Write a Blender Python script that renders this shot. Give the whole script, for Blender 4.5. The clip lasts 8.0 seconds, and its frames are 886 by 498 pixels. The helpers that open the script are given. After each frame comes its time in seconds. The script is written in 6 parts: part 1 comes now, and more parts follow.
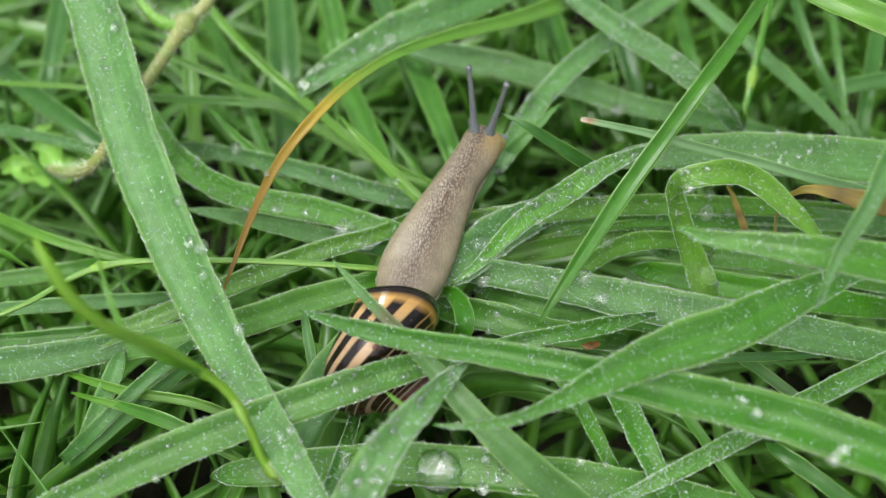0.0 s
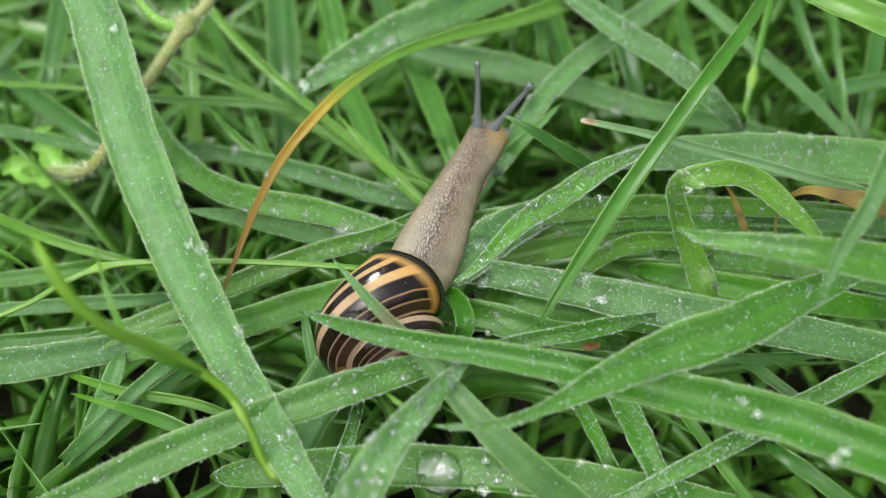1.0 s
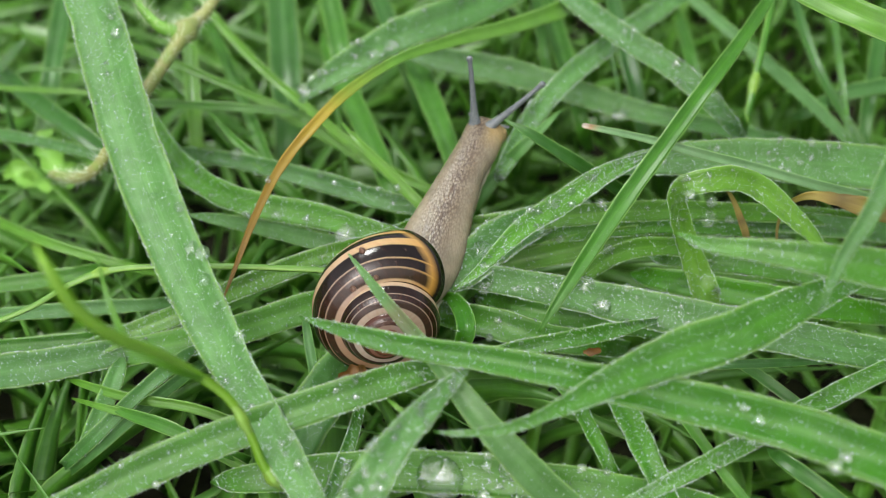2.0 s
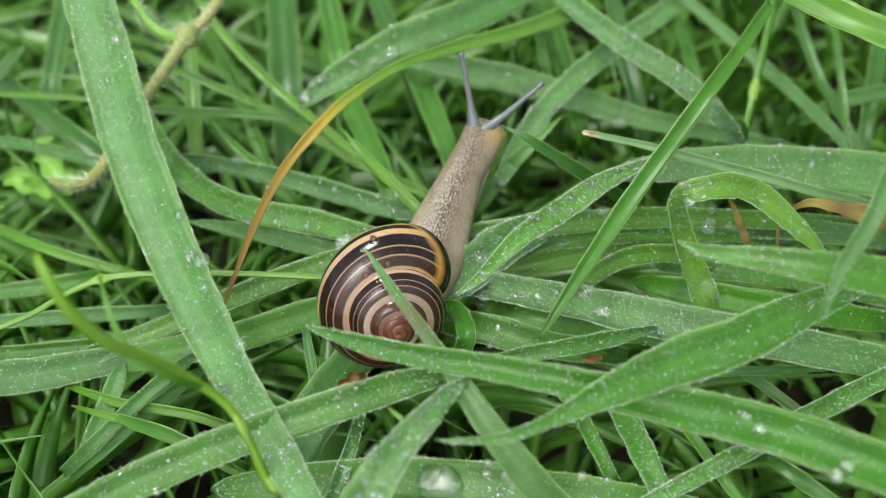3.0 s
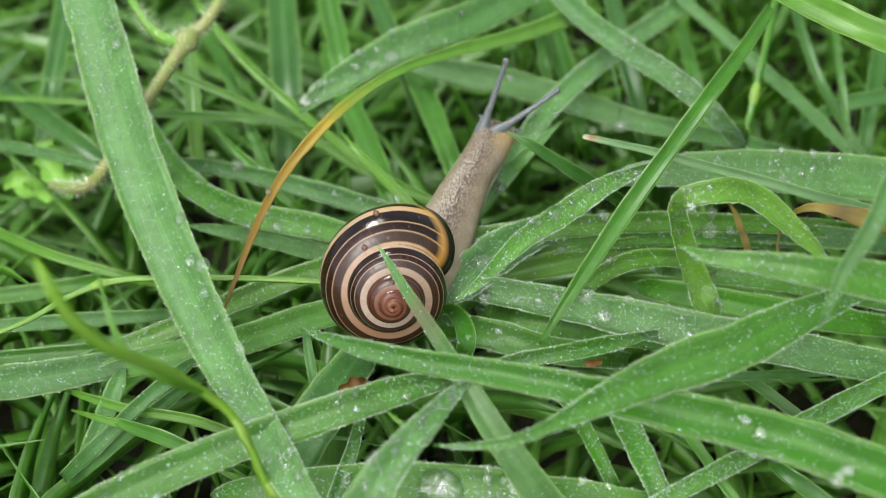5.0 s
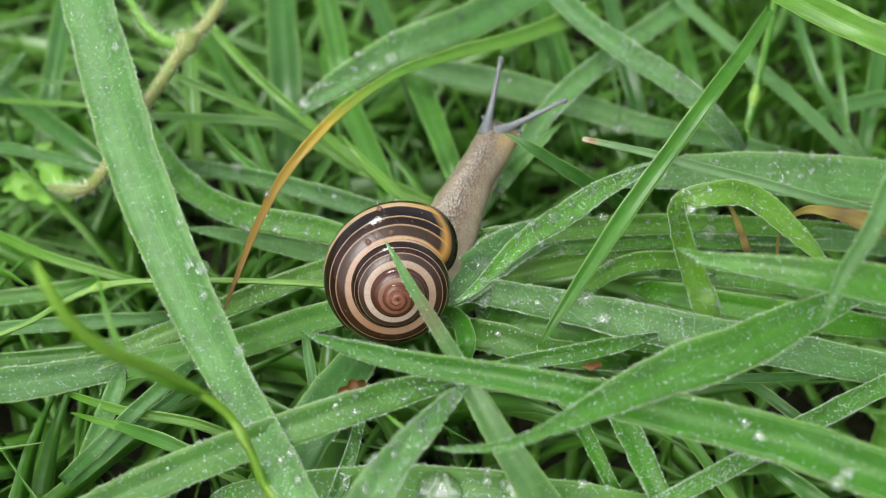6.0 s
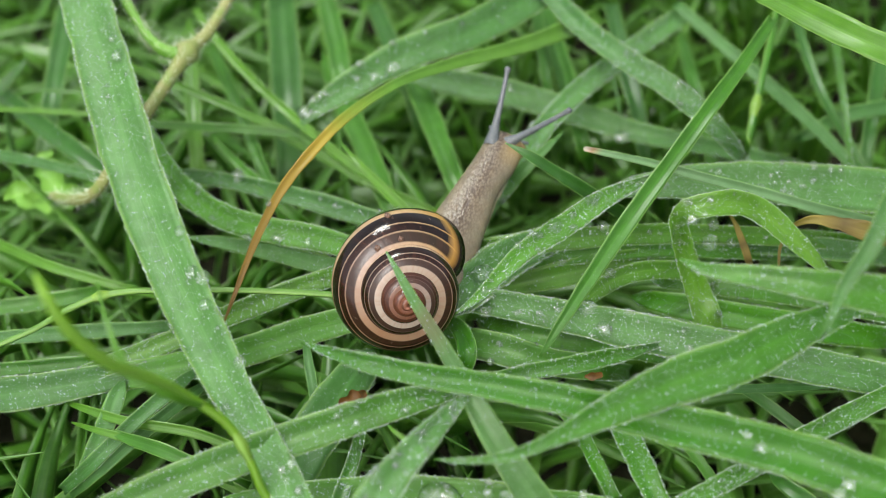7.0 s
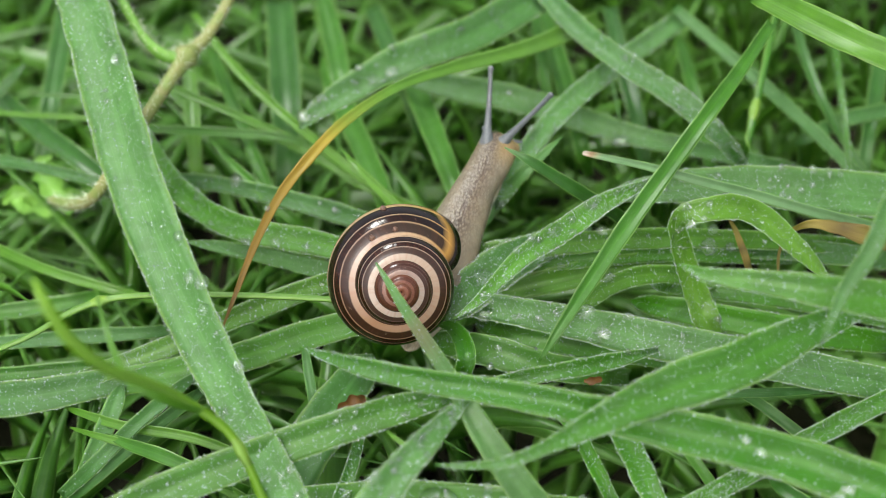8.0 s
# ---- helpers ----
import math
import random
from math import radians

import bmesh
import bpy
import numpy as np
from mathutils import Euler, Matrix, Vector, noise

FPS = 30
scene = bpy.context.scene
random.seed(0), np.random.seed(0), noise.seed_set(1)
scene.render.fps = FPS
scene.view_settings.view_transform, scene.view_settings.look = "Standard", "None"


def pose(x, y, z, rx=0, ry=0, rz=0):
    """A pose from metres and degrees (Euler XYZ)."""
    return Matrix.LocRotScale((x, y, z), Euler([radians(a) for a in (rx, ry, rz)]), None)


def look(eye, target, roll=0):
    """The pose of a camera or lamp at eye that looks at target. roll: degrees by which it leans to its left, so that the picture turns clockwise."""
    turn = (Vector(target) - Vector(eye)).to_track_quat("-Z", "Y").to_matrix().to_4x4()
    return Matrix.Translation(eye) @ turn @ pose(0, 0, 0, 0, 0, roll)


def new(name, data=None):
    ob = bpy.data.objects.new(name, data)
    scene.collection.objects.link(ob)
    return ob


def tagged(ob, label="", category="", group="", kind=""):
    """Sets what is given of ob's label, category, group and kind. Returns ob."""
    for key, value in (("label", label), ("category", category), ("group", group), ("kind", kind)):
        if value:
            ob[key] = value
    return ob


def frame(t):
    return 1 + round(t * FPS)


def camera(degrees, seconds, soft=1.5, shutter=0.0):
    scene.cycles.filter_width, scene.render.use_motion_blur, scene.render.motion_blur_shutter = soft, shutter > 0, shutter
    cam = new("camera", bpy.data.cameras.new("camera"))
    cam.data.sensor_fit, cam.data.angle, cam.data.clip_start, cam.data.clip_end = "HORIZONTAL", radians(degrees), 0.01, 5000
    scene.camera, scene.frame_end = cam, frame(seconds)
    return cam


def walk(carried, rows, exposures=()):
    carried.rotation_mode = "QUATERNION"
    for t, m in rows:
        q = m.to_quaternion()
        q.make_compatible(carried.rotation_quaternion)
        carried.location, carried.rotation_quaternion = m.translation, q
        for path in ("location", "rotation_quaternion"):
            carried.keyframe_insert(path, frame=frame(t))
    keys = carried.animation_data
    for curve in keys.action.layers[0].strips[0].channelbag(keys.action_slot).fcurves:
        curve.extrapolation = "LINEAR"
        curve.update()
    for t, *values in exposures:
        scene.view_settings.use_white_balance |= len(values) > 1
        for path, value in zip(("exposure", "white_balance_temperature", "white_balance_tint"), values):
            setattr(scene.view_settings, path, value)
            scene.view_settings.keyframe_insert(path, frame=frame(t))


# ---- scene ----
# A banded snail crossing wet meadow grass, seen from a hand's width above. Metres, z up.
cam = camera(36, 8.0, soft=0.8)
cam.data.dof.use_dof = True
cam.data.dof.focus_distance = 0.232
cam.data.dof.aperture_fstop = 14.0
PATH = [
    (0.0, look((0.00000, -0.16600, 0.18700), (0.00000, -0.00003, 0.00004))),
    (0.5, look((0.00000, -0.16600, 0.18700), (0.00000, -0.00003, 0.00004))),
    (1.0, look((0.00000, -0.16592, 0.18703), (-0.00002, 0.00011, 0.00013))),
    (1.5, look((0.00000, -0.16576, 0.18710), (-0.00017, 0.00041, 0.00032))),
    (3.0, look((0.00000, -0.16489, 0.18748), (-0.00026, 0.00200, 0.00133))),
    (3.5, look((0.00000, -0.16474, 0.18754), (-0.00016, 0.00226, 0.00150))),
    (4.0, look((0.00000, -0.16470, 0.18756), (-0.00016, 0.00234, 0.00155))),
    (4.5, look((0.00000, -0.16461, 0.18759), (-0.00036, 0.00249, 0.00165))),
    (6.0, look((0.00000, -0.16430, 0.18773), (-0.00023, 0.00306, 0.00201))),
    (6.5, look((0.00000, -0.16409, 0.18782), (-0.00026, 0.00346, 0.00227))),
    (7.0, look((0.00000, -0.16348, 0.18808), (-0.00044, 0.00456, 0.00298))),
    (7.5, look((0.00000, -0.16330, 0.18815), (-0.00040, 0.00488, 0.00318))),
    (8.0, look((0.00000, -0.16309, 0.18824), (-0.00026, 0.00526, 0.00343))),
]
walk(cam, PATH, [(0.0, 0.58), (8.0, 0.58)])

# ---- overcast daylight ----
world = bpy.data.worlds.new("overcast_sky")
scene.world = world
world.use_nodes = True
wt = world.node_tree
sky = wt.nodes.new("ShaderNodeTexSky")
sky.sky_type = "NISHITA"
sky.sun_disc = False
sky.sun_elevation = radians(58)
sky.sun_rotation = radians(200)
sky.air_density, sky.dust_density, sky.ozone_density = 0.8, 6.0, 0.6
grey = wt.nodes.new("ShaderNodeHueSaturation")
grey.inputs["Saturation"].default_value = 0.35
wt.links.new(sky.outputs["Color"], grey.inputs["Color"])
wt.links.new(grey.outputs["Color"], wt.nodes["Background"].inputs["Color"])
wt.nodes["Background"].inputs["Strength"].default_value = 0.15

sun = new("sun", bpy.data.lights.new("sun", "SUN"))
sun.data.energy = 1.5
sun.data.angle = radians(12)
sun.data.color = (0.98, 1.0, 0.94)
sun.matrix_basis = look((-0.25, 0.5, 1.0), (0, 0, 0))


# ---- materials ----
def material(name):
    m = bpy.data.materials.new(name)
    m.use_nodes = True
    nt = m.node_tree
    return m, nt, nt.nodes["Principled BSDF"]


def node(nt, kind, inputs=None, **props):
    n = nt.nodes.new(kind)
    for k, v in props.items():
        setattr(n, k, v)
    for k, v in (inputs or {}).items():
        if isinstance(v, bpy.types.NodeSocket):
            nt.links.new(v, n.inputs[k])
        else:
            n.inputs[k].default_value = v
    return n


def ramp(nt, fac, stops, mode="LINEAR"):
    n = node(nt, "ShaderNodeValToRGB", {"Fac": fac})
    cr = n.color_ramp
    cr.interpolation = mode
    while len(cr.elements) < len(stops):
        cr.elements.new(0.5)
    for e, (p, c) in zip(cr.elements, stops):
        e.position, e.color = p, (*c, 1) if len(c) == 3 else c
    return n.outputs["Color"]


def mixed(nt, fac, a, b, mode="MIX"):
    n = nt.nodes.new("ShaderNodeMix")
    n.data_type, n.blend_type = "RGBA", mode
    for sock, v in ((n.inputs[0], fac), (n.inputs[6], a), (n.inputs[7], b)):
        if isinstance(v, bpy.types.NodeSocket):
            nt.links.new(v, sock)
        else:
            sock.default_value = v if not isinstance(v, tuple) else (*v[:3], 1)
    return n.outputs[2]


def mathn(nt, op, a, b=0.0):
    n = nt.nodes.new("ShaderNodeMath")
    n.operation = op
    for sock, v in zip(n.inputs, (a, b)):
        if isinstance(v, bpy.types.NodeSocket):
            nt.links.new(v, sock)
        else:
            sock.default_value = v
    return n.outputs[0]


def blade_material(name, low, high, rough=0.31, thin=0.4, dry=None, island=False, bloom=0.25, speck=0.0):
    """Leaf of grass: fine ribs along the blade, a pale midrib, patches of wax and age; dry: stops of a withered tip."""
    m, nt, bsdf = material(name)
    run = node(nt, "ShaderNodeUVMap", uv_map="run").outputs[0]
    span = node(nt, "ShaderNodeUVMap", uv_map="span").outputs[0]
    xyz = node(nt, "ShaderNodeSeparateXYZ", {0: span})
    if island:
        rnd = node(nt, "ShaderNodeNewGeometry").outputs["Random Per Island"]
    else:
        rnd = node(nt, "ShaderNodeObjectInfo").outputs["Random"]
    stretch = node(nt, "ShaderNodeMapping", {"Vector": run, "Scale": (3600.0, 30.0, 1.0)}).outputs[0]
    ribs = node(nt, "ShaderNodeTexNoise", {"Vector": stretch, "Scale": 1.0, "Detail": 2.0}).outputs["Fac"]
    patch = node(nt, "ShaderNodeTexNoise", {"Vector": run, "Scale": 160.0, "Detail": 4.0, "Roughness": 0.6}).outputs["Fac"]
    broad = node(nt, "ShaderNodeMapping", {"Vector": run, "Scale": (1150.0, 9.0, 1.0)}).outputs[0]
    veins = node(nt, "ShaderNodeTexNoise", {"Vector": broad, "Scale": 1.0, "Detail": 1.0}).outputs["Fac"]
    line = ramp(nt, mathn(nt, "ADD", mathn(nt, "MULTIPLY", ribs, 0.5), mathn(nt, "MULTIPLY", veins, 0.5)), [(0.40, (0, 0, 0)), (0.59, (1, 1, 1))])
    tone = mathn(nt, "ADD", mathn(nt, "MULTIPLY", line, 0.28), mathn(nt, "MULTIPLY", rnd, 0.58))
    col = mixed(nt, tone, low, high)
    col = mixed(nt, ramp(nt, patch, [(0.35, (0, 0, 0)), (0.7, (0.5, 0.5, 0.5))]), col, tuple(c * 0.62 for c in low), "MIX")
    # waxy bloom, greyer and bluer
    wax = node(nt, "ShaderNodeTexNoise", {"Vector": run, "Scale": 420.0, "Detail": 5.0, "Roughness": 0.7}).outputs["Fac"]
    col = mixed(nt, mathn(nt, "MULTIPLY", ramp(nt, wax, [(0.42, (0, 0, 0)), (0.75, (1, 1, 1))]), bloom), col, (0.26, 0.41, 0.20))
    rib = mathn(nt, "ABSOLUTE", mathn(nt, "SUBTRACT", xyz.outputs[0], 0.5))
    col = mixed(nt, ramp(nt, rib, [(0.0, (0.13, 0.13, 0.13)), (0.07, (0, 0, 0))]), col, tuple(min(1, c * 1.7) for c in high))
    col = mixed(nt, ramp(nt, rib, [(0.44, (0, 0, 0)), (0.485, (0.75, 0.75, 0.75))]), col, (0.33, 0.56, 0.14))
    if speck:
        tiny = node(nt, "ShaderNodeTexVoronoi", {"Vector": run, "Scale": 3300.0}).outputs["Distance"]
        where = ramp(nt, mathn(nt, "ADD", tiny, mathn(nt, "MULTIPLY", mathn(nt, "SUBTRACT", 0.6, wax), 0.5)), [(0.12, (1, 1, 1)), (0.24, (0, 0, 0))])
        col = mixed(nt, mathn(nt, "MULTIPLY", where, speck), col, (0.62, 0.78, 0.56))
    if dry:
        wob = mathn(nt, "ADD", xyz.outputs[1], mathn(nt, "MULTIPLY", mathn(nt, "SUBTRACT", ribs, 0.5), 0.06))
        tip = ramp(nt, wob, [(p, c) for p, c, _ in dry])
        amount = ramp(nt, wob, [(p, (a, a, a)) for p, _, a in dry])
        tip = mixed(nt, mathn(nt, "MULTIPLY", ramp(nt, ribs, [(0.4, (1, 1, 1)), (0.6, (0, 0, 0))]), 0.3), tip, (0.18, 0.08, 0.025))
        col = mixed(nt, amount, col, tip)
    nt.links.new(col, bsdf.inputs["Base Color"])
    bsdf.inputs["Roughness"].default_value = rough
    bsdf.inputs["Specular IOR Level"].default_value = 0.55
    bump = node(nt, "ShaderNodeBump", {"Height": ribs, "Strength": 0.4, "Distance": 0.0002})
    nt.links.new(bump.outputs[0], bsdf.inputs["Normal"])
    glow = node(nt, "ShaderNodeBsdfTranslucent", {"Color": mixed(nt, 0.5, col, (0.30, 0.55, 0.04))})
    mix = node(nt, "ShaderNodeMixShader", {0: thin, 1: bsdf.outputs[0], 2: glow.outputs[0]})
    nt.links.new(mix.outputs[0], nt.nodes["Material Output"].inputs[0])
    return m


GREEN = blade_material("blade_green", (0.038, 0.170, 0.010), (0.116, 0.365, 0.028), bloom=0.12, speck=0.22)
# yellower green; on mid_flat and fill_a its lightness makes up for missing light
BRIGHT = blade_material("blade_bright", (0.075, 0.245, 0.013), (0.185, 0.44, 0.034), bloom=0.12)
PALE = blade_material("blade_pale", (0.052, 0.190, 0.034), (0.156, 0.390, 0.095), rough=0.46, bloom=0.2, speck=0.38)
LUSH = blade_material("blade_lush", (0.036, 0.200, 0.004), (0.112, 0.410, 0.012), bloom=0.04, speck=0.22, thin=0.45)
FROST = blade_material("blade_frosted", (0.046, 0.21, 0.010), (0.135, 0.42, 0.026), rough=0.42, bloom=0.18, speck=0.4, thin=0.42)
# darker green; on low_right_b and far upright blades it stands in for shade
DARK = blade_material("blade_dark", (0.035, 0.14, 0.02), (0.07, 0.24, 0.03), bloom=0.12)
AMBER = blade_material("blade_amber", (0.10, 0.28, 0.03), (0.18, 0.40, 0.05), bloom=0.1, dry=[
    (0.0, (0.17, 0.085, 0.008), 1.0), (0.12, (0.25, 0.15, 0.012), 1.0), (0.26, (0.38, 0.26, 0.022), 1.0),
    (0.32, (0.55, 0.42, 0.055), 0.95), (0.38, (0.40, 0.46, 0.05), 0.5), (0.47, (0.3, 0.4, 0.05), 0.0)])
SINGED = blade_material("blade_singed", (0.12, 0.27, 0.10), (0.22, 0.42, 0.18), bloom=0.4, dry=[
    (0.0, (0.60, 0.56, 0.46), 1.0), (0.010, (0.62, 0.55, 0.42), 1.0), (0.020, (0.38, 0.15, 0.06), 0.9), (0.045, (0.4, 0.4, 0.2), 0.0)])
STRAW = blade_material("blade_straw", (0.16, 0.115, 0.02), (0.36, 0.29, 0.06), rough=0.6, bloom=0.0, dry=[
    (0.0, (0.13, 0.10, 0.02), 0.9), (0.2, (0.25, 0.21, 0.03), 0.85), (0.42, (0.34, 0.27, 0.05), 0.85), (0.56, (0.13, 0.085, 0.025), 0.9), (0.68, (0.32, 0.25, 0.06), 0.8), (0.85, (0.17, 0.12, 0.03), 0.9), (1.0, (0.34, 0.28, 0.08), 0.8)])
BRUISED = blade_material("blade_bruised", (0.060, 0.175, 0.040), (0.140, 0.330, 0.085), bloom=0.25, speck=0.3, dry=[
    (0.0, (0.2, 0.3, 0.1), 0.0), (0.16, (0.25, 0.22, 0.12), 0.0), (0.22, (0.20, 0.14, 0.09), 0.6), (0.27, (0.16, 0.11, 0.08), 0.5), (0.34, (0.2, 0.2, 0.1), 0.0), (1.0, (0.1, 0.3, 0.1), 0.0)])
UNDER = blade_material("blade_under", (0.045, 0.175, 0.014), (0.155, 0.41, 0.034), island=True, bloom=0.15, thin=0.4)
NODE = blade_material("stalk_node", (0.16, 0.33, 0.03), (0.30, 0.48, 0.07), bloom=0.05, thin=0.1)
SOFT = blade_material("stalk_soft", (0.22, 0.48, 0.02), (0.34, 0.62, 0.05), bloom=0.02, thin=0.3)
DEEP = blade_material("stalk_deep", (0.045, 0.18, 0.010), (0.10, 0.30, 0.022), bloom=0.03, thin=0.15)
STALK = blade_material("stalk_green", (0.10, 0.26, 0.025), (0.20, 0.40, 0.05), bloom=0.05, thin=0.12)


def plain_material(name, a, b, scale, rough, bump=0.3, dist=0.0002, sss=0.0):
    m, nt, bsdf = material(name)
    pos = node(nt, "ShaderNodeTexCoord").outputs["Object"]
    n1 = node(nt, "ShaderNodeTexNoise", {"Vector": pos, "Scale": scale, "Detail": 5.0, "Roughness": 0.65}).outputs["Fac"]
    n2 = node(nt, "ShaderNodeTexNoise", {"Vector": pos, "Scale": scale * 0.17, "Detail": 2.0}).outputs["Fac"]
    f = mathn(nt, "ADD", mathn(nt, "MULTIPLY", n1, 0.6), mathn(nt, "MULTIPLY", n2, 0.4))
    nt.links.new(ramp(nt, f, [(0.35, a), (0.65, b)]), bsdf.inputs["Base Color"])
    bsdf.inputs["Roughness"].default_value = rough
    bm_ = node(nt, "ShaderNodeBump", {"Height": n1, "Strength": bump, "Distance": dist})
    nt.links.new(bm_.outputs[0], bsdf.inputs["Normal"])
    if sss:
        bsdf.inputs["Subsurface Weight"].default_value = sss
        bsdf.inputs["Subsurface Radius"].default_value = (0.0012, 0.0008, 0.0005)
        bsdf.inputs["Subsurface Scale"].default_value = 1.0
    return m


SOIL = plain_material("wet_soil", (0.008, 0.009, 0.005), (0.034, 0.036, 0.016), 220, 0.75, 0.9, 0.002)
SOIL.node_tree.nodes["Principled BSDF"].inputs["Specular IOR Level"].default_value = 0.1
nt = SOIL.node_tree
place = node(nt, "ShaderNodeTexCoord").outputs["Object"]
far = node(nt, "ShaderNodeVectorMath", {0: place}, operation="LENGTH").outputs["Value"]
tufts = node(nt, "ShaderNodeTexNoise", {"Vector": place, "Scale": 14.0, "Detail": 6.0, "Roughness": 0.7}).outputs["Fac"]
meadow = ramp(nt, tufts, [(0.35, (0.022, 0.060, 0.010)), (0.65, (0.070, 0.170, 0.030))])
bare = nt.nodes["Principled BSDF"].inputs["Base Color"].links[0].from_socket
nt.links.new(mixed(nt, ramp(nt, far, [(0.28, (0, 0, 0)), (0.5, (1, 1, 1))]), bare, meadow), nt.nodes["Principled BSDF"].inputs["Base Color"])
HERB = plain_material("herb_stem", (0.17, 0.28, 0.05), (0.31, 0.29, 0.12), 300, 0.5)
HERB_LEAF = plain_material("herb_leaf", (0.09, 0.26, 0.02), (0.20, 0.42, 0.06), 180, 0.5)
HAIR = plain_material("plant_hair", (0.6, 0.68, 0.5), (0.75, 0.8, 0.66), 300, 0.5, 0.0)
LITTER = plain_material("rotting_leaf", (0.07, 0.03, 0.006), (0.24, 0.11, 0.012), 300, 0.5)

def water_material(name, focus_light, gloss):
    """Clear rain water: it bends the view of the leaf beneath and mirrors the sky; part of the light goes straight
    through. A white veil stands in for light the drop would focus.
    """
    m, nt, bsdf = material(name)
    nt.nodes.remove(bsdf)
    clear = node(nt, "ShaderNodeBsdfGlass", {"IOR": 1.333, "Roughness": 0.0, "Color": (0.98, 1.0, 0.98, 1)})
    thru = node(nt, "ShaderNodeBsdfTransparent")
    # white veil put into the water in place of focused light
    focus_veil = node(nt, "ShaderNodeBsdfTranslucent", {"Color": (0.92, 0.98, 0.94, 1)})
    shine = node(nt, "ShaderNodeBsdfGlossy", {"Roughness": 0.07})
    inner = node(nt, "ShaderNodeMixShader", {0: 0.28, 1: clear.outputs[0], 2: thru.outputs[0]})
    inner = node(nt, "ShaderNodeMixShader", {0: focus_light, 1: inner.outputs[0], 2: focus_veil.outputs[0]})
    mix = node(nt, "ShaderNodeMixShader", {0: gloss, 1: inner.outputs[0], 2: shine.outputs[0]})
    nt.links.new(mix.outputs[0], nt.nodes["Material Output"].inputs[0])
    return m


def bead_material():
    """Fine dew: beads too small to see through, which mirror the sky; white colour stands in for their glints."""
    m, nt, bsdf = material("dew_beads")
    nt.nodes.remove(bsdf)
    thru = node(nt, "ShaderNodeBsdfTransparent")
    soft = node(nt, "ShaderNodeBsdfTranslucent", {"Color": (0.82, 0.94, 0.85, 1)})
    white = node(nt, "ShaderNodeBsdfDiffuse", {"Color": (0.82, 0.94, 0.85, 1)})
    skin = node(nt, "ShaderNodeBsdfGlossy", {"Roughness": 0.05})
    both = node(nt, "ShaderNodeMixShader", {0: 0.7, 1: soft.outputs[0], 2: white.outputs[0]})
    inner = node(nt, "ShaderNodeMixShader", {0: 0.75, 1: thru.outputs[0], 2: both.outputs[0]})
    mix = node(nt, "ShaderNodeMixShader", {0: 0.1, 1: inner.outputs[0], 2: skin.outputs[0]})
    nt.links.new(mix.outputs[0], nt.nodes["Material Output"].inputs[0])
    return m


WATER = water_material("water", 0.01, 0.03)
DROPLET = water_material("droplet_water", 0.06, 0.08)
BEADS = bead_material()


def film_material():
    """The film of air that a raindrop traps between the hairs beneath it: a dull silvery mirror with gaps, added to
    brighten the drop from below.
    """
    m, nt, bsdf = material("air_film")
    nt.nodes.remove(bsdf)
    pos = node(nt, "ShaderNodeTexCoord").outputs["Object"]
    spots = node(nt, "ShaderNodeTexNoise", {"Vector": pos, "Scale": 3.0, "Detail": 3.0}).outputs["Fac"]
    thru = node(nt, "ShaderNodeBsdfTransparent")
    silver = node(nt, "ShaderNodeBsdfGlossy", {"Roughness": 0.35, "Color": (0.9, 0.98, 0.92, 1)})
    mix = node(nt, "ShaderNodeMixShader", {0: ramp(nt, spots, [(0.42, (0.02, 0.02, 0.02)), (0.62, (0.19, 0.19, 0.19))]), 1: thru.outputs[0], 2: silver.outputs[0]})
    nt.links.new(mix.outputs[0], nt.nodes["Material Output"].inputs[0])
    return m


FILM = film_material()


# ---- building blocks ----
def spline(ctrl, n):
    """Catmull-Rom through rows of numbers, n steps a stretch."""
    c = np.array(ctrl, float)
    c = np.vstack([2 * c[0] - c[1], c, 2 * c[-1] - c[-2]])
    out = []
    for i in range(1, len(c) - 2):
        p0, p1, p2, p3 = c[i - 1:i + 3]
        for k in range(n):
            t = k / n
            out.append(0.5 * (2 * p1 + (p2 - p0) * t + (2 * p0 - 5 * p1 + 4 * p2 - p3) * t * t + (3 * p1 - p0 - 3 * p2 + p3) * t ** 3))
    out.append(c[-2])
    return np.array(out)


def unit(v):
    return v / (np.linalg.norm(v, axis=-1, keepdims=True) + 1e-12)


def ribbon(ctrl, n=7, face=(0.0, -0.62, 0.78)):
    """Centre line, side and normal vectors and width along a blade. Rows: x, y, z in mm, width in mm, roll in degrees."""
    s = spline(ctrl, n)
    p, w, roll = s[:, :3] / 1000, np.maximum(s[:, 3], 0.12) / 1000, np.radians(s[:, 4])
    seed = float(sum(ctrl[0][:3]))
    sway = np.array([[noise.noise((seed + k * 7.3, i * 3.0 / n, seed * 0.7)) for k in range(2)] for i in range(len(p))])
    w, roll = w * (1 + 0.09 * sway[:, 0]), roll + 0.16 * sway[:, 1]
    tan = unit(np.gradient(p, axis=0))
    side = unit(np.cross(tan, np.array(face)))
    nor = unit(np.cross(side, tan))
    c, k = np.cos(roll)[:, None], np.sin(roll)[:, None]
    return p, side * c + nor * k, nor * c - side * k, w


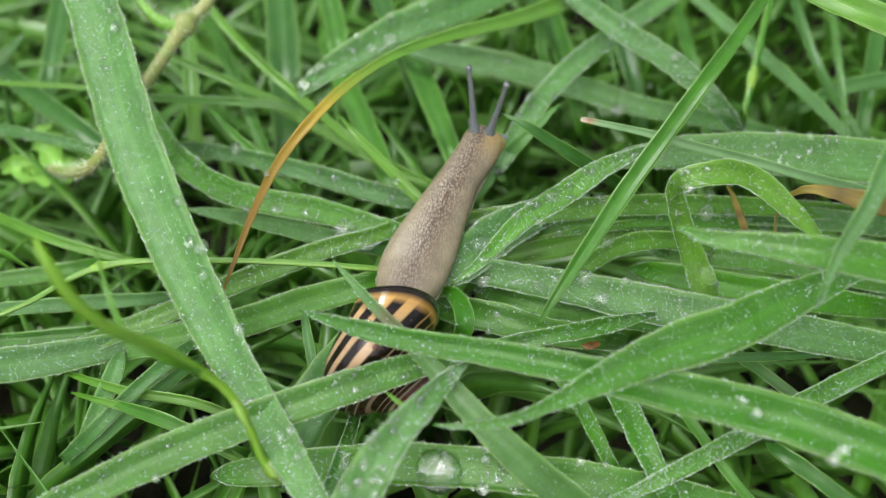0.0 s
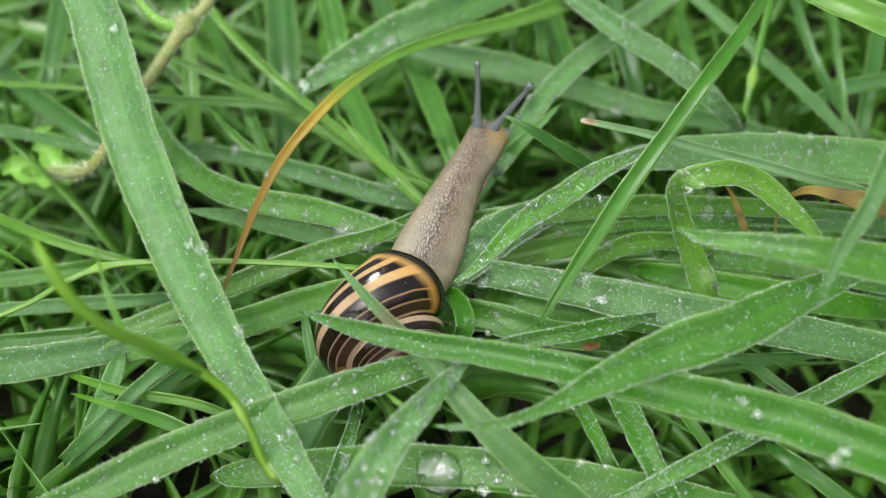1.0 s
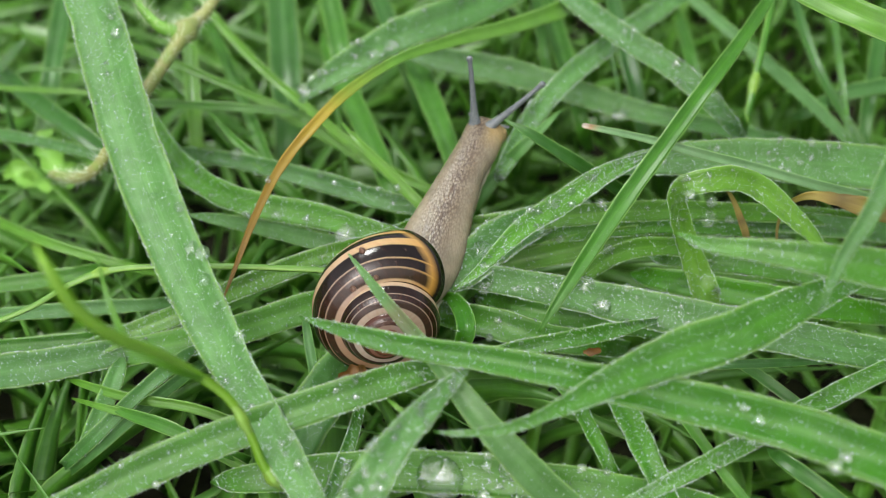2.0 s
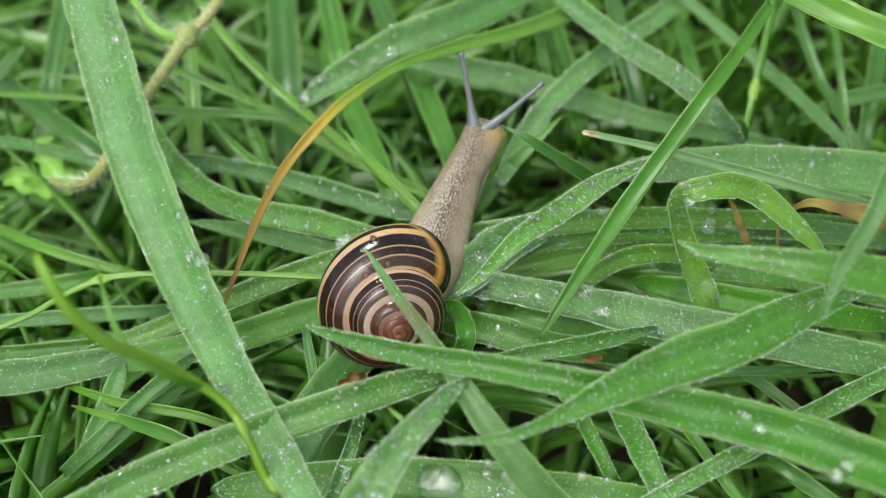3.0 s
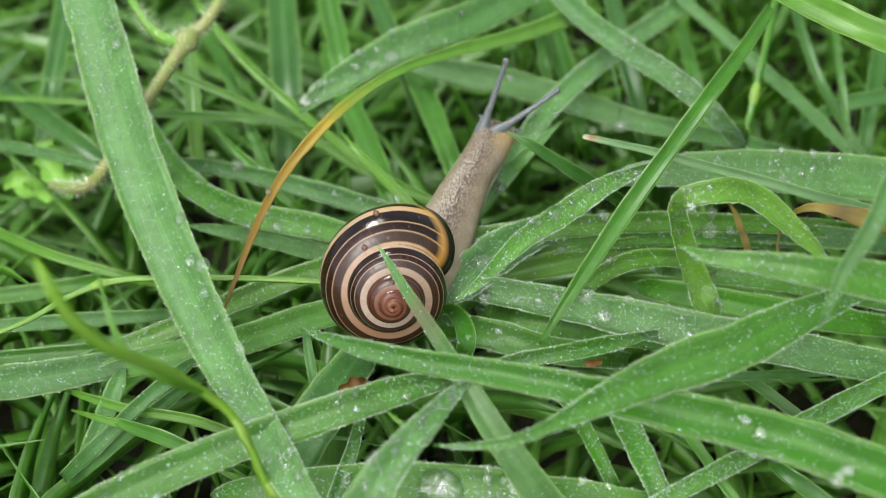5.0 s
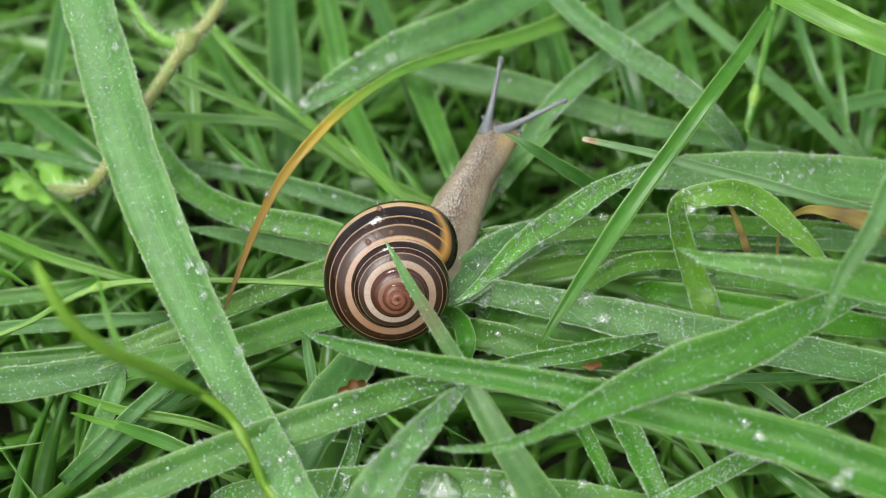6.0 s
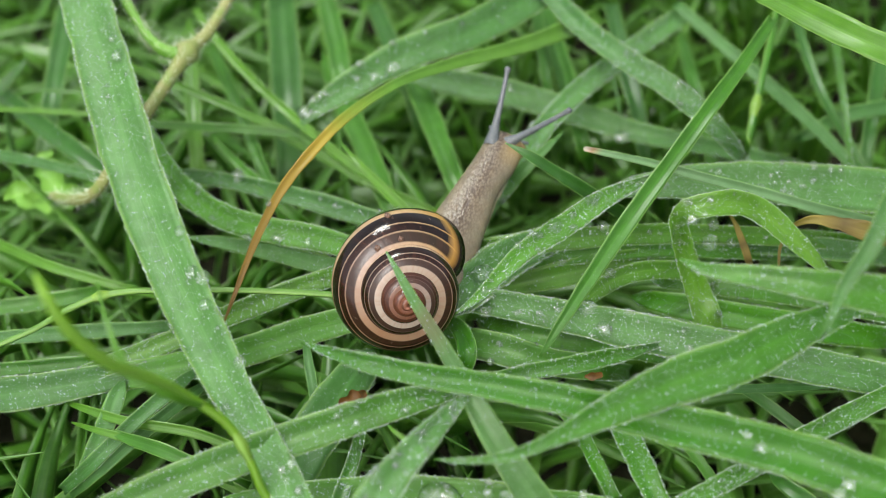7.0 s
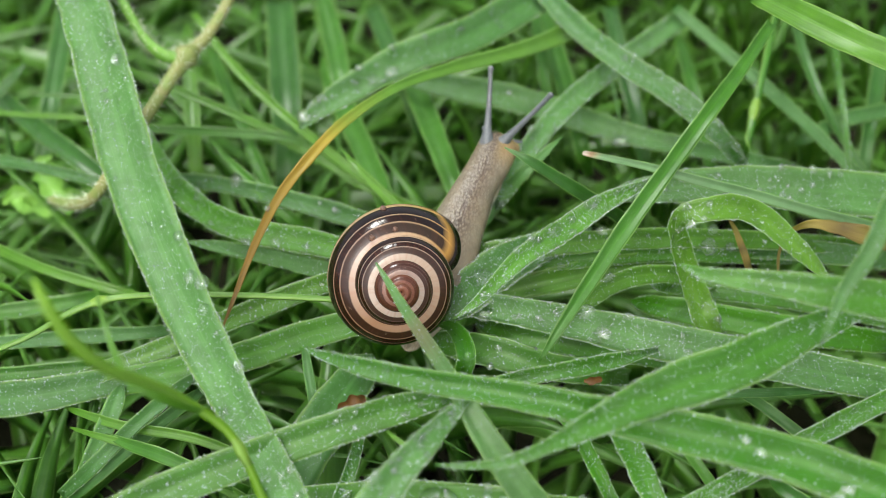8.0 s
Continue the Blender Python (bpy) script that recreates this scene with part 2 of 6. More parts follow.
def ribbon_mesh(name, ctrl, keel=0.16, cols=7, thick=0.00022, n=7, wave=0.0):
    p, side, nor, w = ribbon(ctrl, n)
    run = np.concatenate([[0], np.cumsum(np.linalg.norm(np.diff(p, axis=0), axis=1))])
    verts, info = [], []
    for i in range(len(p)):
        a = np.linspace(-1, 1, cols)
        dip = keel * w[i] * (np.abs(a) ** 1.15 - 0.45) + wave * w[i] * np.sin(run[i] * 420 + 1.3) * a * np.abs(a)
        ridge = 0.00004 * np.cos(a * 9)
        top = p[i] + np.outer(a * w[i] / 2, side[i]) + np.outer(dip + ridge, nor[i])
        th = thick * (1 - 0.7 * np.abs(a)) * min(1, w[i] / 0.002)
        bot = top - np.outer(th + 0.00001, nor[i])
        for row in (top, bot[::-1]):
            verts.extend(row.tolist())
        s = (a + 1) / 2
        info.extend([(x, i) for x in s] + [(x, i) for x in s[::-1]])
    ring, faces = 2 * cols, []
    for i in range(len(p) - 1):
        for j in range(ring):
            k = (j + 1) % ring
            faces.append((i * ring + j, i * ring + k, (i + 1) * ring + k, (i + 1) * ring + j))
    faces.append(tuple(range(ring - 1, -1, -1)))
    faces.append(tuple((len(p) - 1) * ring + j for j in range(ring)))
    me = bpy.data.meshes.new(name)
    me.from_pydata(verts, [], faces)
    uv1, uv2 = me.uv_layers.new(name="run"), me.uv_layers.new(name="span")
    total = run[-1]
    idx = np.zeros(len(me.loops), int)
    me.loops.foreach_get("vertex_index", idx)
    inf = np.array(info)
    s, row = inf[idx, 0], inf[idx, 1].astype(int)
    off = random.random()
    uv1.data.foreach_set("uv", np.column_stack([(s - 0.5) * w[row] + off, run[row] + off]).ravel())
    uv2.data.foreach_set("uv", np.column_stack([s, run[row] / total]).ravel())
    me.polygons.foreach_set("use_smooth", [True] * len(me.polygons))
    me.update()
    return me


BLADES = {}


def blade(key, name, ctrl, mat, label, dew=0, keel=0.16, wave=0.0, category="grass shoot"):
    """One shoot of grass: its long leaf with a midrib. dew: fine beads of water on it, a number."""
    base = Vector(ctrl[-1][:3]) / 1000
    shoot = tagged(new(name), label, category, "grass shoots round the snail")
    shoot.location = base
    me = ribbon_mesh("leaf", ctrl, keel=keel, wave=wave)
    me.materials.append(mat)
    leaf = part("leaf", me, shoot)
    leaf.location = -base
    BLADES[key] = (shoot, ribbon(ctrl), keel, dew)
    p, side, nor, w = BLADES[key][1]
    line = np.column_stack([(p - nor * (w * keel * 0.45 + 0.0001)[:, None]) * 1000, np.clip(w * 50, 0.06, 0.26)])[1:-1:3]
    rib = mesh_of("midrib", *tube(line.tolist(), sides=6, n=2), mat)
    for nm in ("run", "span"):
        rib.uv_layers.new(name=nm)
    part("midrib", rib, leaf)
    return shoot


def on_blade(key, f, s):
    """Place and normal on a blade: f along it from 0 to 1, s across it from -1 to 1."""
    _, (p, side, nor, w), keel, _ = BLADES[key]
    i = f * (len(p) - 1)
    a = min(int(i), len(p) - 2)
    t = i - a
    mixv = lambda q: q[a] * (1 - t) + q[a + 1] * t
    wd = mixv(w)
    place = mixv(p) + mixv(side) * s * wd / 2 + mixv(nor) * keel * wd * (abs(s) ** 1.15 - 0.45)
    return place, unit(mixv(nor) - mixv(side) * s * keel * 1.2)


def mesh_of(name, verts, faces, mat, smooth=True):
    me = bpy.data.meshes.new(name)
    me.from_pydata([tuple(v) for v in verts], [], faces)
    me.materials.append(mat)
    me.polygons.foreach_set("use_smooth", [smooth] * len(me.polygons))
    me.update()
    return me


def part(name, me, parent, label=""):
    ob = tagged(new(name, me), label)
    ob.parent = parent
    return ob


def tube(ctrl, sides=10, n=6, bulges=()):
    """Verts and faces of a round stalk. Rows: x, y, z, diameter in mm. bulges: (f, amount, width) swellings."""
    s = spline(ctrl, n)
    p, r = s[:, :3] / 1000, s[:, 3] / 2000
    f = np.linspace(0, 1, len(p))
    for at, amount, wid in bulges:
        r = r * (1 + amount * np.exp(-((f - at) / wid) ** 2))
    tan = unit(np.gradient(p, axis=0))
    a = unit(np.cross(tan, np.array((0.3, 0.2, 0.93))))
    b = np.cross(a, tan)
    verts, faces = [], []
    for i in range(len(p)):
        for k in range(sides):
            t = 2 * math.pi * k / sides
            verts.append(p[i] + r[i] * (a[i] * math.cos(t) + b[i] * math.sin(t)))
    for i in range(len(p) - 1):
        for k in range(sides):
            j = (k + 1) % sides
            faces.append((i * sides + k, i * sides + j, (i + 1) * sides + j, (i + 1) * sides + k))
    faces.append(tuple(range(sides - 1, -1, -1)))
    faces.append(tuple((len(p) - 1) * sides + k for k in range(sides)))
    return verts, faces


def round_uv(me, sides, long):
    idx = np.zeros(len(me.loops), int)
    me.loops.foreach_get("vertex_index", idx)
    along, around = (idx // sides) / (len(me.vertices) / sides), (idx % sides) / sides
    me.uv_layers.new(name="run").data.foreach_set("uv", np.column_stack([around * 0.006, along * long]).ravel())
    me.uv_layers.new(name="span").data.foreach_set("uv", np.column_stack([around * 0.4, along]).ravel())
    return me


def stalk(key, name, ctrl, mat, label, bulges=()):
    """Round grass stalk with a swollen node at each bulge (place along it, how much wider, length)."""
    base = Vector(ctrl[-1][:3]) / 1000
    whole = tagged(new(name), label, "grass stalk")
    whole.location = base
    culm = part("culm", round_uv(mesh_of("culm", *tube(ctrl), mat), 10, 0.08), whole)
    culm.location = -base
    line = spline(ctrl, 24)
    for at, amount, wid in bulges:
        i, k = int(at * (len(line) - 1)), max(3, int(wid * 2.2 * len(line)))
        piece = line[max(0, i - k):i + k + 1:max(1, k // 3)].copy()
        t = np.linspace(-1, 1, len(piece))
        piece[:, 3] *= 1.04 + amount * np.exp(-(t / 0.55) ** 2)
        knot = part("node", round_uv(mesh_of("node", *tube(piece.tolist(), n=3), NODE), 10, 0.01), whole, "swollen paler node")
        knot.location = -base
    return whole


# ---- ground ----
gb = bmesh.new()
R = [0.0, 0.05, 0.1, 0.16, 0.24, 0.4, 0.7, 1.5, 5, 20, 100, 400]
rings = []
for r in R[1:]:
    rings.append([gb.verts.new((r * math.cos(a), r * math.sin(a), -0.062 + 0.006 * noise.noise((r * math.cos(a) * 30, r * math.sin(a) * 30, 0)) * min(1, 0.3 / r)))
                  for a in [2 * math.pi * k / 48 for k in range(48)]])
mid = gb.verts.new((0, 0, -0.062))
for k in range(48):
    gb.faces.new((mid, rings[0][k], rings[0][(k + 1) % 48]))
    for ra, rb in zip(rings, rings[1:]):
        gb.faces.new((ra[k], rb[k], rb[(k + 1) % 48], ra[(k + 1) % 48]))
gme = bpy.data.meshes.new("ground")
gb.to_mesh(gme)
gb.free()
gme.materials.append(SOIL)
tagged(new("ground", gme), "dark damp soil under the grass, green meadow farther off", "ground", kind="structure")

# ---- blades of grass ----
blade("left_long", "grass_shoot", [(-74.2, 59.8, 27.0, 8.9, 0.0), (-68.0, 44.5, 25.0, 9.7, 0.0), (-61.7, 27.0, 23.0, 10.1, 0.0), (-54.3, 6.6, 21.0, 9.6, 0.0), (-44.1, -16.3, 18.5, 8.4, 0.0), (-34.1, -35.5, 16.0, 7.1, 0.0), (-27.2, -46.6, 13.5, 6.1, 0.0), (-20.2, -57.5, 10.0, 4.7, 0.0), (-15.5, -63.8, 6.0, 3.8, 0.0)], PALE, "long broad pale green grass blade beaded with dew", dew=900, keel=0.1)
blade("amber", "grass_shoot", [(-37.8, -17.4, 7.8, 0.3, 0.0), (-35.6, -11.4, 10.8, 0.9, 0.0), (-32.8, -3.7, 14.4, 1.4, 0.0), (-29.2, 4.4, 17.4, 1.7, 0.0), (-24.6, 11.3, 19.8, 2.0, 0.0), (-18.0, 21.4, 20.4, 2.0, 0.0), (-8.9, 32.1, 19.2, 1.8, 0.0), (1.8, 41.4, 16.2, 2.5, 0.0), (16.9, 54.7, 10.2, 3.5, 0.0), (34.4, 76.9, 0.0, 4.3, 0.0)], AMBER, "arching grass blade withered to amber at its tip", keel=0.14)
blade("top_dewy", "grass_shoot", [(-28.8, 36.9, 4.0, 0.7, 0.0), (-25.3, 40.1, 6.0, 3.8, 0.0), (-18.6, 44.6, 8.0, 5.9, 0.0), (-7.3, 51.9, 10.0, 7.1, 0.0), (5.4, 59.2, 10.0, 7.5, 0.0), (20.4, 77.1, 6.0, 7.4, 0.0)], PALE, "broad green blade carrying large raindrops", dew=160)
blade("thin_a", "grass_shoot", [(-74.3, 73.7, -10.0, 0.4, 0.0), (-69.2, 66.8, -6.0, 1.5, 0.0), (-59.2, 61.1, -6.0, 1.7, 0.0), (-42.5, 52.2, -7.0, 1.8, 0.0), (-31.5, 47.3, -9.0, 1.7, 0.0), (-17.0, 37.9, -14.0, 1.2, 0.0)], BRIGHT, "thin bright green grass blade")
blade("thin_b", "grass_shoot", [(-56.3, 81.6, -2.0, 1.5, 0.0), (-47.2, 67.0, -3.0, 2.0, 0.0), (-36.3, 53.3, -4.0, 2.0, 0.0), (-25.2, 43.4, -7.0, 2.0, 0.0), (-9.8, 32.9, -14.0, 1.8, 0.0), (-2.3, 35.8, -26.0, 1.3, 0.0)], BRIGHT, "thin bright green grass blade")
blade("thin_c", "grass_shoot", [(-76.4, 51.4, -9.0, 1.0, 0.0), (-58.0, 49.7, -8.0, 1.8, 0.0), (-36.3, 47.8, -8.0, 1.8, 0.0), (-26.8, 46.6, -10.0, 1.2, 0.0)], GREEN, "thin green grass blade lying flat")
blade("thin_d", "grass_shoot", [(-102.0, 59.6, -12.0, 1.0, 0.0), (-84.0, 57.2, -11.0, 1.2, 0.0), (-66.5, 55.4, -11.0, 1.0, 0.0)], BRIGHT, "thin grass blade lying flat")
blade("thin_e", "grass_shoot", [(-92.9, 59.3, -8.0, 0.4, 0.0), (-88.9, 60.8, -8.0, 0.7, 0.0), (-81.5, 60.4, -8.0, 0.9, 0.0), (-71.9, 60.5, -9.0, 0.7, 0.0)], GREEN, "fine curved grass blade")
blade("left_pale", "grass_shoot", [(-98.8, 45.8, -12.0, 2.2, 0.0), (-85.4, 40.6, -10.0, 2.4, 0.0), (-70.4, 35.8, -10.0, 2.1, 0.0), (-61.8, 36.2, -14.0, 1.2, 0.0)], PALE, "pale narrow grass blade", dew=40)
blade("sweep", "grass_shoot", [(-63.7, 49.3, -6.0, 0.4, 0.0), (-60.2, 40.5, -2.0, 2.3, 0.0), (-54.3, 28.6, -2.0, 4.3, 0.0), (-45.1, 18.2, -1.0, 4.8, 0.0), (-35.8, 12.8, 0.0, 4.9, 0.0), (-23.8, 9.8, 0.0, 4.9, 0.0), (-14.1, 6.1, 0.0, 4.2, 0.0), (-6.8, 5.5, -2.0, 3.2, 0.0), (-3.3, 15.1, -14.0, 2.4, 0.0)], FROST, "green blade curving down, edged with dew", dew=420)
blade("flat_dewy", "grass_shoot", [(-57.6, 38.8, -11.0, 0.4, 0.0), (-52.3, 33.8, -7.0, 2.5, 0.0), (-40.3, 30.1, -6.0, 3.4, 0.0), (-25.0, 24.0, -5.0, 4.0, 0.0), (-11.5, 18.6, -5.0, 3.8, 0.0), (-0.4, 17.5, -7.0, 3.1, 0.0), (5.4, 27.2, -19.0, 2.3, 0.0)], PALE, "pale blade lying flat with raindrops along it", dew=180)
blade("flat_grey", "grass_shoot", [(-49.8, 13.9, -4.0, 0.3, 0.0), (-43.8, 12.7, -4.0, 2.2, 0.0), (-33.8, 10.2, -4.0, 3.2, 0.0), (-21.8, 6.5, -4.0, 3.6, 0.0), (-9.0, 5.5, -6.0, 3.6, 0.0), (-2.7, 14.6, -18.0, 2.7, 0.0)], PALE, "grey-green blade tip lying flat", dew=60)
blade("cross_left", "grass_shoot", [(-70.1, -15.1, -12.0, 0.3, 0.0), (-64.5, -15.9, -8.0, 3.1, 0.0), (-51.4, -11.8, -5.0, 3.7, 0.0), (-37.3, -6.3, -2.0, 3.9, 0.0), (-23.2, -0.7, 0.0, 3.7, 0.0), (-13.0, 3.2, 0.0, 3.1, 0.0), (-4.7, 9.8, -2.0, 2.8, 0.0), (-0.5, 23.5, -14.0, 2.1, 0.0)], BRIGHT, "green blade lying across, spotted with dew", dew=420)
stalk("stem_long", "grass_stalk", [(-80.6, -18.9, 2.0, 1.0), (-71.9, -15.9, 4.0, 1.0), (-65.7, -11.6, 5.0, 1.2), (-59.4, -9.2, 6.0, 1.4), (-51.2, -8.1, 6.0, 1.2), (-36.2, -8.1, 6.0, 1.2), (-22.4, -8.0, 5.0, 1.2), (-14.4, -8.0, 4.0, 1.2), (-6.5, -7.0, 2.0, 1.2)], STALK, "thin green grass stalk with a swollen node", bulges=((0.36, 0.5, 0.012),))
blade("under_left", "grass_shoot", [(-71.4, -14.4, -14.0, 0.3, 0.0), (-64.8, -16.3, -10.0, 4.1, 0.0), (-49.2, -15.4, -7.0, 5.1, 0.0), (-36.0, -13.1, -5.0, 5.5, 0.0), (-23.0, -8.4, -4.0, 5.3, 0.0), (-10.8, -4.4, -4.0, 4.6, 0.0), (-4.9, 8.0, -16.0, 3.4, 0.0)], FROST, "broad green blade under the snail", dew=200)
blade("left_broad", "grass_shoot", [(-85.4, -20.1, -10.0, 6.1, 0.0), (-72.9, -19.7, -8.0, 6.0, 0.0), (-61.3, -16.9, -8.0, 5.1, 0.0), (-49.8, -12.8, -9.0, 3.5, 0.0), (-42.5, -8.2, -12.0, 1.9, 0.0), (-40.7, 2.5, -24.0, 1.4, 0.0)], PALE, "broad pale grass blade with fine dew", dew=260)
blade("lower_left", "grass_shoot", [(-62.8, -61.4, 7.6, 4.2, 0.0), (-54.0, -56.9, 9.0, 5.3, 0.0), (-41.7, -51.2, 11.1, 5.5, 0.0), (-29.0, -46.6, 13.2, 5.5, 0.0), (-16.0, -42.6, 15.3, 5.2, 0.0), (-7.4, -39.7, 16.0, 4.6, 0.0), (-0.4, -37.3, 16.0, 3.2, 0.0), (4.1, -34.6, 14.6, 1.8, 0.0), (6.8, -24.7, 2.6, 1.3, 0.0)], GREEN, "broad blade lying over the snail's shell rim", dew=380)
blade("bright_dewy", "grass_shoot", [(3.9, -41.5, 21.0, 0.3, 0.0), (0.9, -45.1, 22.0, 2.4, 0.0), (-2.8, -50.7, 23.0, 3.8, 0.0), (-6.8, -56.1, 23.0, 4.9, 0.0), (-10.7, -61.9, 21.0, 6.1, 0.0), (-14.8, -67.1, 15.0, 6.8, 0.0)], PALE, "bright blade tip thick with dew drops", dew=200)
blade("front_long", "grass_shoot", [(-22.2, -33.9, 24.0, 0.3, 0.0), (-17.6, -35.7, 24.0, 1.6, 0.0), (-11.5, -37.9, 24.0, 2.9, 0.0), (-3.7, -40.0, 24.0, 3.6, 0.0), (5.6, -41.5, 23.6, 4.1, 0.0), (16.5, -43.7, 23.2, 4.7, 0.0), (26.6, -45.9, 22.4, 5.4, 0.0), (38.9, -48.7, 21.6, 6.5, 0.0), (51.0, -52.1, 20.8, 7.0, 0.0), (63.4, -57.2, 20.0, 7.0, 0.0), (74.5, -61.2, 17.6, 6.5, 0.0)], LUSH, "long pointed green blade crossing before the shell", dew=380, keel=0.2)
blade("front_cross", "grass_shoot", [(-1.5, -55.0, 24.0, 0.2, 0.0), (2.9, -55.6, 24.5, 1.0, 0.0), (9.4, -55.0, 25.0, 1.6, 0.0), (15.9, -52.3, 25.5, 2.4, 0.0), (23.6, -48.1, 26.0, 4.6, 0.0), (33.0, -43.5, 26.5, 6.8, 0.0), (43.6, -39.4, 27.0, 7.1, 0.0), (52.9, -34.2, 27.0, 5.7, 0.0), (59.5, -30.8, 27.0, 4.2, 0.0), (65.9, -26.5, 26.0, 3.2, 0.0), (74.2, -20.3, 23.0, 2.7, 0.0)], FROST, "broad blade with a curled tip, grey with dew", dew=480, keel=0.14)
blade("near_tall", "grass_shoot", [(53.0, -43.5, 36.0, 0.2, 0.0), (53.1, -43.9, 40.0, 0.8, 0.0), (56.0, -39.0, 44.0, 2.1, 0.0), (58.8, -36.2, 48.0, 2.7, 0.0), (62.0, -31.3, 52.0, 3.2, 0.0), (66.9, -22.9, 56.0, 3.5, 0.0)], PALE, "pale upright blade close to the lens", dew=30)
blade("near_flat", "grass_shoot", [(34.9, -27.3, 36.0, 0.3, 0.0), (39.0, -30.5, 37.0, 2.3, 0.0), (46.9, -32.7, 38.0, 3.6, 0.0), (57.2, -34.9, 38.0, 5.1, 0.0), (67.6, -35.2, 36.0, 6.0, 0.0)], GREEN, "soft green blade lying across in front", dew=120)
blade("diagonal", "grass_shoot", [(62.0, 42.8, 26.0, 2.1, 0.0), (55.0, 31.3, 25.0, 2.6, 0.0), (47.3, 19.6, 24.0, 2.9, 0.0), (39.6, 9.7, 20.0, 3.1, 0.0), (31.6, -0.9, 16.0, 3.1, 0.0), (24.4, -10.3, 11.0, 2.6, 0.0), (19.5, -16.7, 7.0, 1.7, 0.0), (16.3, -20.2, 3.0, 0.6, 0.0)], GREEN, "straight folded green blade leaning diagonally", keel=0.2)
blade("right_broad", "grass_shoot", [(29.6, 17.8, 4.0, 0.9, 0.0), (35.8, 17.6, 6.0, 4.1, 0.0), (46.2, 17.1, 8.0, 6.4, 0.0), (58.9, 17.1, 8.0, 7.6, 0.0), (72.7, 16.6, 7.0, 8.1, 0.0), (91.7, 17.4, 4.0, 8.1, 0.0)], PALE, "broad ribbed green blade with hanging droplets", dew=420, keel=0.1)
blade("dew_tip", "grass_shoot", [(1.5, -15.9, 9.0, 0.3, 0.0), (5.9, -13.3, 11.0, 1.7, 0.0), (13.3, -5.5, 13.0, 3.5, 0.0), (21.5, 0.7, 14.0, 4.0, 0.0), (27.9, 6.4, 14.0, 3.6, 0.0), (33.6, 11.8, 12.0, 2.3, 0.0), (38.6, 17.3, 9.0, 1.1, 0.0)], FROST, "narrow blade crusted with dew drops", dew=380)
blade("mid_flat", "grass_shoot", [(-7.1, 7.7, -4.0, 0.3, 0.0), (-2.5, 5.1, 0.0, 3.6, 0.0), (10.0, 6.1, 2.0, 4.0, 0.0), (22.6, 7.0, 3.0, 4.0, 0.0), (38.4, 8.4, 3.0, 3.8, 0.0), (56.8, 9.9, 1.0, 3.6, 0.0), (75.5, 13.1, -4.0, 3.3, 0.0), (89.3, 23.6, -16.0, 2.4, 0.0)], BRIGHT, "green blade lying flat beyond the snail", dew=260)
blade("mid_flat_low", "grass_shoot", [(-5.0, 6.9, -7.0, 0.3, 0.0), (-0.4, 4.2, -3.0, 3.2, 0.0), (12.2, 5.0, -1.0, 3.4, 0.0), (28.0, 6.1, 0.0, 3.2, 0.0), (42.0, 8.1, -1.0, 2.8, 0.0), (58.7, 9.7, -4.0, 2.2, 0.0), (70.9, 20.2, -16.0, 1.6, 0.0)], FROST, "green blade lying flat with dew on its edge", dew=240)
blade("support", "grass_shoot", [(-7.6, 2.1, -5.0, 0.3, 0.0), (-4.5, -2.0, -1.0, 3.1, 0.0), (3.7, -5.5, 1.0, 4.5, 0.0), (13.7, -8.6, 2.0, 5.2, 0.0), (25.4, -12.5, 3.0, 6.0, 0.0), (36.8, -16.5, 4.0, 6.5, 0.0), (50.0, -19.8, 4.0, 6.4, 0.0), (63.3, -22.4, 3.0, 6.0, 0.0), (81.5, -23.5, -1.0, 5.5, 0.0)], PALE, "broad grey-green blade carrying round raindrops", dew=750, keel=0.1)
blade("support_wide", "grass_shoot", [(0.4, -9.9, 1.0, 0.8, 0.0), (2.8, -7.6, 3.0, 5.8, 0.0), (6.7, -2.9, 4.0, 7.5, 0.0), (11.9, 1.8, 4.0, 7.2, 0.0), (17.9, 7.1, 2.0, 5.5, 0.0), (24.6, 15.2, -3.0, 3.3, 0.0), (29.6, 28.1, -14.0, 2.3, 0.0)], PALE, "broad grey-green leaf under the snail's neck", dew=400, keel=0.06)
blade("round_leaf", "grass_shoot", [(-1.2, -9.6, 0.0, 0.6, 0.0), (1.6, -13.1, 3.0, 2.6, 0.0), (3.3, -17.9, 5.0, 3.3, 0.0), (3.7, -21.7, 5.0, 3.3, 0.0), (3.0, -21.6, 1.0, 2.9, 0.0), (3.7, -13.0, -10.0, 2.1, 0.0)], LUSH, "short curled green leaf", dew=20)
blade("low_mid", "grass_shoot", [(-3.7, -5.8, -9.0, 0.3, 0.0), (-0.4, -9.8, -5.0, 4.1, 0.0), (8.7, -13.6, -3.0, 5.4, 0.0), (17.7, -15.8, -4.0, 5.0, 0.0), (28.0, -15.4, -7.0, 4.1, 0.0), (35.1, -7.1, -19.0, 3.0, 0.0)], GREEN, "green blade lying low beneath the raindrops", dew=150)
blade("folded", "grass_shoot", [(0.7, -29.9, 6.0, 0.3, 0.0), (3.3, -32.1, 10.0, 1.5, 0.0), (10.5, -31.8, 13.0, 2.4, 0.0), (19.6, -30.5, 14.0, 2.7, 0.0), (27.2, -27.9, 13.0, 2.6, 0.0), (33.5, -23.8, 10.0, 1.3, 0.0), (38.8, -13.3, -2.0, 1.0, 0.0)], FROST, "folded blade with a dewy rim", dew=190, keel=0.34)
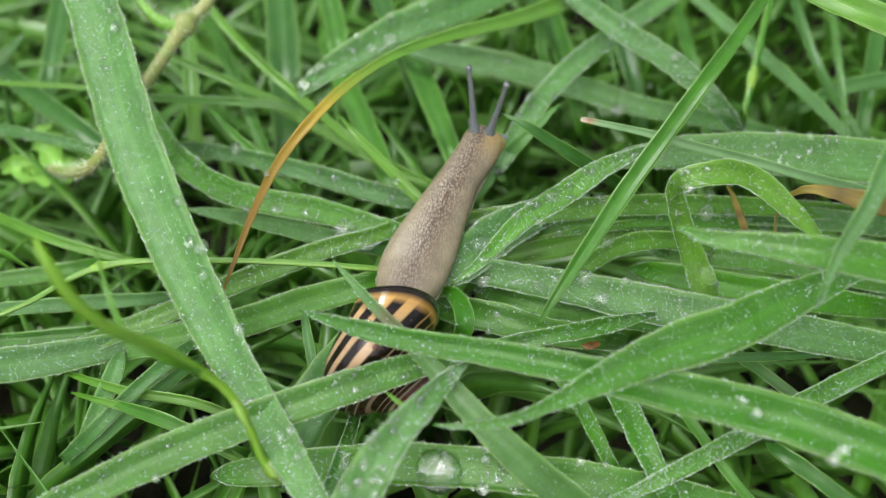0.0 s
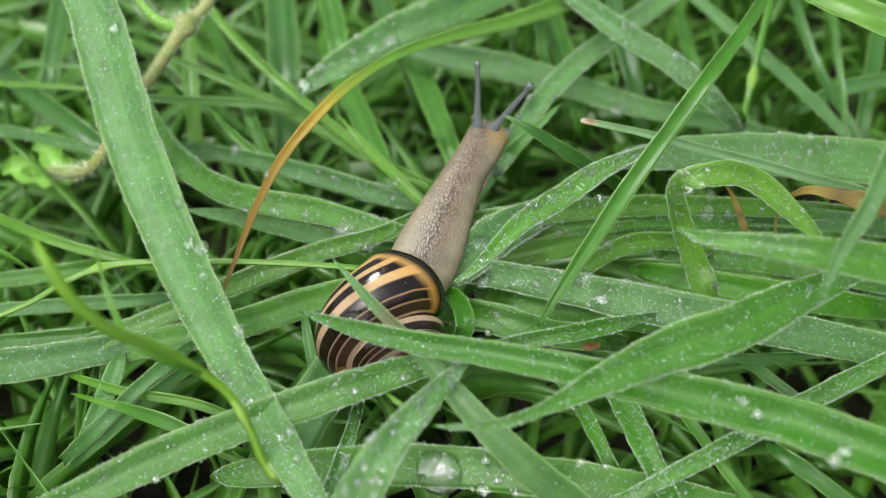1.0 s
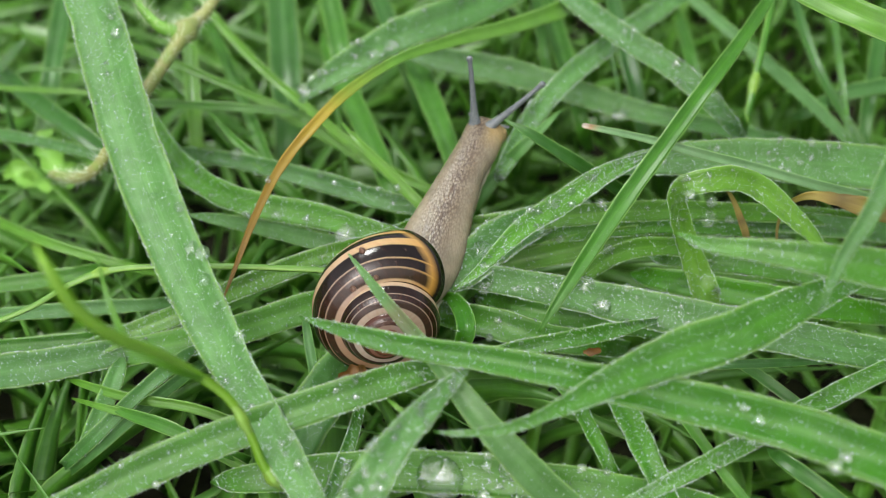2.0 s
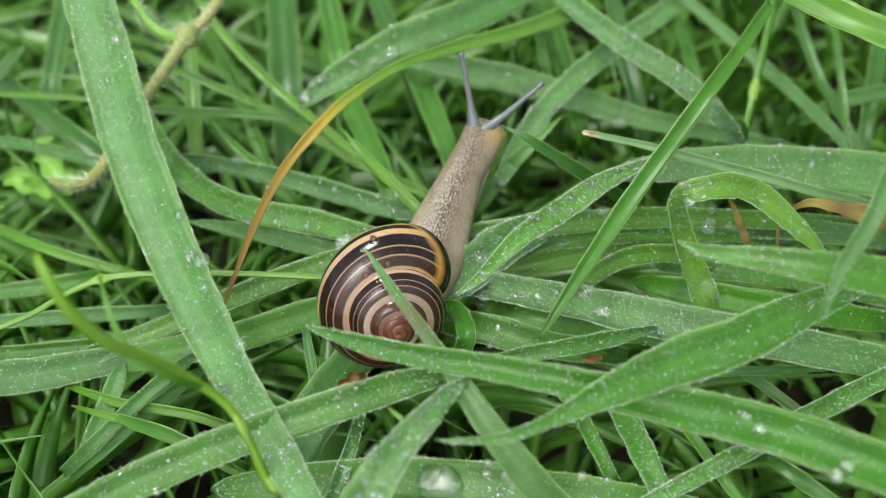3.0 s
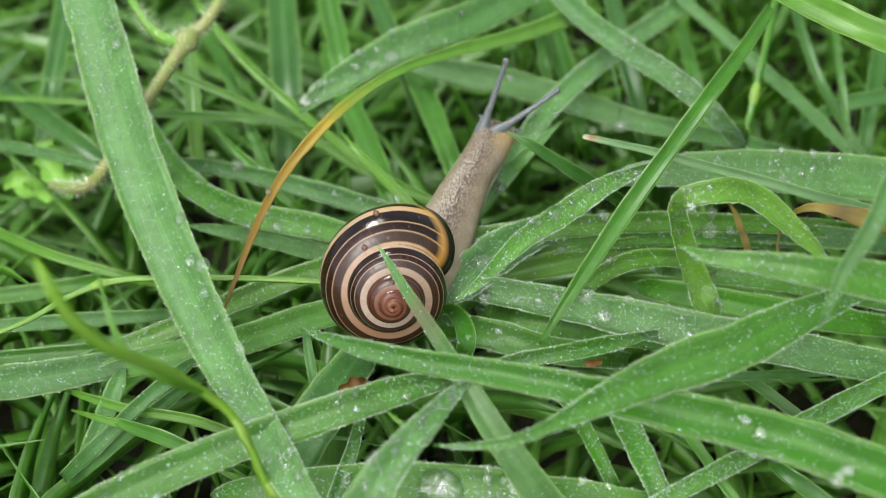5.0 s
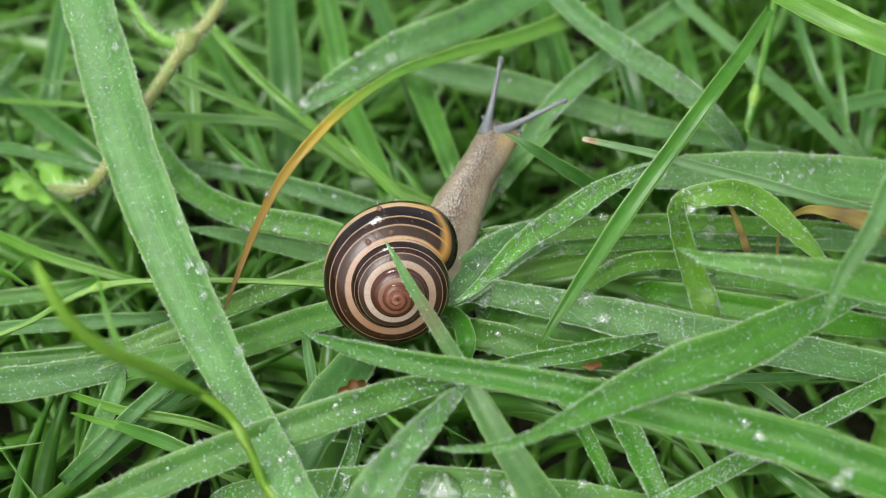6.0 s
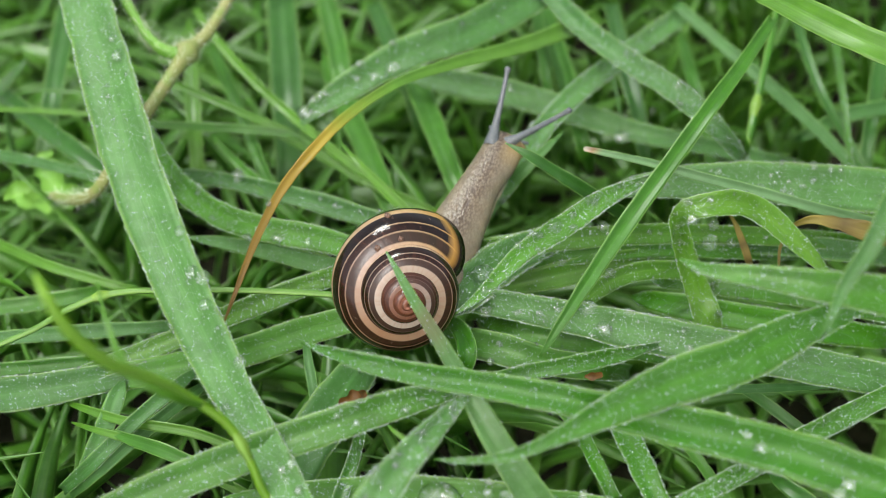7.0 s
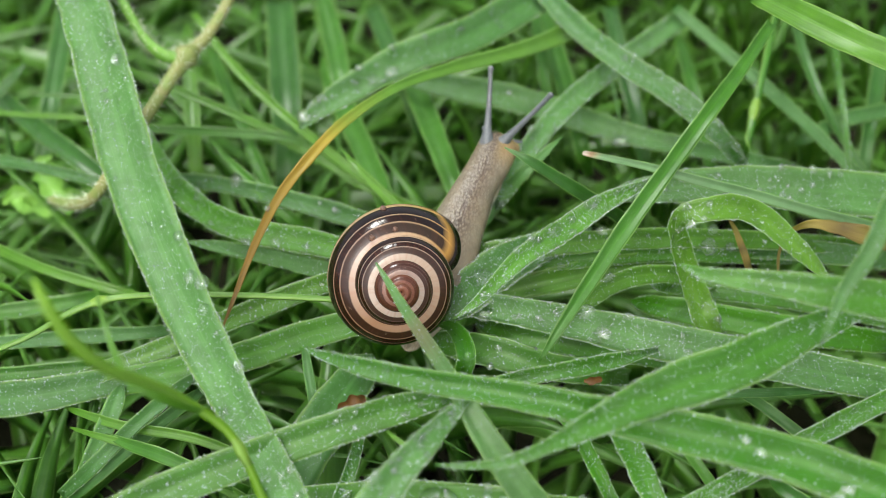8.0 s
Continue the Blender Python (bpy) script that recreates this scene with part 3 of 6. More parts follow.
blade("swaying", "grass_shoot", [(-17.7, -22.5, 22.5, 0.3, 0.0), (-15.4, -25.6, 22.5, 1.0, 0.0), (-11.9, -29.7, 21.5, 1.7, 0.0), (-7.4, -34.7, 20.5, 2.1, 0.0), (-2.1, -40.9, 19.5, 2.8, 0.0), (5.6, -48.5, 15.5, 4.1, 0.0), (14.2, -54.0, 9.5, 5.3, 0.0), (24.3, -57.1, -0.5, 5.5, 0.0)], BRUISED, "pointed blade with a brown bruise pushed aside by the shell", dew=60)
blade("drop_bed", "grass_shoot", [(-38.9, -43.5, -8.0, 0.3, 0.0), (-33.6, -45.5, -4.0, 4.1, 0.0), (-20.6, -45.3, -2.0, 5.9, 0.0), (-7.6, -46.1, 0.0, 6.7, 0.0), (6.0, -47.6, 1.0, 6.9, 0.0), (19.4, -49.7, 1.0, 6.5, 0.0), (32.8, -51.1, 0.0, 5.6, 0.0), (48.5, -52.5, -4.0, 4.5, 0.0)], GREEN, "broad low blade holding one large raindrop", dew=420, keel=0.08)
blade("low_a", "grass_shoot", [(15.4, -23.6, 0.0, 0.3, 0.0), (16.6, -28.7, 4.0, 1.5, 0.0), (21.1, -33.8, 3.0, 2.2, 0.0), (24.5, -40.2, 1.0, 2.4, 0.0), (28.1, -46.3, -3.0, 2.0, 0.0), (31.4, -43.3, -15.0, 1.5, 0.0)], LUSH, "narrow green blade leaning among others", dew=80)
blade("low_b", "grass_shoot", [(27.1, -30.7, 4.0, 0.3, 0.0), (27.4, -36.2, 8.0, 3.3, 0.0), (30.3, -42.0, 6.0, 4.0, 0.0), (32.7, -47.6, 4.0, 3.8, 0.0), (35.8, -52.4, 0.0, 3.0, 0.0), (39.3, -48.9, -12.0, 2.2, 0.0)], LUSH, "bright green blade standing under the crossing blades", dew=200)
blade("low_c", "grass_shoot", [(37.1, -29.9, 0.0, 0.3, 0.0), (37.6, -35.6, 4.0, 2.0, 0.0), (41.7, -42.0, 2.0, 1.8, 0.0), (45.7, -48.2, 0.0, 1.6, 0.0), (51.1, -53.1, -4.0, 1.4, 0.0)], GREEN, "narrow bright green blade")
blade("low_dewy", "grass_shoot", [(22.4, -56.1, 2.0, 0.9, 0.0), (29.4, -54.0, 4.0, 1.9, 0.0), (36.5, -51.2, 6.0, 2.8, 0.0), (45.8, -46.4, 7.0, 3.2, 0.0), (55.7, -40.4, 7.0, 3.4, 0.0), (66.6, -33.2, 5.0, 3.5, 0.0), (78.8, -24.6, 1.0, 3.3, 0.0)], FROST, "narrow blade with dewy edges lying low", dew=420)
blade("hooked", "grass_shoot", [(48.9, -9.7, -4.0, 2.4, 0.0), (47.1, -8.3, -1.0, 4.7, 0.0), (45.3, -4.8, 2.0, 4.5, 0.0), (43.1, -2.5, 7.0, 4.0, 0.0), (41.4, -1.0, 12.0, 3.6, 0.0), (40.2, -1.6, 17.0, 3.3, 0.0), (41.5, -1.8, 20.0, 3.9, 0.0), (45.6, -1.4, 21.0, 4.4, 0.0), (50.5, -0.1, 20.0, 4.5, 0.0), (55.4, 0.1, 17.0, 4.3, 0.0), (60.0, -2.4, 14.0, 3.7, 0.0), (64.1, -4.7, 11.0, 2.6, 0.0), (67.8, -6.8, 8.0, 0.5, 0.0)], BRIGHT, "green blade bent over into a hook", dew=230)
blade("straw_a", "grass_shoot", [(51.0, 7.5, 10.0, 0.3, 0.0), (52.6, 6.3, 8.0, 0.9, 0.0), (53.8, 3.9, 6.0, 1.3, 0.0), (54.8, 2.1, 4.0, 1.4, 0.0), (55.8, 1.5, 1.0, 1.2, 0.0)], STRAW, "short dry straw-coloured blade tip")
blade("straw_b", "grass_shoot", [(59.1, -3.3, 7.0, 0.4, 0.0), (59.3, -0.9, 9.0, 0.5, 0.0), (60.6, 1.6, 11.0, 0.8, 0.0), (62.6, 1.9, 13.0, 1.1, 0.0), (65.3, 1.7, 14.0, 1.7, 0.0), (69.9, 0.4, 14.0, 2.9, 0.0), (75.4, -0.8, 13.0, 3.4, 0.0), (82.7, -0.3, 10.0, 2.8, 0.0)], STRAW, "dry brown curled blade tip", wave=0.4)
blade("singed", "grass_shoot", [(25.1, 16.6, 17.0, 0.6, 0.0), (25.9, 16.3, 17.0, 1.0, 0.0), (29.8, 15.1, 17.0, 1.2, 0.0), (37.5, 13.7, 16.0, 1.5, 0.0), (46.5, 11.1, 15.0, 1.8, 0.0), (56.8, 9.4, 13.0, 1.9, 0.0), (67.1, 7.3, 11.0, 2.0, 0.0), (80.2, 6.9, 7.0, 2.1, 0.0), (93.9, 16.3, -5.0, 1.8, 0.0)], SINGED, "pale narrow blade with a singed tip", keel=0.25)
blade("back_a", "grass_shoot", [(14.9, 96.0, 6.0, 3.8, 0.0), (20.9, 77.4, 8.0, 4.4, 0.0), (28.0, 63.7, 8.0, 4.7, 0.0), (36.5, 52.6, 8.0, 4.9, 0.0), (43.5, 46.7, 7.0, 4.8, 0.0), (49.0, 42.6, 5.0, 4.6, 0.0), (54.6, 37.8, 2.0, 3.9, 0.0), (59.4, 37.3, -4.0, 2.8, 0.0), (65.2, 43.0, -16.0, 1.4, 0.0)], PALE, "green blade leaning across, edged with drops", dew=300)
blade("back_b", "grass_shoot", [(10.0, 22.6, -4.0, 0.3, 0.0), (11.7, 22.9, 0.0, 2.9, 0.0), (17.0, 34.7, 1.0, 4.1, 0.0), (25.0, 46.4, 2.0, 4.4, 0.0), (35.4, 59.3, 1.0, 4.5, 0.0), (52.7, 80.8, -3.0, 4.6, 0.0)], PALE, "dewy pale green blade slanting away", dew=380)
blade("back_c", "grass_shoot", [(-11.7, 73.4, -12.0, 0.4, 0.0), (-8.0, 67.3, -8.0, 3.7, 0.0), (2.0, 63.4, -8.0, 5.7, 0.0), (14.2, 60.1, -8.0, 5.9, 0.0), (26.3, 55.7, -9.0, 5.6, 0.0), (40.5, 50.1, -10.0, 4.6, 0.0), (55.0, 47.9, -12.0, 3.9, 0.0), (70.1, 47.6, -16.0, 3.2, 0.0), (81.5, 57.8, -28.0, 2.3, 0.0)], PALE, "pale flat blade behind the snail's head", dew=260)
blade("tip_front", "grass_shoot", [(10.7, 14.8, 20.0, 0.2, 0.0), (14.8, 12.8, 19.0, 1.6, 0.0), (19.5, 11.8, 16.0, 2.2, 0.0), (25.5, 11.8, 11.0, 2.5, 0.0), (33.8, 14.1, 2.0, 2.4, 0.0), (39.6, 22.2, -10.0, 1.7, 0.0)], DARK, "dark green pointed tip before the feelers")
blade("tip_cross", "grass_shoot", [(23.0, 32.7, 6.0, 0.2, 0.0), (19.6, 29.3, 5.0, 1.5, 0.0), (15.5, 25.7, 3.0, 2.4, 0.0), (11.2, 24.2, -2.0, 2.7, 0.0), (6.3, 20.7, -8.0, 2.5, 0.0), (3.9, 27.3, -20.0, 1.8, 0.0)], PALE, "small pale blade tip")
blade("tip_green", "grass_shoot", [(-20.7, 33.8, 2.0, 0.2, 0.0), (-17.1, 28.3, 2.0, 1.3, 0.0), (-11.4, 22.2, -0.0, 2.0, 0.0), (-4.8, 15.9, -3.0, 2.2, 0.0), (1.8, 13.1, -8.0, 2.0, 0.0), (5.3, 20.2, -20.0, 1.5, 0.0)], BRIGHT, "bright green pointed blade tip")
stalk("stem_right", "grass_stalk", [(80.6, 103.3, 4.0, 1.6), (71.5, 72.7, 4.0, 1.5), (66.5, 55.9, 3.0, 1.5), (63.4, 45.8, 1.0, 1.6), (61.4, 38.8, -2.0, 1.5), (62.7, 43.4, -12.0, 1.4)], DEEP, "upright green grass stalk with a node", bulges=((0.6, 0.45, 0.03),))
blade("back_d", "grass_shoot", [(52.8, 88.9, -6.0, 2.6, 0.0), (61.6, 75.8, -7.0, 2.8, 0.0), (70.0, 63.8, -8.0, 3.0, 0.0), (78.3, 52.8, -10.0, 2.9, 0.0), (87.0, 43.0, -14.0, 2.4, 0.0), (95.7, 48.3, -26.0, 1.7, 0.0)], PALE, "narrow bluish green blade slanting across")
blade("back_e", "grass_shoot", [(80.2, 91.5, -8.0, 2.4, 0.0), (81.0, 72.3, -9.0, 2.3, 0.0), (83.4, 59.4, -11.0, 2.2, 0.0), (90.8, 45.4, -18.0, 1.9, 0.0), (98.3, 47.0, -30.0, 1.4, 0.0)], DARK, "narrow upright green blade")
blade("back_f", "grass_shoot", [(88.1, 84.7, -6.0, 1.5, 0.0), (86.3, 66.1, -7.0, 1.6, 0.0), (85.4, 51.7, -9.0, 1.4, 0.0), (85.4, 41.3, -14.0, 1.2, 0.0)], GREEN, "narrow upright green blade", dew=40)
blade("corner", "grass_shoot", [(55.8, 33.0, 40.0, 4.4, 0.0), (63.5, 22.4, 42.0, 5.2, 0.0), (71.2, 14.2, 43.0, 5.3, 0.0), (83.0, 7.4, 42.0, 5.0, 0.0)], BRIGHT, "soft green blade close to the lens")
blade("back_g", "grass_shoot", [(76.6, 56.1, -18.0, 0.4, 0.0), (78.1, 53.6, -14.0, 2.5, 0.0), (86.0, 58.0, -13.0, 3.2, 0.0), (94.0, 60.8, -13.0, 3.5, 0.0), (107.7, 64.7, -14.0, 3.3, 0.0)], PALE, "pale blade lying flat in the distance")
blade("dark_a", "grass_shoot", [(-90.5, 99.5, -14.0, 4.9, 0.0), (-89.1, 79.6, -15.0, 4.9, 0.0), (-88.5, 64.4, -17.0, 4.6, 0.0), (-90.3, 53.7, -26.0, 3.5, 0.0), (-94.3, 55.8, -38.0, 2.6, 0.0)], DARK, "dark green upright blade")
blade("dark_b", "grass_shoot", [(-103.9, 71.5, -14.0, 3.8, 0.0), (-89.6, 57.3, -14.0, 4.2, 0.0), (-76.4, 45.6, -14.0, 3.9, 0.0), (-62.3, 35.2, -18.0, 3.1, 0.0), (-58.1, 39.6, -30.0, 2.3, 0.0)], DARK, "dark green blade leaning across", dew=40)
blade("dark_c", "grass_shoot", [(-93.3, 71.5, -8.0, 0.5, 0.0), (-95.5, 67.5, -9.0, 2.2, 0.0), (-100.3, 63.4, -12.0, 2.7, 0.0)], DARK, "dark green blade tip")
blade("low_left_a", "grass_shoot", [(-92.1, 21.1, -12.0, 2.0, 0.0), (-77.8, 12.9, -11.0, 2.0, 0.0), (-64.1, 8.6, -12.0, 1.8, 0.0), (-53.7, 8.4, -16.0, 1.3, 0.0)], BRIGHT, "narrow green blade lying low")
blade("low_left_b", "grass_shoot", [(-68.9, -18.4, -13.0, 0.3, 0.0), (-64.6, -22.4, -9.0, 1.2, 0.0), (-55.8, -26.1, -8.0, 1.8, 0.0), (-43.6, -28.5, -8.0, 1.8, 0.0), (-34.6, -31.7, -9.0, 1.8, 0.0), (-25.9, -34.0, -12.0, 1.4, 0.0), (-22.6, -28.3, -24.0, 1.0, 0.0)], BRIGHT, "narrow bright green blade in the shade")
blade("low_left_c", "grass_shoot", [(-43.5, -12.9, -14.0, 0.3, 0.0), (-44.7, -18.2, -10.0, 2.0, 0.0), (-50.1, -25.1, -9.0, 2.4, 0.0), (-55.5, -30.4, -10.0, 2.4, 0.0), (-62.4, -34.8, -14.0, 2.2, 0.0), (-69.1, -30.6, -26.0, 1.6, 0.0)], PALE, "pale blade leaning low")
blade("low_left_d", "grass_shoot", [(-61.9, -8.1, -18.0, 0.3, 0.0), (-60.8, -13.9, -14.0, 2.9, 0.0), (-60.8, -22.3, -13.0, 3.0, 0.0), (-61.5, -29.4, -15.0, 2.8, 0.0), (-65.2, -25.7, -27.0, 2.1, 0.0)], GREEN, "short green blade among the stems", dew=40)
blade("low_left_e", "grass_shoot", [(-65.8, -25.0, -10.0, 0.3, 0.0), (-60.8, -29.1, -6.0, 1.0, 0.0), (-50.6, -32.6, -6.0, 1.7, 0.0), (-38.7, -37.6, -8.0, 1.9, 0.0), (-30.2, -40.7, -12.0, 1.7, 0.0), (-27.2, -36.0, -24.0, 1.3, 0.0)], BRIGHT, "bright narrow blade under the dewy ones")
blade("shell_bed", "grass_shoot", [(-13.1, -9.3, -9.0, 0.3, 0.0), (-14.5, -15.7, -5.0, 6.1, 0.0), (-18.9, -25.9, -3.0, 8.2, 0.0), (-22.7, -34.1, -3.0, 8.2, 0.0), (-26.7, -41.1, -6.0, 6.6, 0.0), (-30.3, -38.0, -18.0, 4.8, 0.0)], PALE, "broad grey-green leaf under the shell", dew=120, keel=0.08)
blade("side_thin", "grass_shoot", [(-26.0, -5.8, -9.0, 0.3, 0.0), (-25.1, -11.1, -5.0, 1.2, 0.0), (-24.0, -16.9, -5.0, 1.8, 0.0), (-22.7, -22.9, -7.0, 1.8, 0.0), (-23.3, -18.0, -19.0, 1.3, 0.0)], PALE, "thin pale stem-like blade beside the shell")
blade("low_thin", "grass_shoot", [(-19.2, -53.2, -2.0, 2.3, 0.0), (-16.7, -46.1, 0.0, 2.4, 0.0), (-14.8, -38.4, 0.0, 2.0, 0.0), (-13.9, -29.5, -3.0, 1.5, 0.0), (-14.1, -17.0, -15.0, 1.2, 0.0)], GREEN, "thin green blade rising between others", dew=120)
blade("low_right_a", "grass_shoot", [(38.6, -24.2, -2.0, 0.8, 0.0), (48.2, -24.2, -1.0, 1.6, 0.0), (58.4, -23.0, -2.0, 1.6, 0.0), (69.7, -19.4, -6.0, 1.0, 0.0)], PALE, "narrow pale blade lying flat")
blade("low_right_b", "grass_shoot", [(46.8, -11.0, -10.0, 0.3, 0.0), (48.1, -16.2, -6.0, 1.8, 0.0), (54.3, -21.8, -6.0, 2.0, 0.0), (61.7, -27.7, -8.0, 2.0, 0.0), (70.2, -33.8, -12.0, 1.6, 0.0), (78.2, -30.4, -24.0, 1.2, 0.0)], DARK, "narrow blade coloured dark for the shade it lies in")
blade("low_right_c", "grass_shoot", [(39.4, 8.8, -10.0, 0.3, 0.0), (42.3, 4.8, -6.0, 3.2, 0.0), (52.5, 2.5, -5.0, 3.8, 0.0), (65.2, 1.2, -6.0, 3.8, 0.0), (80.4, -0.4, -9.0, 3.2, 0.0), (92.7, 7.5, -21.0, 2.4, 0.0)], GREEN, "green blade under the broad ones", dew=160)
blade("low_right_e", "grass_shoot", [(56.0, -34.1, -12.0, 0.3, 0.0), (56.9, -38.7, -8.0, 2.5, 0.0), (62.6, -44.3, -8.0, 2.8, 0.0), (70.9, -49.4, -12.0, 2.4, 0.0)], DARK, "dark blade low in the sward")
blade("small_spike", "grass_shoot", [(-8.4, -47.8, 22.0, 0.2, 0.0), (-7.0, -49.3, 22.0, 0.7, 0.0), (-4.9, -50.3, 21.0, 0.9, 0.0), (-2.0, -50.2, 17.0, 1.0, 0.0)], BRIGHT, "small bright blade tip")
blade("mid_a", "grass_shoot", [(-11.4, 91.3, -18.0, 0.4, 0.0), (-8.9, 78.4, -14.0, 5.2, 0.0), (-2.9, 55.0, -12.0, 4.9, 0.0), (1.9, 37.6, -12.0, 4.2, 0.0), (5.4, 28.4, -16.0, 3.3, 0.0), (7.4, 33.1, -28.0, 2.4, 0.0)], GREEN, "green blade behind the snail")
blade("mid_b", "grass_shoot", [(-29.3, 88.2, -20.0, 0.4, 0.0), (-25.7, 74.8, -16.0, 4.4, 0.0), (-17.5, 50.0, -14.0, 4.9, 0.0), (-11.0, 31.3, -14.0, 4.2, 0.0), (-7.4, 25.5, -18.0, 3.5, 0.0), (-6.0, 31.7, -30.0, 2.6, 0.0)], GREEN, "green blade standing behind the snail's back")
blade("mid_c", "grass_shoot", [(20.7, 94.2, -10.0, 2.4, 0.0), (21.9, 77.5, -10.0, 2.8, 0.0), (22.7, 66.2, -12.0, 2.5, 0.0), (24.0, 59.8, -18.0, 2.0, 0.0), (25.7, 66.3, -30.0, 1.5, 0.0)], GREEN, "narrow upright green blade")
blade("mid_d", "grass_shoot", [(22.9, 96.8, -12.0, 3.8, 0.0), (25.8, 76.0, -12.0, 4.6, 0.0), (28.2, 61.7, -13.0, 4.2, 0.0), (30.4, 52.5, -18.0, 3.2, 0.0), (33.0, 57.8, -30.0, 2.3, 0.0)], GREEN, "green upright blade with a keel", keel=0.26)
blade("mid_e", "grass_shoot", [(-55.4, 87.4, -16.0, 0.4, 0.0), (-51.8, 76.0, -12.0, 2.6, 0.0), (-45.0, 58.7, -12.0, 2.7, 0.0), (-38.6, 42.0, -13.0, 2.6, 0.0), (-33.5, 31.9, -18.0, 2.4, 0.0), (-32.4, 35.8, -30.0, 1.7, 0.0)], GREEN, "grey-green narrow blade slanting down")
blade("mid_f", "grass_shoot", [(-48.3, 42.7, -4.0, 0.3, 0.0), (-43.1, 36.2, -5.0, 1.6, 0.0), (-35.6, 28.2, -6.0, 2.3, 0.0), (-28.7, 23.4, -10.0, 2.3, 0.0), (-26.6, 30.4, -22.0, 1.7, 0.0)], GREEN, "narrow green blade slanting down")
blade("mid_g", "grass_shoot", [(-53.6, 72.8, -20.0, 0.4, 0.0), (-45.9, 63.2, -16.0, 1.8, 0.0), (-27.1, 47.4, -14.0, 2.4, 0.0), (-12.2, 35.2, -13.0, 2.3, 0.0), (-0.5, 29.8, -15.0, 1.9, 0.0), (5.6, 37.6, -27.0, 1.4, 0.0)], BRIGHT, "long narrow blade crossing low")
blade("fill_a", "grass_shoot", [(4.1, 2.7, -9.0, 0.3, 0.0), (6.9, 0.4, -5.0, 2.7, 0.0), (15.3, 1.7, -3.0, 4.2, 0.0), (25.9, 4.0, -2.0, 4.8, 0.0), (36.7, 6.2, -2.0, 4.7, 0.0), (48.1, 10.1, -5.0, 3.7, 0.0), (57.0, 21.7, -17.0, 2.7, 0.0)], BRIGHT, "bright green blade lying low beyond the snail", dew=60)
blade("fill_b", "grass_shoot", [(23.5, -4.7, -6.0, 0.3, 0.0), (24.2, -6.3, -2.0, 2.1, 0.0), (27.4, -2.9, 0.0, 3.1, 0.0), (33.7, 0.4, 1.0, 3.5, 0.0), (41.3, 2.2, 0.0, 3.3, 0.0), (50.4, 3.7, -4.0, 2.8, 0.0), (57.9, 13.2, -16.0, 2.0, 0.0)], BRIGHT, "arched green blade with a hairy rim", dew=110)
blade("fill_c", "grass_shoot", [(40.7, 15.9, -9.0, 0.3, 0.0), (44.1, 12.6, -5.0, 3.3, 0.0), (55.6, 11.7, -3.0, 4.1, 0.0), (68.4, 10.7, -3.0, 4.3, 0.0), (84.3, 11.3, -6.0, 3.9, 0.0), (97.3, 21.1, -18.0, 2.9, 0.0)], PALE, "grey-green blade lying flat", dew=200)
blade("fill_d", "grass_shoot", [(35.7, 6.0, -12.0, 0.3, 0.0), (39.0, 1.5, -8.0, 3.8, 0.0), (49.8, -2.9, -6.0, 5.0, 0.0), (61.9, -5.7, -6.0, 5.2, 0.0), (77.1, -5.9, -9.0, 4.6, 0.0), (89.3, 2.5, -21.0, 3.4, 0.0)], LUSH, "green blade low behind the hooked one", dew=120)
blade("fill_e", "grass_shoot", [(5.8, -1.1, -10.0, 0.3, 0.0), (8.9, -5.7, -6.0, 3.1, 0.0), (18.0, -9.8, -5.0, 4.1, 0.0), (30.3, -11.0, -6.0, 3.7, 0.0), (40.9, -11.2, -9.0, 2.7, 0.0), (48.7, -3.1, -21.0, 2.0, 0.0)], GREEN, "narrow green blade low in the sward", dew=80)
blade("up_a", "grass_shoot", [(-40.1, 104.3, -16.0, 6.9, 0.0), (-37.3, 82.1, -17.0, 7.4, 0.0), (-35.5, 64.7, -19.0, 6.9, 0.0), (-35.0, 52.1, -28.0, 5.6, 0.0), (-35.9, 53.2, -40.0, 4.0, 0.0)], DARK, "broad upright blade standing far back")
blade("up_b", "grass_shoot", [(-62.2, 98.4, -18.0, 0.4, 0.0), (-59.8, 86.6, -14.0, 2.9, 0.0), (-57.1, 69.7, -15.0, 3.4, 0.0), (-55.1, 56.2, -18.0, 3.4, 0.0), (-54.5, 48.5, -28.0, 2.8, 0.0), (-56.0, 51.3, -40.0, 2.0, 0.0)], BRIGHT, "upright bright green blade standing far back")
blade("up_c", "grass_shoot", [(-29.2, 101.2, -12.0, 4.1, 0.0), (-25.7, 85.4, -13.0, 5.0, 0.0), (-23.3, 72.5, -14.0, 4.6, 0.0), (-20.8, 62.0, -20.0, 3.6, 0.0), (-20.4, 66.5, -32.0, 2.6, 0.0)], GREEN, "upright bright green blade")
blade("up_d", "grass_shoot", [(39.4, 99.5, -14.0, 3.5, 0.0), (41.1, 79.6, -15.0, 4.2, 0.0), (43.2, 63.6, -18.0, 3.8, 0.0), (45.2, 55.5, -26.0, 3.0, 0.0), (47.9, 59.5, -38.0, 2.2, 0.0)], DARK, "narrow upright blade far back")
blade("up_e", "grass_shoot", [(56.8, 99.2, -22.0, 0.4, 0.0), (56.1, 87.4, -18.0, 2.9, 0.0), (57.2, 69.3, -18.0, 3.3, 0.0), (58.7, 56.8, -22.0, 3.0, 0.0), (60.9, 52.3, -30.0, 2.5, 0.0), (64.2, 57.8, -42.0, 1.9, 0.0)], GREEN, "narrow upright blade far back")
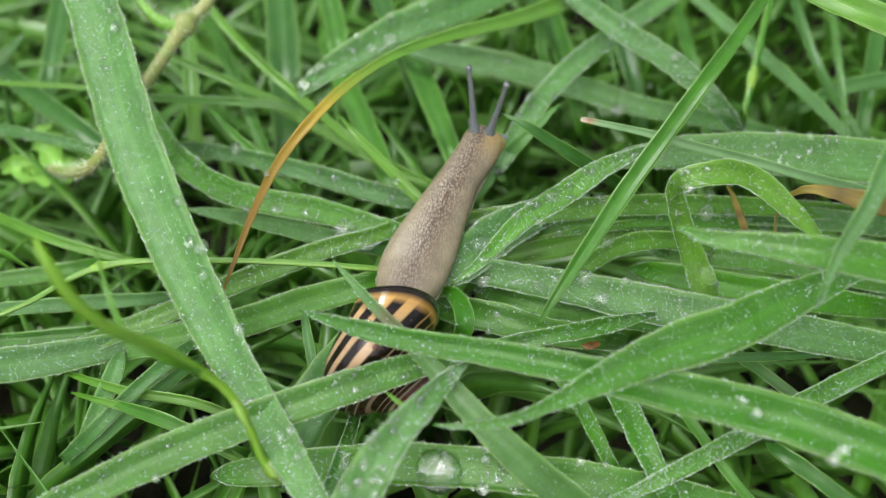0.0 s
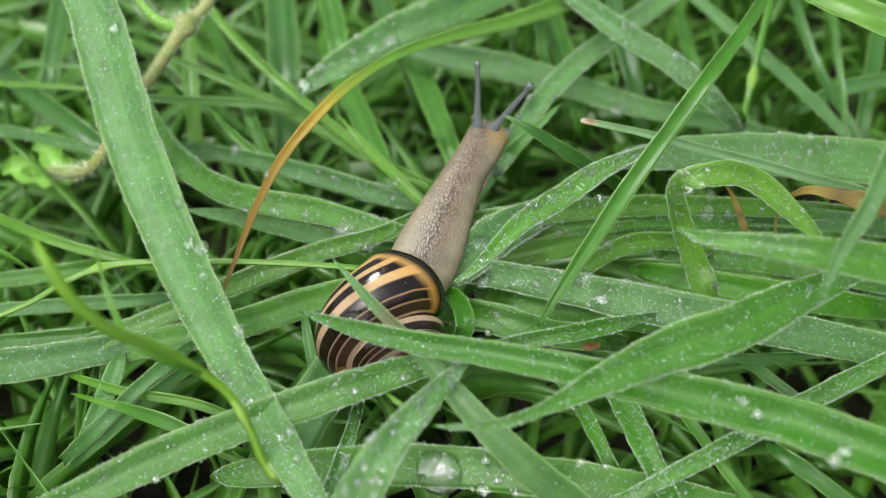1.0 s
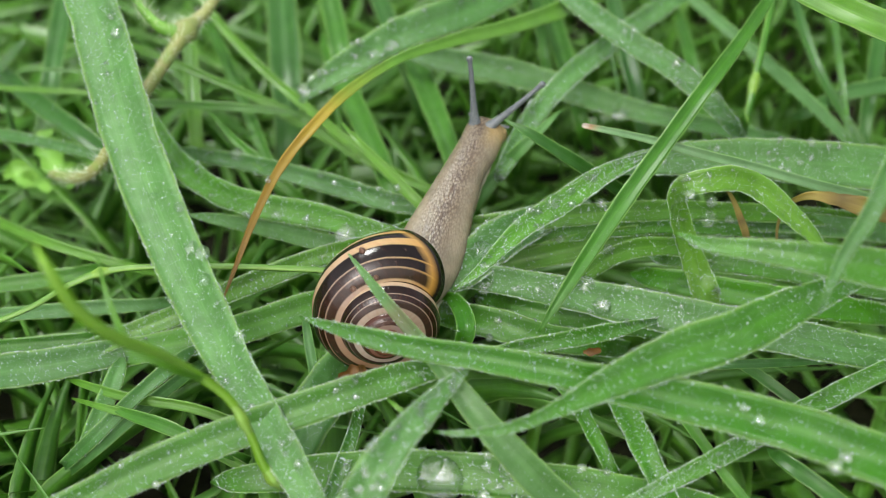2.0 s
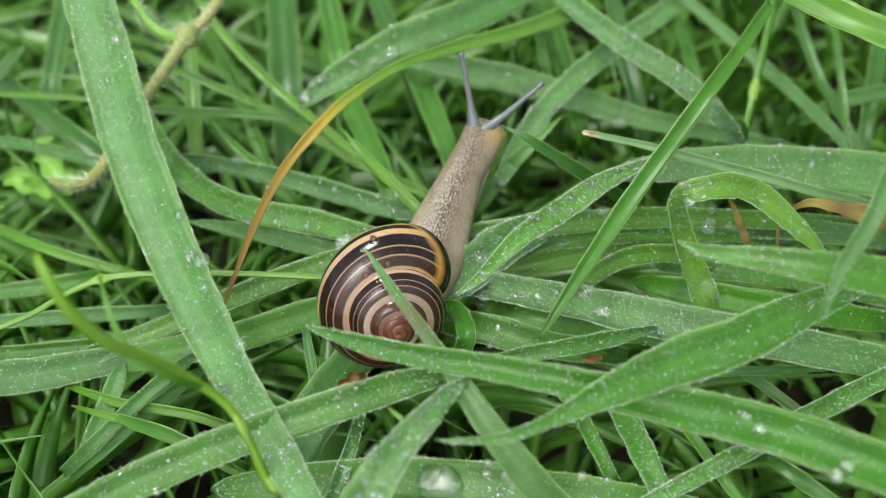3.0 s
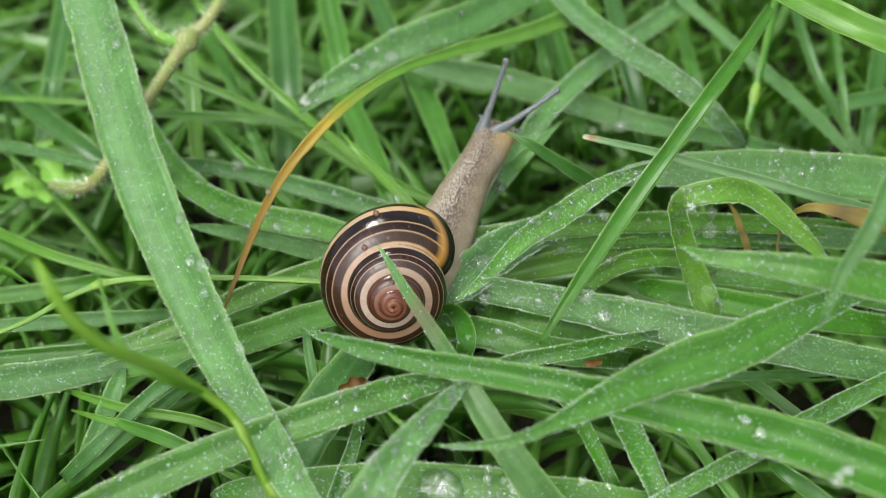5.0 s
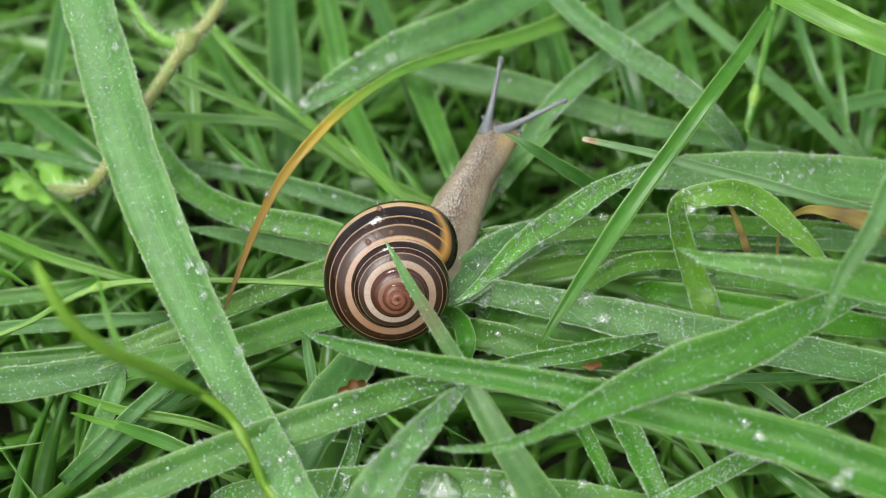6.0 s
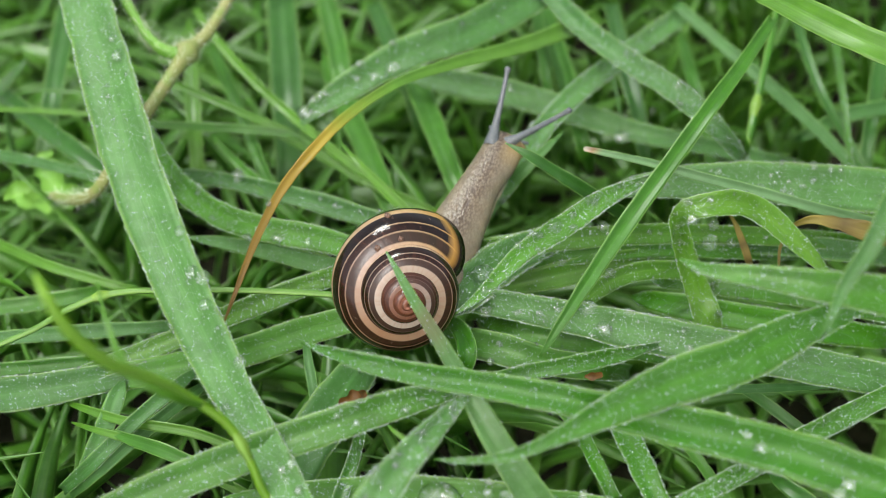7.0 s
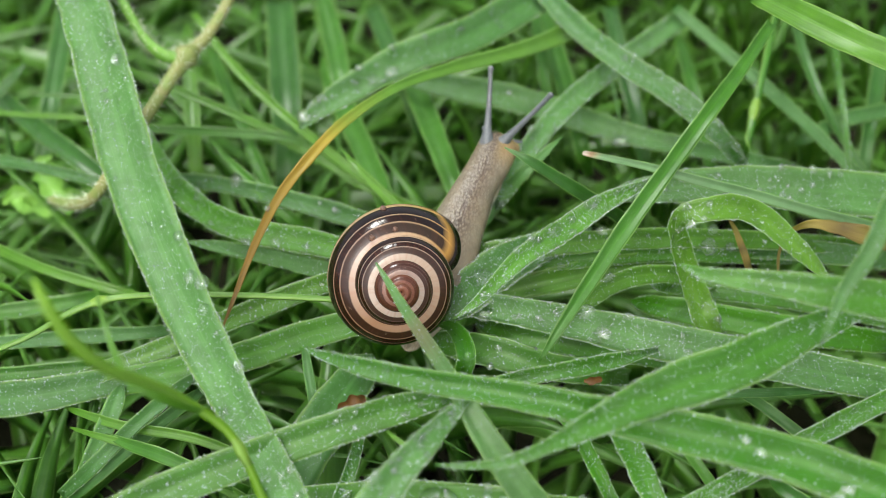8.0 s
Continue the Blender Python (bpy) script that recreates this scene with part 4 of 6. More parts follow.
blade("up_f", "grass_shoot", [(106.5, 98.4, -18.0, 0.4, 0.0), (102.3, 86.6, -14.0, 3.2, 0.0), (97.0, 69.7, -15.0, 3.6, 0.0), (93.0, 56.2, -18.0, 3.2, 0.0), (92.9, 50.3, -28.0, 2.8, 0.0), (95.7, 54.1, -40.0, 2.0, 0.0)], DARK, "upright blade far back")
blade("up_g", "grass_shoot", [(-17.8, 104.8, -18.0, 4.1, 0.0), (-12.5, 87.4, -18.0, 4.8, 0.0), (-8.4, 75.6, -20.0, 4.4, 0.0), (-5.1, 68.9, -28.0, 3.7, 0.0), (-3.6, 74.0, -40.0, 2.7, 0.0)], DARK, "dark upright blade far back")
blade("flat_left_a", "grass_shoot", [(-88.1, -7.5, -9.0, 2.5, 0.0), (-75.4, -7.1, -8.0, 2.7, 0.0), (-63.1, -5.9, -8.0, 2.7, 0.0), (-52.0, -4.1, -9.0, 2.3, 0.0), (-47.1, 1.7, -14.0, 1.5, 0.0)], PALE, "pale blade lying flat low in the sward", dew=30)
blade("flat_left_b", "grass_shoot", [(-87.2, -13.3, -11.0, 2.3, 0.0), (-74.7, -12.8, -10.0, 2.6, 0.0), (-64.6, -11.5, -10.0, 2.5, 0.0), (-57.1, -6.4, -13.0, 1.5, 0.0)], GREEN, "green blade lying flat low in the sward", dew=30)
blade("flat_left_c", "grass_shoot", [(-57.9, -16.1, -9.0, 0.6, 0.0), (-58.0, -20.3, -8.0, 3.0, 0.0), (-59.3, -26.4, -9.0, 3.4, 0.0), (-61.7, -32.0, -12.0, 3.2, 0.0), (-64.9, -29.6, -22.0, 2.5, 0.0)], PALE, "short pale blade leaning in the sward", dew=20)
blade("flat_left_d", "grass_shoot", [(-43.6, -13.8, -8.0, 0.5, 0.0), (-47.2, -19.9, -6.0, 2.4, 0.0), (-53.3, -27.3, -6.0, 2.6, 0.0), (-60.1, -33.9, -9.0, 2.6, 0.0), (-67.3, -34.0, -18.0, 2.0, 0.0)], PALE, "narrow pale blade slanting across", dew=40)
blade("flat_left_e", "grass_shoot", [(-58.1, -29.2, -6.0, 0.4, 0.0), (-53.9, -31.8, -5.0, 1.9, 0.0), (-47.0, -35.0, -4.0, 2.4, 0.0), (-39.7, -38.0, -5.0, 2.3, 0.0), (-33.1, -38.1, -10.0, 1.7, 0.0)], GREEN, "bright narrow blade slanting down")
blade("flat_left_f", "grass_shoot", [(-91.8, 5.5, -16.0, 2.9, 0.0), (-79.7, 6.4, -15.0, 3.3, 0.0), (-69.1, 9.0, -15.0, 2.9, 0.0), (-61.6, 14.3, -18.0, 1.6, 0.0)], GREEN, "green blade low behind the stalk", dew=10)
blade("hanging", "grass_shoot", [(35.3, 74.6, -6.0, 0.4, 0.0), (35.7, 69.7, -6.0, 0.6, 0.0), (36.7, 60.4, -7.0, 0.6, 0.0), (37.2, 54.2, -8.0, 0.5, 0.0), (37.1, 49.6, -9.0, 0.2, 0.0)], PALE, "fine grey-green blade hanging down")
stalk("stem_near", "grass_stalk", [(-48.9, -56.6, 66.0, 0.5), (-47.4, -58.9, 64.0, 1.4), (-45.4, -59.7, 58.0, 1.7), (-42.5, -58.0, 50.0, 1.6), (-39.4, -53.5, 41.0, 1.5), (-36.2, -50.5, 33.0, 1.4), (-31.5, -49.8, 25.0, 1.4), (-28.8, -51.7, 19.0, 1.3), (-27.2, -53.1, 12.0, 1.4), (-25.0, -53.4, 7.0, 1.6)], SOFT, "green stalk reaching up close to the lens", bulges=((0.74, 0.35, 0.02), (0.97, 0.7, 0.03)))
blade("soft_left", "grass_shoot", [(-48.7, -39.0, 44.0, 0.3, 0.0), (-45.7, -47.2, 44.0, 0.8, 0.0), (-42.1, -53.4, 42.0, 1.1, 0.0), (-37.2, -54.2, 38.0, 1.1, 0.0), (-34.1, -50.2, 30.0, 0.8, 0.0)], BRIGHT, "soft green blade close to the lens")

# ---- the sward below: leaning blades that nobody could count ----
def thin(x, y):
    """Share of blades left out: the sward opens on to shade behind the snail and beside its shell."""
    if x > 0.2 or y > 0.28 or y < -0.2:
        return min(1.0, max(0.0, 6 * math.hypot(x, y - 0.1) - 3.3))
    return 0.6 if x > 0.02 and y > 0.04 else 0.72 if x > 0.02 and y < -0.025 else 0.0


def sward(name, count, xs, ys, tall, seed, label, upright=False):
    rng = np.random.default_rng(seed)
    verts, faces, run, span = [], [], [], []
    n = 9
    for b in range(count):
        x, y = rng.uniform(*xs), rng.uniform(*ys)
        if not upright and rng.random() < thin(x, y):
            continue
        az, h, length = rng.uniform(0, 2 * math.pi), rng.uniform(*tall), rng.uniform(0.04, 0.12)
        if upright:
            length *= 0.35
        else:
            h *= (0.28 if x > 0.03 else 0.44) if y > 0.045 else 0.48 if x > 0.02 else 1.0
        w = rng.uniform(0.0018, 0.0052) if rng.random() < 0.8 else rng.uniform(0.0052, 0.008)
        w *= 0.6 if upright else 1.0
        d = np.array((math.cos(az), math.sin(az), 0))
        p0, p1 = np.array((x, y, -0.064)), np.array((x, y, -0.062 + h * 1.15)) + d * length * 0.12
        p2 = p1 + d * length * 0.6 + np.array((0, 0, -h * rng.uniform(-0.1, 0.3)))
        t = np.linspace(0, 1, n)[:, None]
        p = p0 * (1 - t) ** 2 + 2 * p1 * t * (1 - t) + p2 * t * t
        tan = unit(np.gradient(p, axis=0))
        face = unit(np.array((rng.normal(0, 0.5), rng.normal(-0.3, 0.5), 0.8)) + 0.6 * d)
        side = unit(np.cross(tan, face))
        nor = np.cross(side, tan)
        t = t[:, 0]
        ww = w * np.minimum(1, (1.02 - t) * 2.2) * (0.6 + 0.4 * np.minimum(1, t * 3))
        base = len(verts)
        for i in range(n):
            verts += [p[i] - side[i] * ww[i] / 2 + nor[i] * ww[i] * 0.12, p[i], p[i] + side[i] * ww[i] / 2 + nor[i] * ww[i] * 0.12, p[i] - nor[i] * 0.0003]
            run += [(b * 0.01 - ww[i] / 2, t[i] * 0.08), (b * 0.01, t[i] * 0.08), (b * 0.01 + ww[i] / 2, t[i] * 0.08), (b * 0.01, t[i] * 0.08)]
            span += [(0, t[i]), (0.5, t[i]), (1, t[i]), (0.5, t[i])]
        for i in range(n - 1):
            for k in range(4):
                j = (k + 1) % 4
                faces.append((base + i * 4 + k, base + i * 4 + j, base + i * 4 + 4 + j, base + i * 4 + 4 + k))
    me = mesh_of(name, verts, faces, UNDER)
    idx = np.zeros(len(me.loops), int)
    me.loops.foreach_get("vertex_index", idx)
    for nm, dat in (("run", run), ("span", span)):
        me.uv_layers.new(name=nm).data.foreach_set("uv", np.array(dat)[idx].ravel())
    return tagged(new(name, me), label, "grass", kind="stuff")


sward("grass_sward", 1000, (-0.14, 0.14), (-0.10, 0.20), (0.018, 0.046), 3, "dense green meadow grass leaning in all directions")
sward("upright_grass", 520, (0.005, 0.15), (0.055, 0.24), (0.022, 0.042), 8, "thin dark green grass standing upright in the shade", upright=True)
sward("grass_sward_around", 4500, (-0.7, 0.7), (-0.65, 0.85), (0.03, 0.05), 4, "green meadow grass spreading around the snail")

# ---- raindrops ----
ball = bmesh.new()
bmesh.ops.create_uvsphere(ball, u_segments=32, v_segments=20, radius=1.0)
for v in ball.verts:
    if v.co.z < -0.5:
        v.co.z = -0.5 + (v.co.z + 0.5) * 0.05
DROP = bpy.data.meshes.new("water_drop")
ball.to_mesh(DROP)
ball.free()
DROP.materials.append(WATER)
DROP.materials.append(FILM)
DROP.polygons.foreach_set("material_index", [int(f.center.z < -0.49) for f in DROP.polygons])
DROP.polygons.foreach_set("use_smooth", [True] * len(DROP.polygons))
DROPS = {True: DROP, False: DROP.copy()}
DROPS[False].materials[0] = DROPLET


def water_drop(key, f, s, r, flat):
    """A raindrop standing on the fine hairs of a blade; r is its radius in mm."""
    flat *= 1.2 if r < 1.2 else 1.0
    place, nor = on_blade(key, f, s)
    ob = new("water_drop", DROPS[r > 0.75])
    turn = Vector(nor).to_track_quat("Z", "Y").to_matrix().to_4x4()
    r = r / 1000
    lean, spin = random.uniform(0.92, 1.12), pose(0, 0, 0, 0, 0, random.uniform(0, 180))
    ob.matrix_basis = Matrix.Translation(place + nor * (r * flat * 0.55 + 0.00003)) @ turn @ spin @ Matrix.Diagonal((r * lean, r / lean, r * flat, 1))
    return tagged(ob, "clear round raindrop resting on a grass blade", "water drop", "raindrops on the grass")


water_drop("support_wide", 0.335, 0.0, 2.10, 0.7)
water_drop("support", 0.491, -0.79, 1.49, 0.7)
water_drop("support", 0.528, 0.32, 1.58, 0.7)
water_drop("sweep", 0.704, 0.95, 2.00, 0.7)
water_drop("cross_left", 0.692, 0.79, 1.35, 0.7)
water_drop("support", 0.302, 0.79, 1.21, 0.7)
water_drop("support", 0.365, 0.47, 0.60, 0.7)
water_drop("support", 0.409, 0.16, 0.70, 0.7)
water_drop("support", 0.440, -0.32, 0.60, 0.7)
water_drop("low_mid", 0.415, -0.32, 0.71, 0.7)
water_drop("low_mid", 0.403, 0.95, 0.70, 0.7)
water_drop("support", 0.566, -0.95, 0.79, 0.7)
water_drop("folded", 0.730, -0.95, 0.55, 0.7)
water_drop("fill_b", 0.421, -0.95, 0.93, 0.7)
water_drop("front_long", 0.742, -0.32, 0.83, 0.7)
water_drop("front_long", 0.761, 0.16, 1.08, 0.7)
water_drop("front_long", 0.862, 0.47, 1.15, 0.7)
water_drop("front_long", 0.855, 0.95, 1.15, 0.7)
water_drop("drop_bed", 0.623, -0.47, 2.16, 0.7)
water_drop("drop_bed", 0.579, 0.95, 1.08, 0.7)
water_drop("drop_bed", 0.579, -0.95, 0.72, 0.7)
water_drop("drop_bed", 0.579, -0.47, 0.81, 0.7)
water_drop("drop_bed", 0.736, -0.95, 0.81, 0.7)
water_drop("drop_bed", 0.780, -0.95, 0.63, 0.7)
water_drop("drop_bed", 0.635, 0.95, 0.63, 0.7)
water_drop("dew_tip", 0.453, -0.47, 1.39, 0.7)
water_drop("dew_tip", 0.503, 0.63, 0.70, 0.7)
water_drop("dew_tip", 0.403, -0.47, 0.69, 0.7)
water_drop("mid_flat", 0.491, -0.95, 1.05, 0.7)
water_drop("mid_flat", 0.522, -0.95, 0.84, 0.7)
water_drop("dew_tip", 0.377, 0.95, 0.79, 0.7)
water_drop("fill_a", 0.440, -0.95, 0.84, 0.7)
water_drop("dew_tip", 0.384, -0.95, 0.59, 0.7)
water_drop("dew_tip", 0.333, -0.95, 0.69, 0.7)
water_drop("left_long", 0.434, 0.00, 0.77, 0.7)
water_drop("left_long", 0.459, -0.79, 0.95, 0.7)
water_drop("left_long", 0.503, -0.63, 1.21, 0.7)
water_drop("left_long", 0.541, -0.63, 1.10, 0.7)
water_drop("left_long", 0.616, -0.95, 1.07, 0.7)
water_drop("left_long", 0.214, -0.63, 1.26, 0.7)
water_drop("left_long", 0.182, -0.63, 0.85, 0.7)
water_drop("left_long", 0.516, -0.95, 1.30, 0.7)
water_drop("left_long", 0.786, -0.79, 0.77, 0.7)
water_drop("top_dewy", 0.528, 0.47, 1.71, 0.7)
water_drop("top_dewy", 0.472, 0.32, 1.25, 0.7)
water_drop("top_dewy", 0.453, -0.95, 0.80, 0.7)
water_drop("top_dewy", 0.566, -0.95, 0.69, 0.7)
water_drop("top_dewy", 0.667, -0.79, 0.69, 0.7)
water_drop("top_dewy", 0.094, -0.95, 1.46, 0.7)
water_drop("top_dewy", 0.195, -0.95, 0.79, 0.7)
water_drop("top_dewy", 0.453, -0.95, 0.57, 0.7)
water_drop("flat_dewy", 0.314, -0.95, 1.37, 0.7)
water_drop("sweep", 0.321, -0.95, 0.66, 0.7)
water_drop("amber", 0.302, -0.95, 0.59, 0.7)
water_drop("flat_dewy", 0.597, -0.47, 0.55, 0.7)
water_drop("flat_dewy", 0.642, -0.95, 0.55, 0.7)
water_drop("tip_green", 0.491, 0.95, 0.76, 0.7)
water_drop("sweep", 0.547, 0.63, 1.07, 0.7)
water_drop("sweep", 0.491, 0.95, 0.75, 0.7)
water_drop("hooked", 0.503, -0.79, 0.78, 0.7)
water_drop("right_broad", 0.742, -0.95, 0.85, 0.7)
water_drop("right_broad", 0.597, 0.32, 0.85, 0.7)
water_drop("right_broad", 0.654, -0.95, 0.63, 0.7)
water_drop("right_broad", 0.686, 0.47, 0.63, 0.7)
water_drop("right_broad", 0.786, -0.79, 0.64, 0.7)
water_drop("right_broad", 0.811, -0.79, 0.64, 0.7)
water_drop("hooked", 0.516, -0.63, 0.59, 0.7)
water_drop("mid_flat", 0.654, 0.95, 1.69, 0.7)
water_drop("mid_flat", 0.660, -0.95, 1.05, 0.7)
water_drop("hooked", 0.509, 0.95, 0.88, 0.7)
water_drop("bright_dewy", 0.654, 0.95, 0.64, 0.7)
water_drop("bright_dewy", 0.579, 0.79, 0.49, 0.7)
water_drop("bright_dewy", 0.686, -0.47, 0.48, 0.7)
water_drop("bright_dewy", 0.786, -0.63, 0.64, 0.7)
water_drop("bright_dewy", 0.686, 0.95, 0.80, 0.7)
water_drop("lower_left", 0.497, -0.47, 0.52, 0.7)
water_drop("lower_left", 0.535, -0.63, 0.52, 0.7)
water_drop("lower_left", 0.541, -0.95, 0.35, 0.7)
water_drop("lower_left", 0.220, 0.95, 0.69, 0.7)
water_drop("mid_flat", 0.686, 0.95, 0.95, 0.7)
water_drop("back_d", 0.384, 0.95, 0.87, 0.7)
water_drop("back_a", 0.390, -0.95, 0.85, 0.7)
water_drop("back_a", 0.371, -0.47, 0.73, 0.7)
water_drop("back_b", 0.447, -0.95, 0.91, 0.7)
water_drop("back_c", 0.604, 0.95, 1.45, 0.7)
water_drop("front_cross", 0.836, -0.32, 0.52, 0.7)
water_drop("drop_bed", 0.503, 0.32, 3.71, 0.34)
water_drop("top_dewy", 0.270, -0.64, 0.71, 0.7)
water_drop("top_dewy", 0.672, -0.43, 0.25, 0.7)
water_drop("top_dewy", 0.919, 0.24, 0.27, 0.7)
water_drop("top_dewy", 0.466, -0.01, 0.35, 0.7)
water_drop("top_dewy", 0.241, -0.70, 0.59, 0.7)
water_drop("top_dewy", 0.277, -0.40, 0.25, 0.7)
water_drop("top_dewy", 0.422, -0.21, 0.66, 0.7)
water_drop("top_dewy", 0.176, 0.84, 0.28, 0.7)
water_drop("top_dewy", 0.133, -0.21, 0.44, 0.7)
water_drop("top_dewy", 0.635, 0.33, 0.31, 0.7)
water_drop("top_dewy", 0.498, 0.68, 0.46, 0.7)
water_drop("top_dewy", 0.568, -0.74, 0.26, 0.7)
water_drop("top_dewy", 0.875, -0.52, 0.37, 0.7)
water_drop("top_dewy", 0.875, 0.39, 0.42, 0.7)
water_drop("top_dewy", 0.820, -0.24, 0.29, 0.7)
water_drop("top_dewy", 0.818, 0.45, 0.26, 0.7)
water_drop("top_dewy", 0.162, 0.34, 0.49, 0.7)
water_drop("top_dewy", 0.878, 0.01, 0.61, 0.7)
water_drop("top_dewy", 0.246, 0.05, 0.26, 0.7)
water_drop("top_dewy", 0.508, 0.69, 0.25, 0.7)
water_drop("top_dewy", 0.506, -0.48, 0.50, 0.7)
water_drop("top_dewy", 0.285, -0.27, 0.25, 0.7)
water_drop("top_dewy", 0.304, -0.21, 0.34, 0.7)
water_drop("top_dewy", 0.781, -0.55, 0.65, 0.7)
water_drop("top_dewy", 0.413, 0.28, 0.26, 0.7)
water_drop("back_b", 0.899, 0.45, 0.27, 0.7)
water_drop("back_b", 0.332, 0.45, 0.25, 0.7)
water_drop("back_b", 0.367, -0.11, 0.26, 0.7)
water_drop("back_b", 0.275, -0.09, 0.33, 0.7)
water_drop("back_b", 0.431, -0.36, 0.42, 0.7)
water_drop("back_b", 0.160, -0.67, 0.25, 0.7)
water_drop("back_b", 0.518, 0.52, 0.31, 0.7)
water_drop("back_b", 0.504, 0.82, 0.50, 0.7)
water_drop("back_b", 0.133, -0.61, 0.25, 0.7)
water_drop("back_b", 0.405, 0.41, 0.41, 0.7)
water_drop("back_b", 0.375, -0.85, 0.72, 0.7)
water_drop("back_b", 0.782, 0.64, 0.27, 0.7)
water_drop("back_b", 0.108, 0.44, 0.72, 0.7)
water_drop("back_b", 0.912, -0.55, 0.42, 0.7)
water_drop("back_b", 0.895, -0.71, 0.35, 0.7)
water_drop("back_b", 0.589, -0.05, 0.37, 0.7)
water_drop("flat_dewy", 0.210, 0.14, 0.26, 0.7)
water_drop("flat_dewy", 0.460, -0.10, 0.26, 0.7)
water_drop("flat_dewy", 0.689, -0.05, 0.51, 0.7)
water_drop("flat_dewy", 0.411, -0.47, 0.32, 0.7)
water_drop("flat_dewy", 0.246, -0.67, 0.35, 0.7)
water_drop("flat_dewy", 0.689, 0.19, 0.50, 0.7)
water_drop("flat_dewy", 0.099, -0.11, 0.32, 0.7)
water_drop("flat_dewy", 0.158, 0.43, 0.72, 0.7)
water_drop("flat_dewy", 0.502, -0.51, 0.50, 0.7)
water_drop("flat_dewy", 0.273, 0.41, 0.39, 0.7)
water_drop("flat_dewy", 0.624, 0.19, 0.25, 0.7)
water_drop("flat_dewy", 0.843, 0.73, 0.53, 0.7)
water_drop("flat_dewy", 0.905, -0.35, 0.28, 0.7)
water_drop("flat_dewy", 0.540, -0.22, 0.73, 0.7)
water_drop("sweep", 0.871, 0.03, 0.61, 0.7)
water_drop("sweep", 0.605, 0.48, 0.71, 0.7)
water_drop("sweep", 0.328, -0.52, 0.61, 0.7)
water_drop("sweep", 0.391, 0.59, 0.71, 0.7)
water_drop("sweep", 0.342, 0.19, 0.29, 0.7)
water_drop("sweep", 0.788, 0.74, 0.48, 0.7)
water_drop("sweep", 0.692, 0.18, 0.59, 0.7)
water_drop("sweep", 0.384, -0.02, 0.34, 0.7)
water_drop("sweep", 0.524, -0.39, 0.60, 0.7)
water_drop("sweep", 0.138, -0.39, 0.52, 0.7)
water_drop("sweep", 0.433, 0.56, 0.26, 0.7)
water_drop("sweep", 0.310, 0.52, 0.29, 0.7)
water_drop("bright_dewy", 0.504, 0.66, 0.29, 0.7)
water_drop("bright_dewy", 0.426, 0.79, 0.32, 0.7)
water_drop("bright_dewy", 0.744, -0.43, 0.53, 0.7)
water_drop("bright_dewy", 0.763, 0.56, 0.43, 0.7)
water_drop("bright_dewy", 0.389, 0.50, 0.55, 0.7)
water_drop("bright_dewy", 0.406, 0.48, 0.46, 0.7)
water_drop("bright_dewy", 0.914, 0.49, 0.67, 0.7)
water_drop("bright_dewy", 0.195, 0.31, 0.44, 0.7)
water_drop("bright_dewy", 0.153, 0.63, 0.36, 0.7)
water_drop("bright_dewy", 0.841, -0.69, 0.68, 0.7)
water_drop("bright_dewy", 0.590, 0.26, 0.62, 0.7)
water_drop("bright_dewy", 0.349, 0.71, 0.25, 0.7)
water_drop("bright_dewy", 0.802, -0.23, 0.46, 0.7)
water_drop("bright_dewy", 0.776, 0.38, 0.58, 0.7)
water_drop("bright_dewy", 0.584, -0.35, 0.30, 0.7)
water_drop("bright_dewy", 0.380, 0.03, 0.30, 0.7)
water_drop("bright_dewy", 0.176, -0.26, 0.51, 0.7)
water_drop("bright_dewy", 0.214, -0.19, 0.28, 0.7)
water_drop("bright_dewy", 0.442, -0.68, 0.56, 0.7)
water_drop("bright_dewy", 0.267, -0.55, 0.29, 0.7)
water_drop("bright_dewy", 0.710, -0.76, 0.26, 0.7)
water_drop("bright_dewy", 0.547, 0.55, 0.52, 0.7)
water_drop("bright_dewy", 0.550, 0.65, 0.30, 0.7)
water_drop("bright_dewy", 0.698, 0.11, 0.36, 0.7)
water_drop("bright_dewy", 0.866, 0.73, 0.75, 0.7)
water_drop("bright_dewy", 0.191, -0.16, 0.30, 0.7)
water_drop("bright_dewy", 0.222, -0.75, 0.54, 0.7)
water_drop("bright_dewy", 0.825, 0.19, 0.42, 0.7)
water_drop("bright_dewy", 0.428, 0.13, 0.69, 0.7)
water_drop("bright_dewy", 0.833, 0.33, 0.68, 0.7)
water_drop("bright_dewy", 0.906, -0.23, 0.37, 0.7)
water_drop("bright_dewy", 0.789, -0.33, 0.39, 0.7)
water_drop("dew_tip", 0.651, -0.63, 0.36, 0.7)
water_drop("dew_tip", 0.784, 0.80, 0.37, 0.7)
water_drop("dew_tip", 0.528, -0.36, 0.69, 0.7)
water_drop("dew_tip", 0.263, 0.45, 0.39, 0.7)
water_drop("dew_tip", 0.773, -0.64, 0.46, 0.7)
water_drop("dew_tip", 0.411, -0.22, 0.25, 0.7)
water_drop("dew_tip", 0.874, 0.34, 0.31, 0.7)
water_drop("dew_tip", 0.602, 0.32, 0.26, 0.7)
water_drop("dew_tip", 0.147, 0.14, 0.27, 0.7)
water_drop("dew_tip", 0.187, -0.13, 0.72, 0.7)
water_drop("dew_tip", 0.609, -0.67, 0.72, 0.7)
water_drop("dew_tip", 0.919, 0.17, 0.25, 0.7)
water_drop("dew_tip", 0.631, -0.24, 0.74, 0.7)
water_drop("dew_tip", 0.875, -0.04, 0.46, 0.7)
water_drop("dew_tip", 0.223, -0.23, 0.28, 0.7)
water_drop("dew_tip", 0.371, 0.52, 0.32, 0.7)
